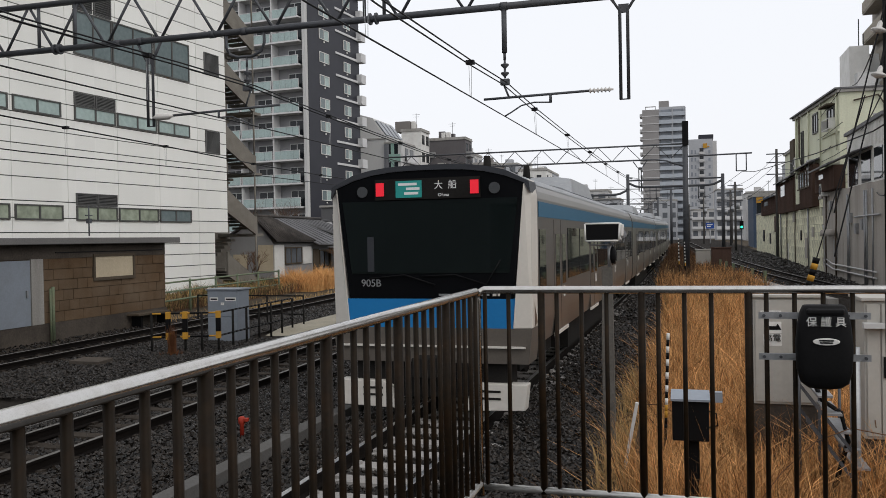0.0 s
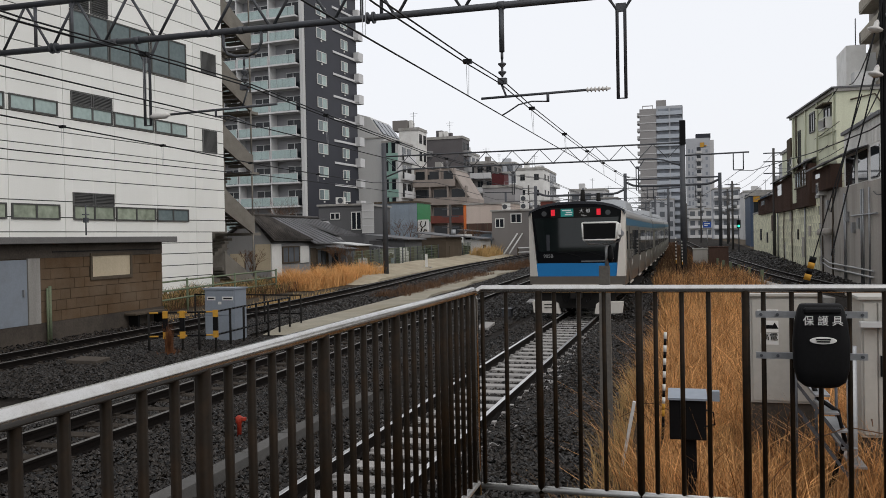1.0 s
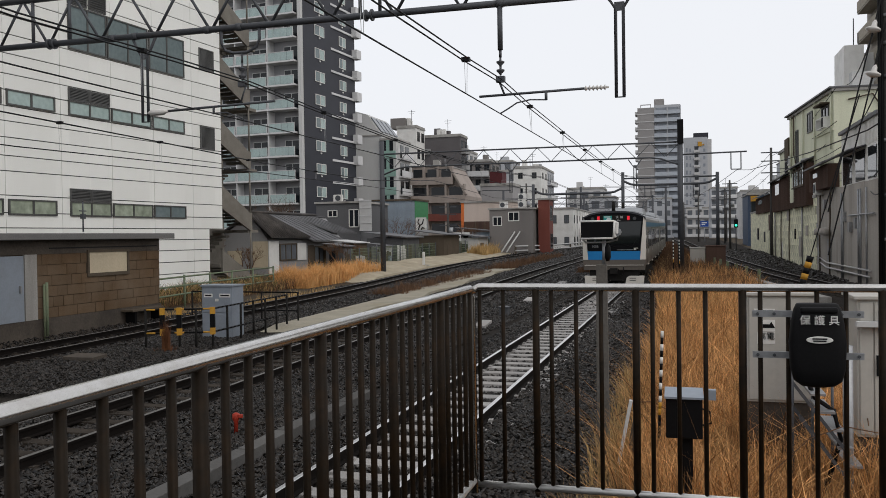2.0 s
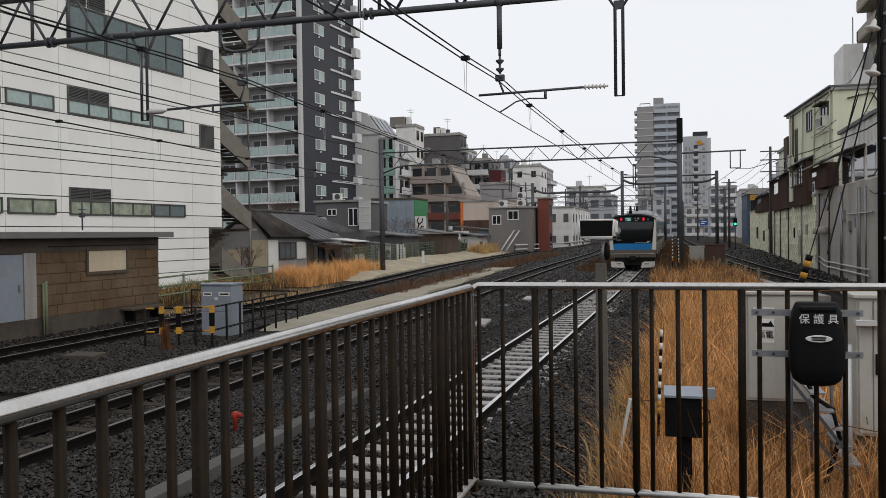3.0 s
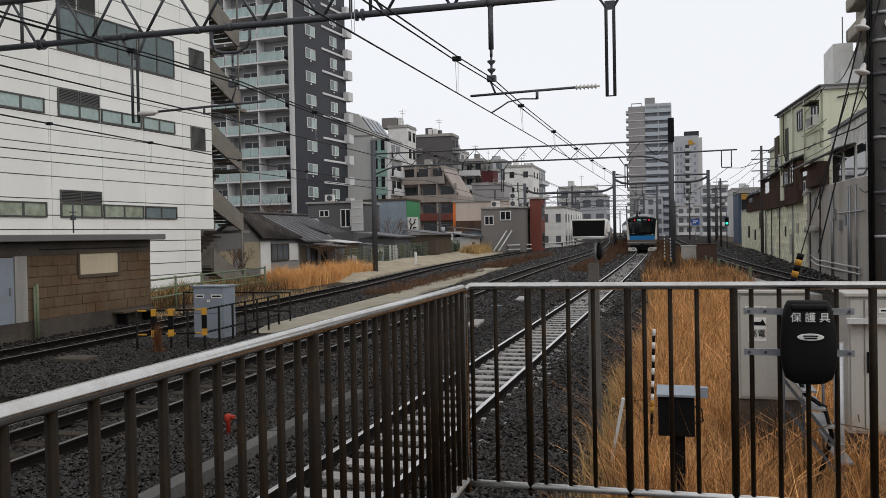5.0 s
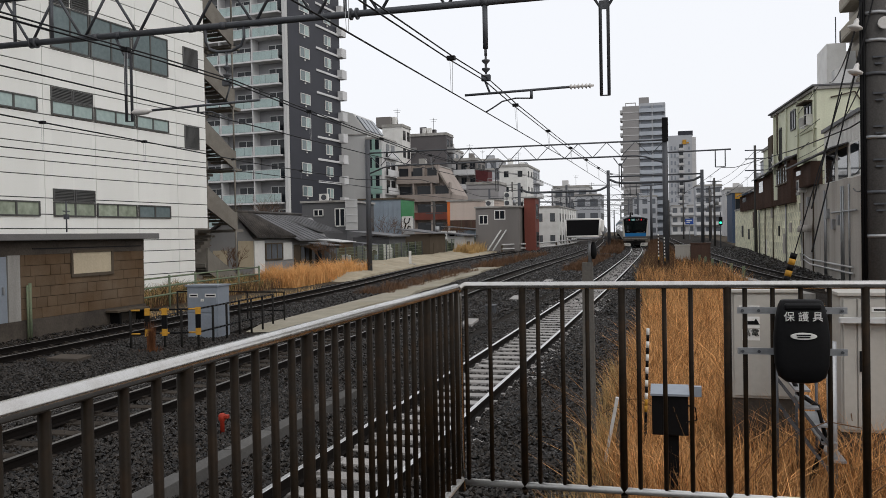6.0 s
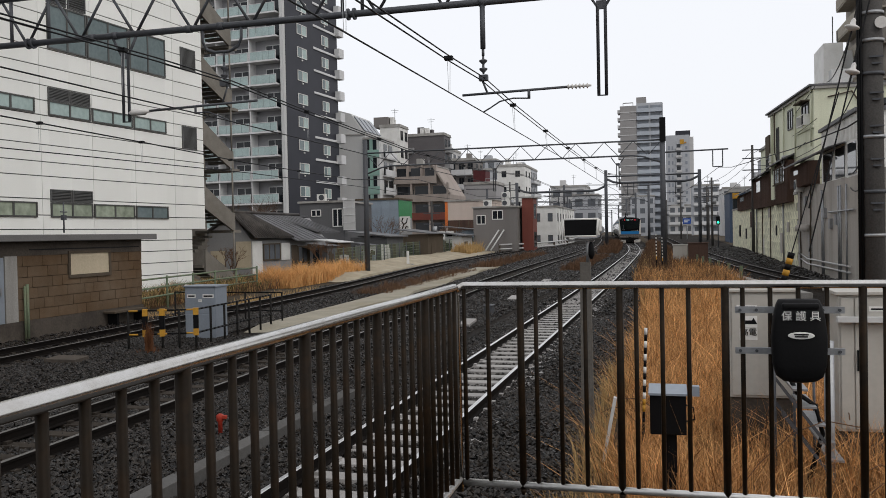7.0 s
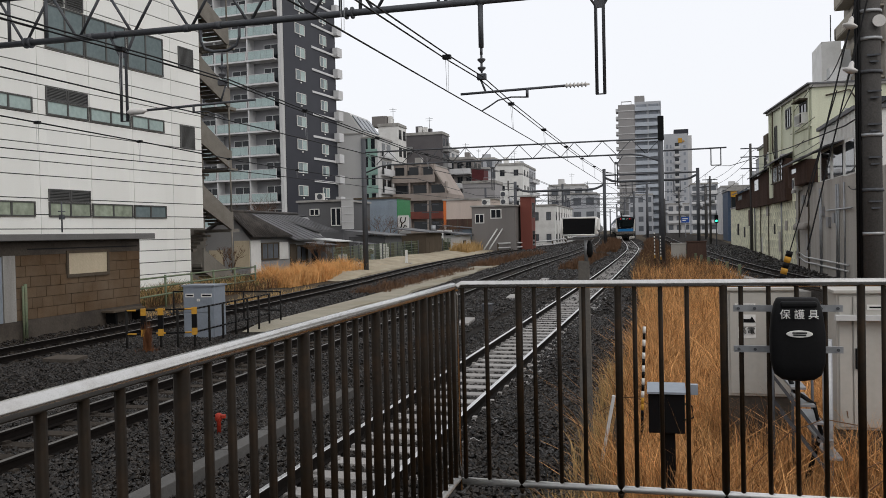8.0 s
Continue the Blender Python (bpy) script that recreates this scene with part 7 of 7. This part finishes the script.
bm = bmesh.new()
tube(bm, (0, -.13, 2.85), (0, -.18, 2.85), .13, 12)
part("lens", bm, SIGNAL_GREEN, t, "glowing green lens")

# brambles and dead stalks among the grass
rng = random.Random(21)
for k in range(16):
    x, y = rng.uniform(-.5, 2.6), rng.uniform(6.2, 12)
    t = thing("dead_stalk", "thin brown arching bramble stalk in the grass", "stalk", pose(x, y, -.4), group="stalks in the grass")
    a, L, h = rng.uniform(0, 6.28), rng.uniform(.6, 1.5), rng.uniform(.8, 1.35)
    bm = bmesh.new()
    polytube(bm, [(math.cos(a) * L * u, math.sin(a) * L * u, h * math.sin(min(u * 1.9, 2.6))) for u in (0, .2, .4, .6, .8, 1.0)], .005, 4)
    part("stem", bm, TWIG, t)
# ledge and soot-dark crate by the shed
t = thing("old_bench", "low dark timber bench against the shed", "bench", pose(-17.25, 23.0, -.35))
part("top", bm_box(.0, .45, 0, 1.7, .55, .62), WOOD_DARK, t, bevel=.01)
for y in (.15, 1.5):
    part("leg", bm_box(.05, .4, y, y + .1, 0, .55), BLACK, t)

for z, d in ((6.05, .0), (5.25, .02)):
    t = thing("guy_insulator", "white porcelain disc insulator on a guy wire", "insulator", pose(3.42, 16.6 + d, z))
    bm = bmesh.new()
    lathe(bm, (0, 0, 0), (.25, 0, 1), [(0, .03), (.05, .13), (.08, .13), (.12, .05), (.2, .04), (.24, .01)], 12)
    part("disc", bm, PORCELAIN, t)
    bm = bmesh.new()
    tube(bm, (-.75, 0, -3.2), (.38, 0, 1.6), .014, 5)
    part("guy_wire", bm, WIRE, t)


# ---- grass, stems, ballast stones ----
def blades(name, label, material, patches, seed, width, category="grass"):
    """Bent blades; patches of (count, x-range function of y, y0, y1, height, spread)."""
    rng = np.random.default_rng(seed)
    V, F = [], []
    for count, xr, y0, y1, h, lean in patches:
        y = y0 + (y1 - y0) * rng.random(count) ** 1.4
        lo = np.array([xr(v)[0] for v in y])
        hi = np.array([xr(v)[1] for v in y])
        x = lo + (hi - lo) * rng.random(count)
        clump = np.sin(x * 3.1 + y * 1.7) + np.sin(x * 1.3 - y * 2.3)
        hh = h * (0.55 + .45 * rng.random(count)) * (1 + .18 * clump)
        z = np.array([gz(v) for v in y]) - .40
        a = rng.random(count) * 2 * np.pi
        dx, dy = np.cos(a) * hh * lean * rng.random(count), np.sin(a) * hh * lean * rng.random(count)
        b = rng.random(count) * np.pi
        w = width * (.6 + .8 * rng.random(count)) * np.maximum(1, y / 14)
        wx, wy = np.cos(b) * w, np.sin(b) * w
        base = sum(len(v) for v in V)
        n = count
        V += [np.stack([x - wx, y - wy, z], 1), np.stack([x + wx, y + wy, z], 1), np.stack([x + dx * .35 - wx * .7, y + dy * .35 - wy * .7, z + hh * .6], 1),
              np.stack([x + dx * .35 + wx * .7, y + dy * .35 + wy * .7, z + hh * .6], 1), np.stack([x + dx, y + dy, z + hh * (1 - .2 * rng.random(n))], 1)]
        i = np.arange(n) + base
        F += [np.stack([i, i + n, i + 3 * n], 1), np.stack([i, i + 3 * n, i + 2 * n], 1), np.stack([i + 2 * n, i + 3 * n, i + 4 * n], 1)]
    me = bpy.data.meshes.new(name)
    me.from_pydata(np.concatenate(V).tolist(), [], np.concatenate(F).tolist())
    me.materials.append(material)
    return tagged(new(name, me), label, category, kind="stuff")


def verge(y):
    left = -.52 if y < 30 else -.52 - .045 * min(y - 30, 20)
    right = min(3.6, c4(y) - 2.3) if y > 30 else 3.6
    return left + .15 * math.sin(y * 1.9), right


blades("dry_grass", "tall dry orange grass beside the platform end", BLADE,
       [(46000, verge, 5.2, 26, .95, .75), (8000, verge, 5.2, 20, 1.2, 1.1), (13000, verge, 22, 48, 1.0, .55), (3500, lambda y: (c1(y) + 3.4, verge(y)[1]), 46, 75, .9, .5)], 3, .0045)
blades("straw_grass", "pale dry straw among the orange grass", BLADE_PALE,
       [(14000, verge, 5.2, 26, .7, 1.1), (7000, verge, 22, 75, .8, .8),
        (2600, lambda y: (-.95, -.5), 6, 16, .75, .6)], 4, .004)
blades("dry_grass", "bright orange dry grass by the old house", BLADE_BRIGHT,
       [(7000, lambda y: (-22.6, -20.2), 43.5, 56, 1.3, .7), (700, lambda y: (-22.5, -20.3), 55, 62, .45, .5)], 5, .005)
blades("straw_grass", "pale straw along the bank and houses", BLADE_PALE,
       [(2600, lambda y: (-24.5, -21.2), 30, 43, .9, .7), (700, lambda y: (c3(y) - 6.4, c3(y) - 4.6), 60, 100, .45, .6), (900, lambda y: (-17.8, -16.8), 26, 40, .5, .6), (1500, lambda y: (-21.5, -19.5), 86, 94, 1.6, .5)], 6, .005)
blades("brown_weeds", "brown dead weeds between the tracks", TWIG,
       [(3500, lambda y: (c2(y) - 5.2, c2(y) - 3.4), 36, 56, .65, .6), (2500, lambda y: (c2(y) - 5, c2(y) - 3), 60, 85, .8, .6), (3500, lambda y: ((c1(y) + c2(y)) / 2 - .7, (c1(y) + c2(y)) / 2 + .9), 55, 78, .75, .6),
        (4000, lambda y: ((c1(y) + c2(y)) / 2 - .8, (c1(y) + c2(y)) / 2 + 1.2), 85, 125, 1.1, .6), (5000, lambda y: (c1(y) + 1.9, c1(y) + 3.6), 55, 115, .9, .6), (3500, lambda y: (verge(y)[0], 2.4), 5.4, 15, .6, 1.3), (6000, verge, 36, 75, 1.1, .5), (5000, verge, 70, 130, .9, .5), (5000, verge, 5.4, 24, .85, 1.1), (3500, lambda y: (-24.5, -20.8), 29, 46, .9, .9)], 7, .004, "weeds")


blades("rusty_weed", "rusty orange dead weed beside the barrier", RUST, [(260, lambda y: (-11.98, -11.86), 17.5, 17.62, 1.15, .16), (260, lambda y: (-12.15, -11.7), 17.4, 17.75, .4, .6)], 9, .005, "weeds")


blades("green_weeds", "dull green and brown weeds behind the pipe fence", LEAF, [(2600, lambda y: (-25.5, -21.4), 31, 48, .8, .8)], 14, .008, "weeds")


def stones():
    """Crushed stone, eight-sided lumps, thick near the platform and thinner with distance."""
    rng = np.random.default_rng(11)
    xs, ys = [], []
    for n, y0, y1, x0, x1 in ((60000, 5, 14, -9.5, -.5), (50000, 12, 26, -14, -.5), (20000, 24, 44, -15, -.8), (9000, 14, 30, -17.2, -11), (22000, 40, 80, -17.5, -1.5), (9000, 75, 120, -18, -2), (5000, 40, 100, 2.2, 8.6)):
        y = y0 + (y1 - y0) * rng.random(n) ** 1.25
        xs.append(x0 + (x1 - x0) * rng.random(n))
        ys.append(y)
    x, y = np.concatenate(xs), np.concatenate(ys)
    keep = np.ones(len(x), bool)
    for cx in (c1, c2, c3):
        d = np.abs(x - np.array([cx(v) for v in y]))
        keep &= (np.abs(d - .566) > .10)
    keep &= ~((np.abs(x - np.array([c1(v) - 1.78 for v in y])) < .15))
    mid = np.array([(c2(v) + c3(v)) / 2 for v in y])
    keep &= ~((x > mid - .45) & (x < mid + 1.3) & (y > 21) & (y < 63))
    x, y = x[keep], y[keep]
    d1 = np.minimum(np.abs(x - np.array([c1(v) for v in y])), np.abs(x - np.array([c2(v) for v in y])))
    n = len(x)
    z = np.where(d1 < .50, -.198, np.where(d1 < 1.25, -.156, -.175)) + rng.random(n) * .03 + np.array([gz(v) for v in y])
    # stones never lie on the tops of the pale sleepers
    ph = np.abs(((y + 4) / .6 + .5) % 1 - .5) * .6
    on = (np.abs(x - np.array([c1(v) for v in y])) < .5 + .35 * rng.random(n)) & (ph < .15)
    x, y, z = x[~on], y[~on], z[~on]
    n = len(x)
    s = (.018 + .02 * rng.random(n)) * np.maximum(1, (y / 16) ** .8)
    dirs = np.array([(1, 0, 0), (0, 1, 0), (-1, 0, 0), (0, -1, 0), (0, 0, 1), (0, 0, -1)], float)
    a = rng.random(n) * 2 * np.pi
    tl = (rng.random((n, 2)) - .5) * 1.2
    V = np.empty((n, 6, 3))
    for k in range(6):
        d = dirs[k] + (rng.random((n, 3)) - .5) * .95
        px, py, pz = d[:, 0], d[:, 1], d[:, 2] * .75
        qx, qy = px * np.cos(a) - py * np.sin(a), px * np.sin(a) + py * np.cos(a)
        V[:, k] = np.stack([x + s * (qx + tl[:, 0] * pz), y + s * (qy + tl[:, 1] * pz), z + s * pz], 1)
    fc = np.array([(0, 1, 4), (1, 2, 4), (2, 3, 4), (3, 0, 4), (1, 0, 5), (2, 1, 5), (3, 2, 5), (0, 3, 5)])
    Fs = (np.arange(n)[:, None, None] * 6 + fc[None]).reshape(-1, 3)
    me = bpy.data.meshes.new("ballast_stones")
    me.from_pydata(V.reshape(-1, 3).tolist(), [], Fs.tolist())
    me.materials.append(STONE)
    tagged(new("ballast_stones", me), "loose dark grey crushed stones of the track bed", "ballast", kind="stuff")


stones()


def bare_shrub(x, y, h, seed, label):
    rng = random.Random(seed)
    t = thing("bare_shrub", label, "shrub", pose(x, y, gz(y) - .4))
    bm = bmesh.new()

    def grow(p, d, length, r, depth):
        q = p + d * length
        tube(bm, p, q, r, 4, r * .6)
        if depth:
            for _ in range(3):
                e = (d + Vector((rng.uniform(-.8, .8), rng.uniform(-.8, .8), rng.uniform(-.15, .5)))).normalized()
                grow(q, e, length * rng.uniform(.55, .8), r * .6, depth - 1)
    for _ in range(4):
        grow(Vector((rng.uniform(-.4, .4), rng.uniform(-.4, .4), 0)), Vector((rng.uniform(-.4, .4), rng.uniform(-.4, .4), 1)).normalized(), h * .38, .05, 4)
    part("stem", bm, TWIG, t)


bare_shrub(-31.5, 51.5, 3.2, 1, "bare brown shrub by the stair")
bare_shrub(-29.0, 52.5, 2.2, 2, "bare brown shrub in front of the old house")
bare_shrub(-24.0, 96, 3.6, 3, "bare brown shrub beside the grey house")
bare_shrub(-22.8, 93.5, 3.0, 4, "bare brown shrub beside the grey house")
bare_shrub(-28.5, 84, 4.5, 5, "bare twiggy tree by the workshop")
bare_shrub(-36.5, 70, 6.5, 6, "bare twiggy tree behind the old house")

rng = random.Random(8)
for k in range(9):
    y = 59 + 4.2 * k
    bare_shrub(c3(y) - 7.4 - rng.uniform(0, 1.5), y, rng.uniform(1.3, 2.4), 30 + k, "bare twiggy bush behind the boundary fence")
for k, (y, w, h, m) in enumerate(((58.6, 1.6, 1.5, WOOD_DARK), (61.5, 2.0, 1.2, PALE_WALL), (64.5, 1.2, 1.9, ROOF_SHEET), (67.5, 2.2, 1.3, WOOD_DARK), (71, 1.4, 1.7, WHITE), (75, 2.0, 1.4, ROOF_SHEET), (79, 1.8, 1.6, BLUE_SHEET), (83, 1.5, 1.3, WHITE), (87.5, 2.2, 1.8, WOOD_DARK))):
    t = thing("junk_screen", "weathered sheet and board screen behind the boundary fence", "screen", pose(c3(y) - 7.2, y, gz(y) - .3, 0, 0, rng.uniform(-15, 15)))
    for q in range(4):
        part("board", bm_box(-.03, .03, w * q / 4 + .02, w * (q + 1) / 4, 0, h * rng.uniform(.85, 1.05)), m, t)

def yard_item(y, dx, w, d, h, m, lab, cat, roof=None):
    t = thing(cat.replace(" ", "_"), lab, cat, pose(c3(y) - dx, y, gz(y) - .3, 0, 0, rng.uniform(-20, 20)))
    part("body", bm_box(-w / 2, w / 2, -d / 2, d / 2, 0, h), m, t, bevel=.015)
    if roof:
        bm = bmesh.new()
        hexa(bm, [(-w / 2 - .2, -d / 2 - .25, h + .25), (w / 2 + .2, -d / 2 - .25, h), (w / 2 + .2, d / 2 + .2, h), (-w / 2 - .2, d / 2 + .2, h + .25)],
             [(-w / 2 - .2, -d / 2 - .25, h + .31), (w / 2 + .2, -d / 2 - .25, h + .06), (w / 2 + .2, d / 2 + .2, h + .06), (-w / 2 - .2, d / 2 + .2, h + .31)])
        part("roof", bm, roof, t)
        part("door", bm_box(-w * .3, w * .05, -d / 2 - .04, -d / 2, .05, h * .85), GLASS_DARK, t)


for y, dx, w, d, h, m, roof in ((61, 8.6, 1.6, 1.4, 1.9, ROOF_SHEET, ROOF_SHEET), (65, 9.2, 2.2, 1.6, 2.1, WOOD_DARK, PALE_WALL), (70, 8.3, 1.5, 1.3, 1.7, PALE_WALL, ROOF_SHEET), (74, 9.0, 2.0, 1.5, 2.2, WOOD_DARK, ROOF_SHEET), (82, 8.2, 1.6, 1.4, 1.8, BLUE_SHEET, WHITE), (86, 7.9, 2.2, 1.6, 1.9, ROOF_SHEET, WHITE), (91, 8.0, 1.8, 1.5, 1.7, WOOD_DARK, PALE_WALL)):
    yard_item(y, dx, w, d, h, m, "small weathered yard hut behind the boundary fence", "yard hut", roof)
for y, dx, w, d, h, m, lab in ((63, 7.6, .7, .5, 1.1, PALE_WALL, "pale storage box behind the fence"), (66.5, 7.3, .5, .5, 1.3, GALV, "grey steel drum box behind the fence"), (69, 7.5, .9, .4, .9, BLUE_SHEET, "blue-grey crate behind the fence"), (72.5, 7.3, .6, .5, 1.4, WHITE, "white cupboard standing behind the fence"),
                           (76.5, 7.4, .8, .5, 1.0, GALV, "grey metal crate behind the fence"), (80, 7.3, .5, .4, 1.5, PALE_WALL, "pale locker behind the fence"), (84.5, 7.2, .7, .5, 1.2, WHITE, "white box behind the fence"), (88.5, 7.1, .8, .6, 1.0, GALV, "grey crate behind the fence")):
    yard_item(y, dx, w, d, h, m, lab, "crate")
for y, z, w, h in ((89.5, 1.2, .7, 1.5), (92.5, 1.0, .9, 1.7)):
    t = thing("yard_sign", "white sign board with dark bars on a post", "sign", pose(c3(y) - 7.2, y, gz(y) - .3))
    part("board", bm_box(-w / 2, w / 2, -.04, 0, z, z + h), WHITE, t)
    part("lettering_bar", bm_box((-w * .3, w * .3, -.06, -.04, z + h * .6, z + h * .75), (-w * .3, w * .2, -.06, -.04, z + h * .3, z + h * .45)), BLACK, t)
    part("post", bm_box(-.05, .05, 0, .08, 0, z + h), GANTRY, t)

clad()


# ---- what moves ----
def line_point(s):
    return Vector((c1(s), s, gz(s)))


SWAY = 0.22      # the cars lean out a little over the platform end


def motions():
    times = [0, .25, .5, .75, 1, 1.5, 2, 2.5, 3, 3.5, 4, 4.5, 5, 5.5, 6, 6.5, 7, 7.5, 8]
    for i, car in enumerate(TRAIN):
        rows = []
        for t in times:
            s = 11.7 + 14.0 * t + 0.17 * t * t - 0.4 * max(0.0, 1 - t / 0.5) + 20.0 * i
            a, b = line_point(s), line_point(s + 19.5)
            d = b - a
            a.x -= SWAY * max(0.0, 1 - t / 0.75)
            rows.append((t, pose(a.x, a.y, a.z, math.degrees(math.atan2(d.z, d.y)), 0, -math.degrees(math.atan2(d.x, d.y)))))
        walk(car, rows)


motions()
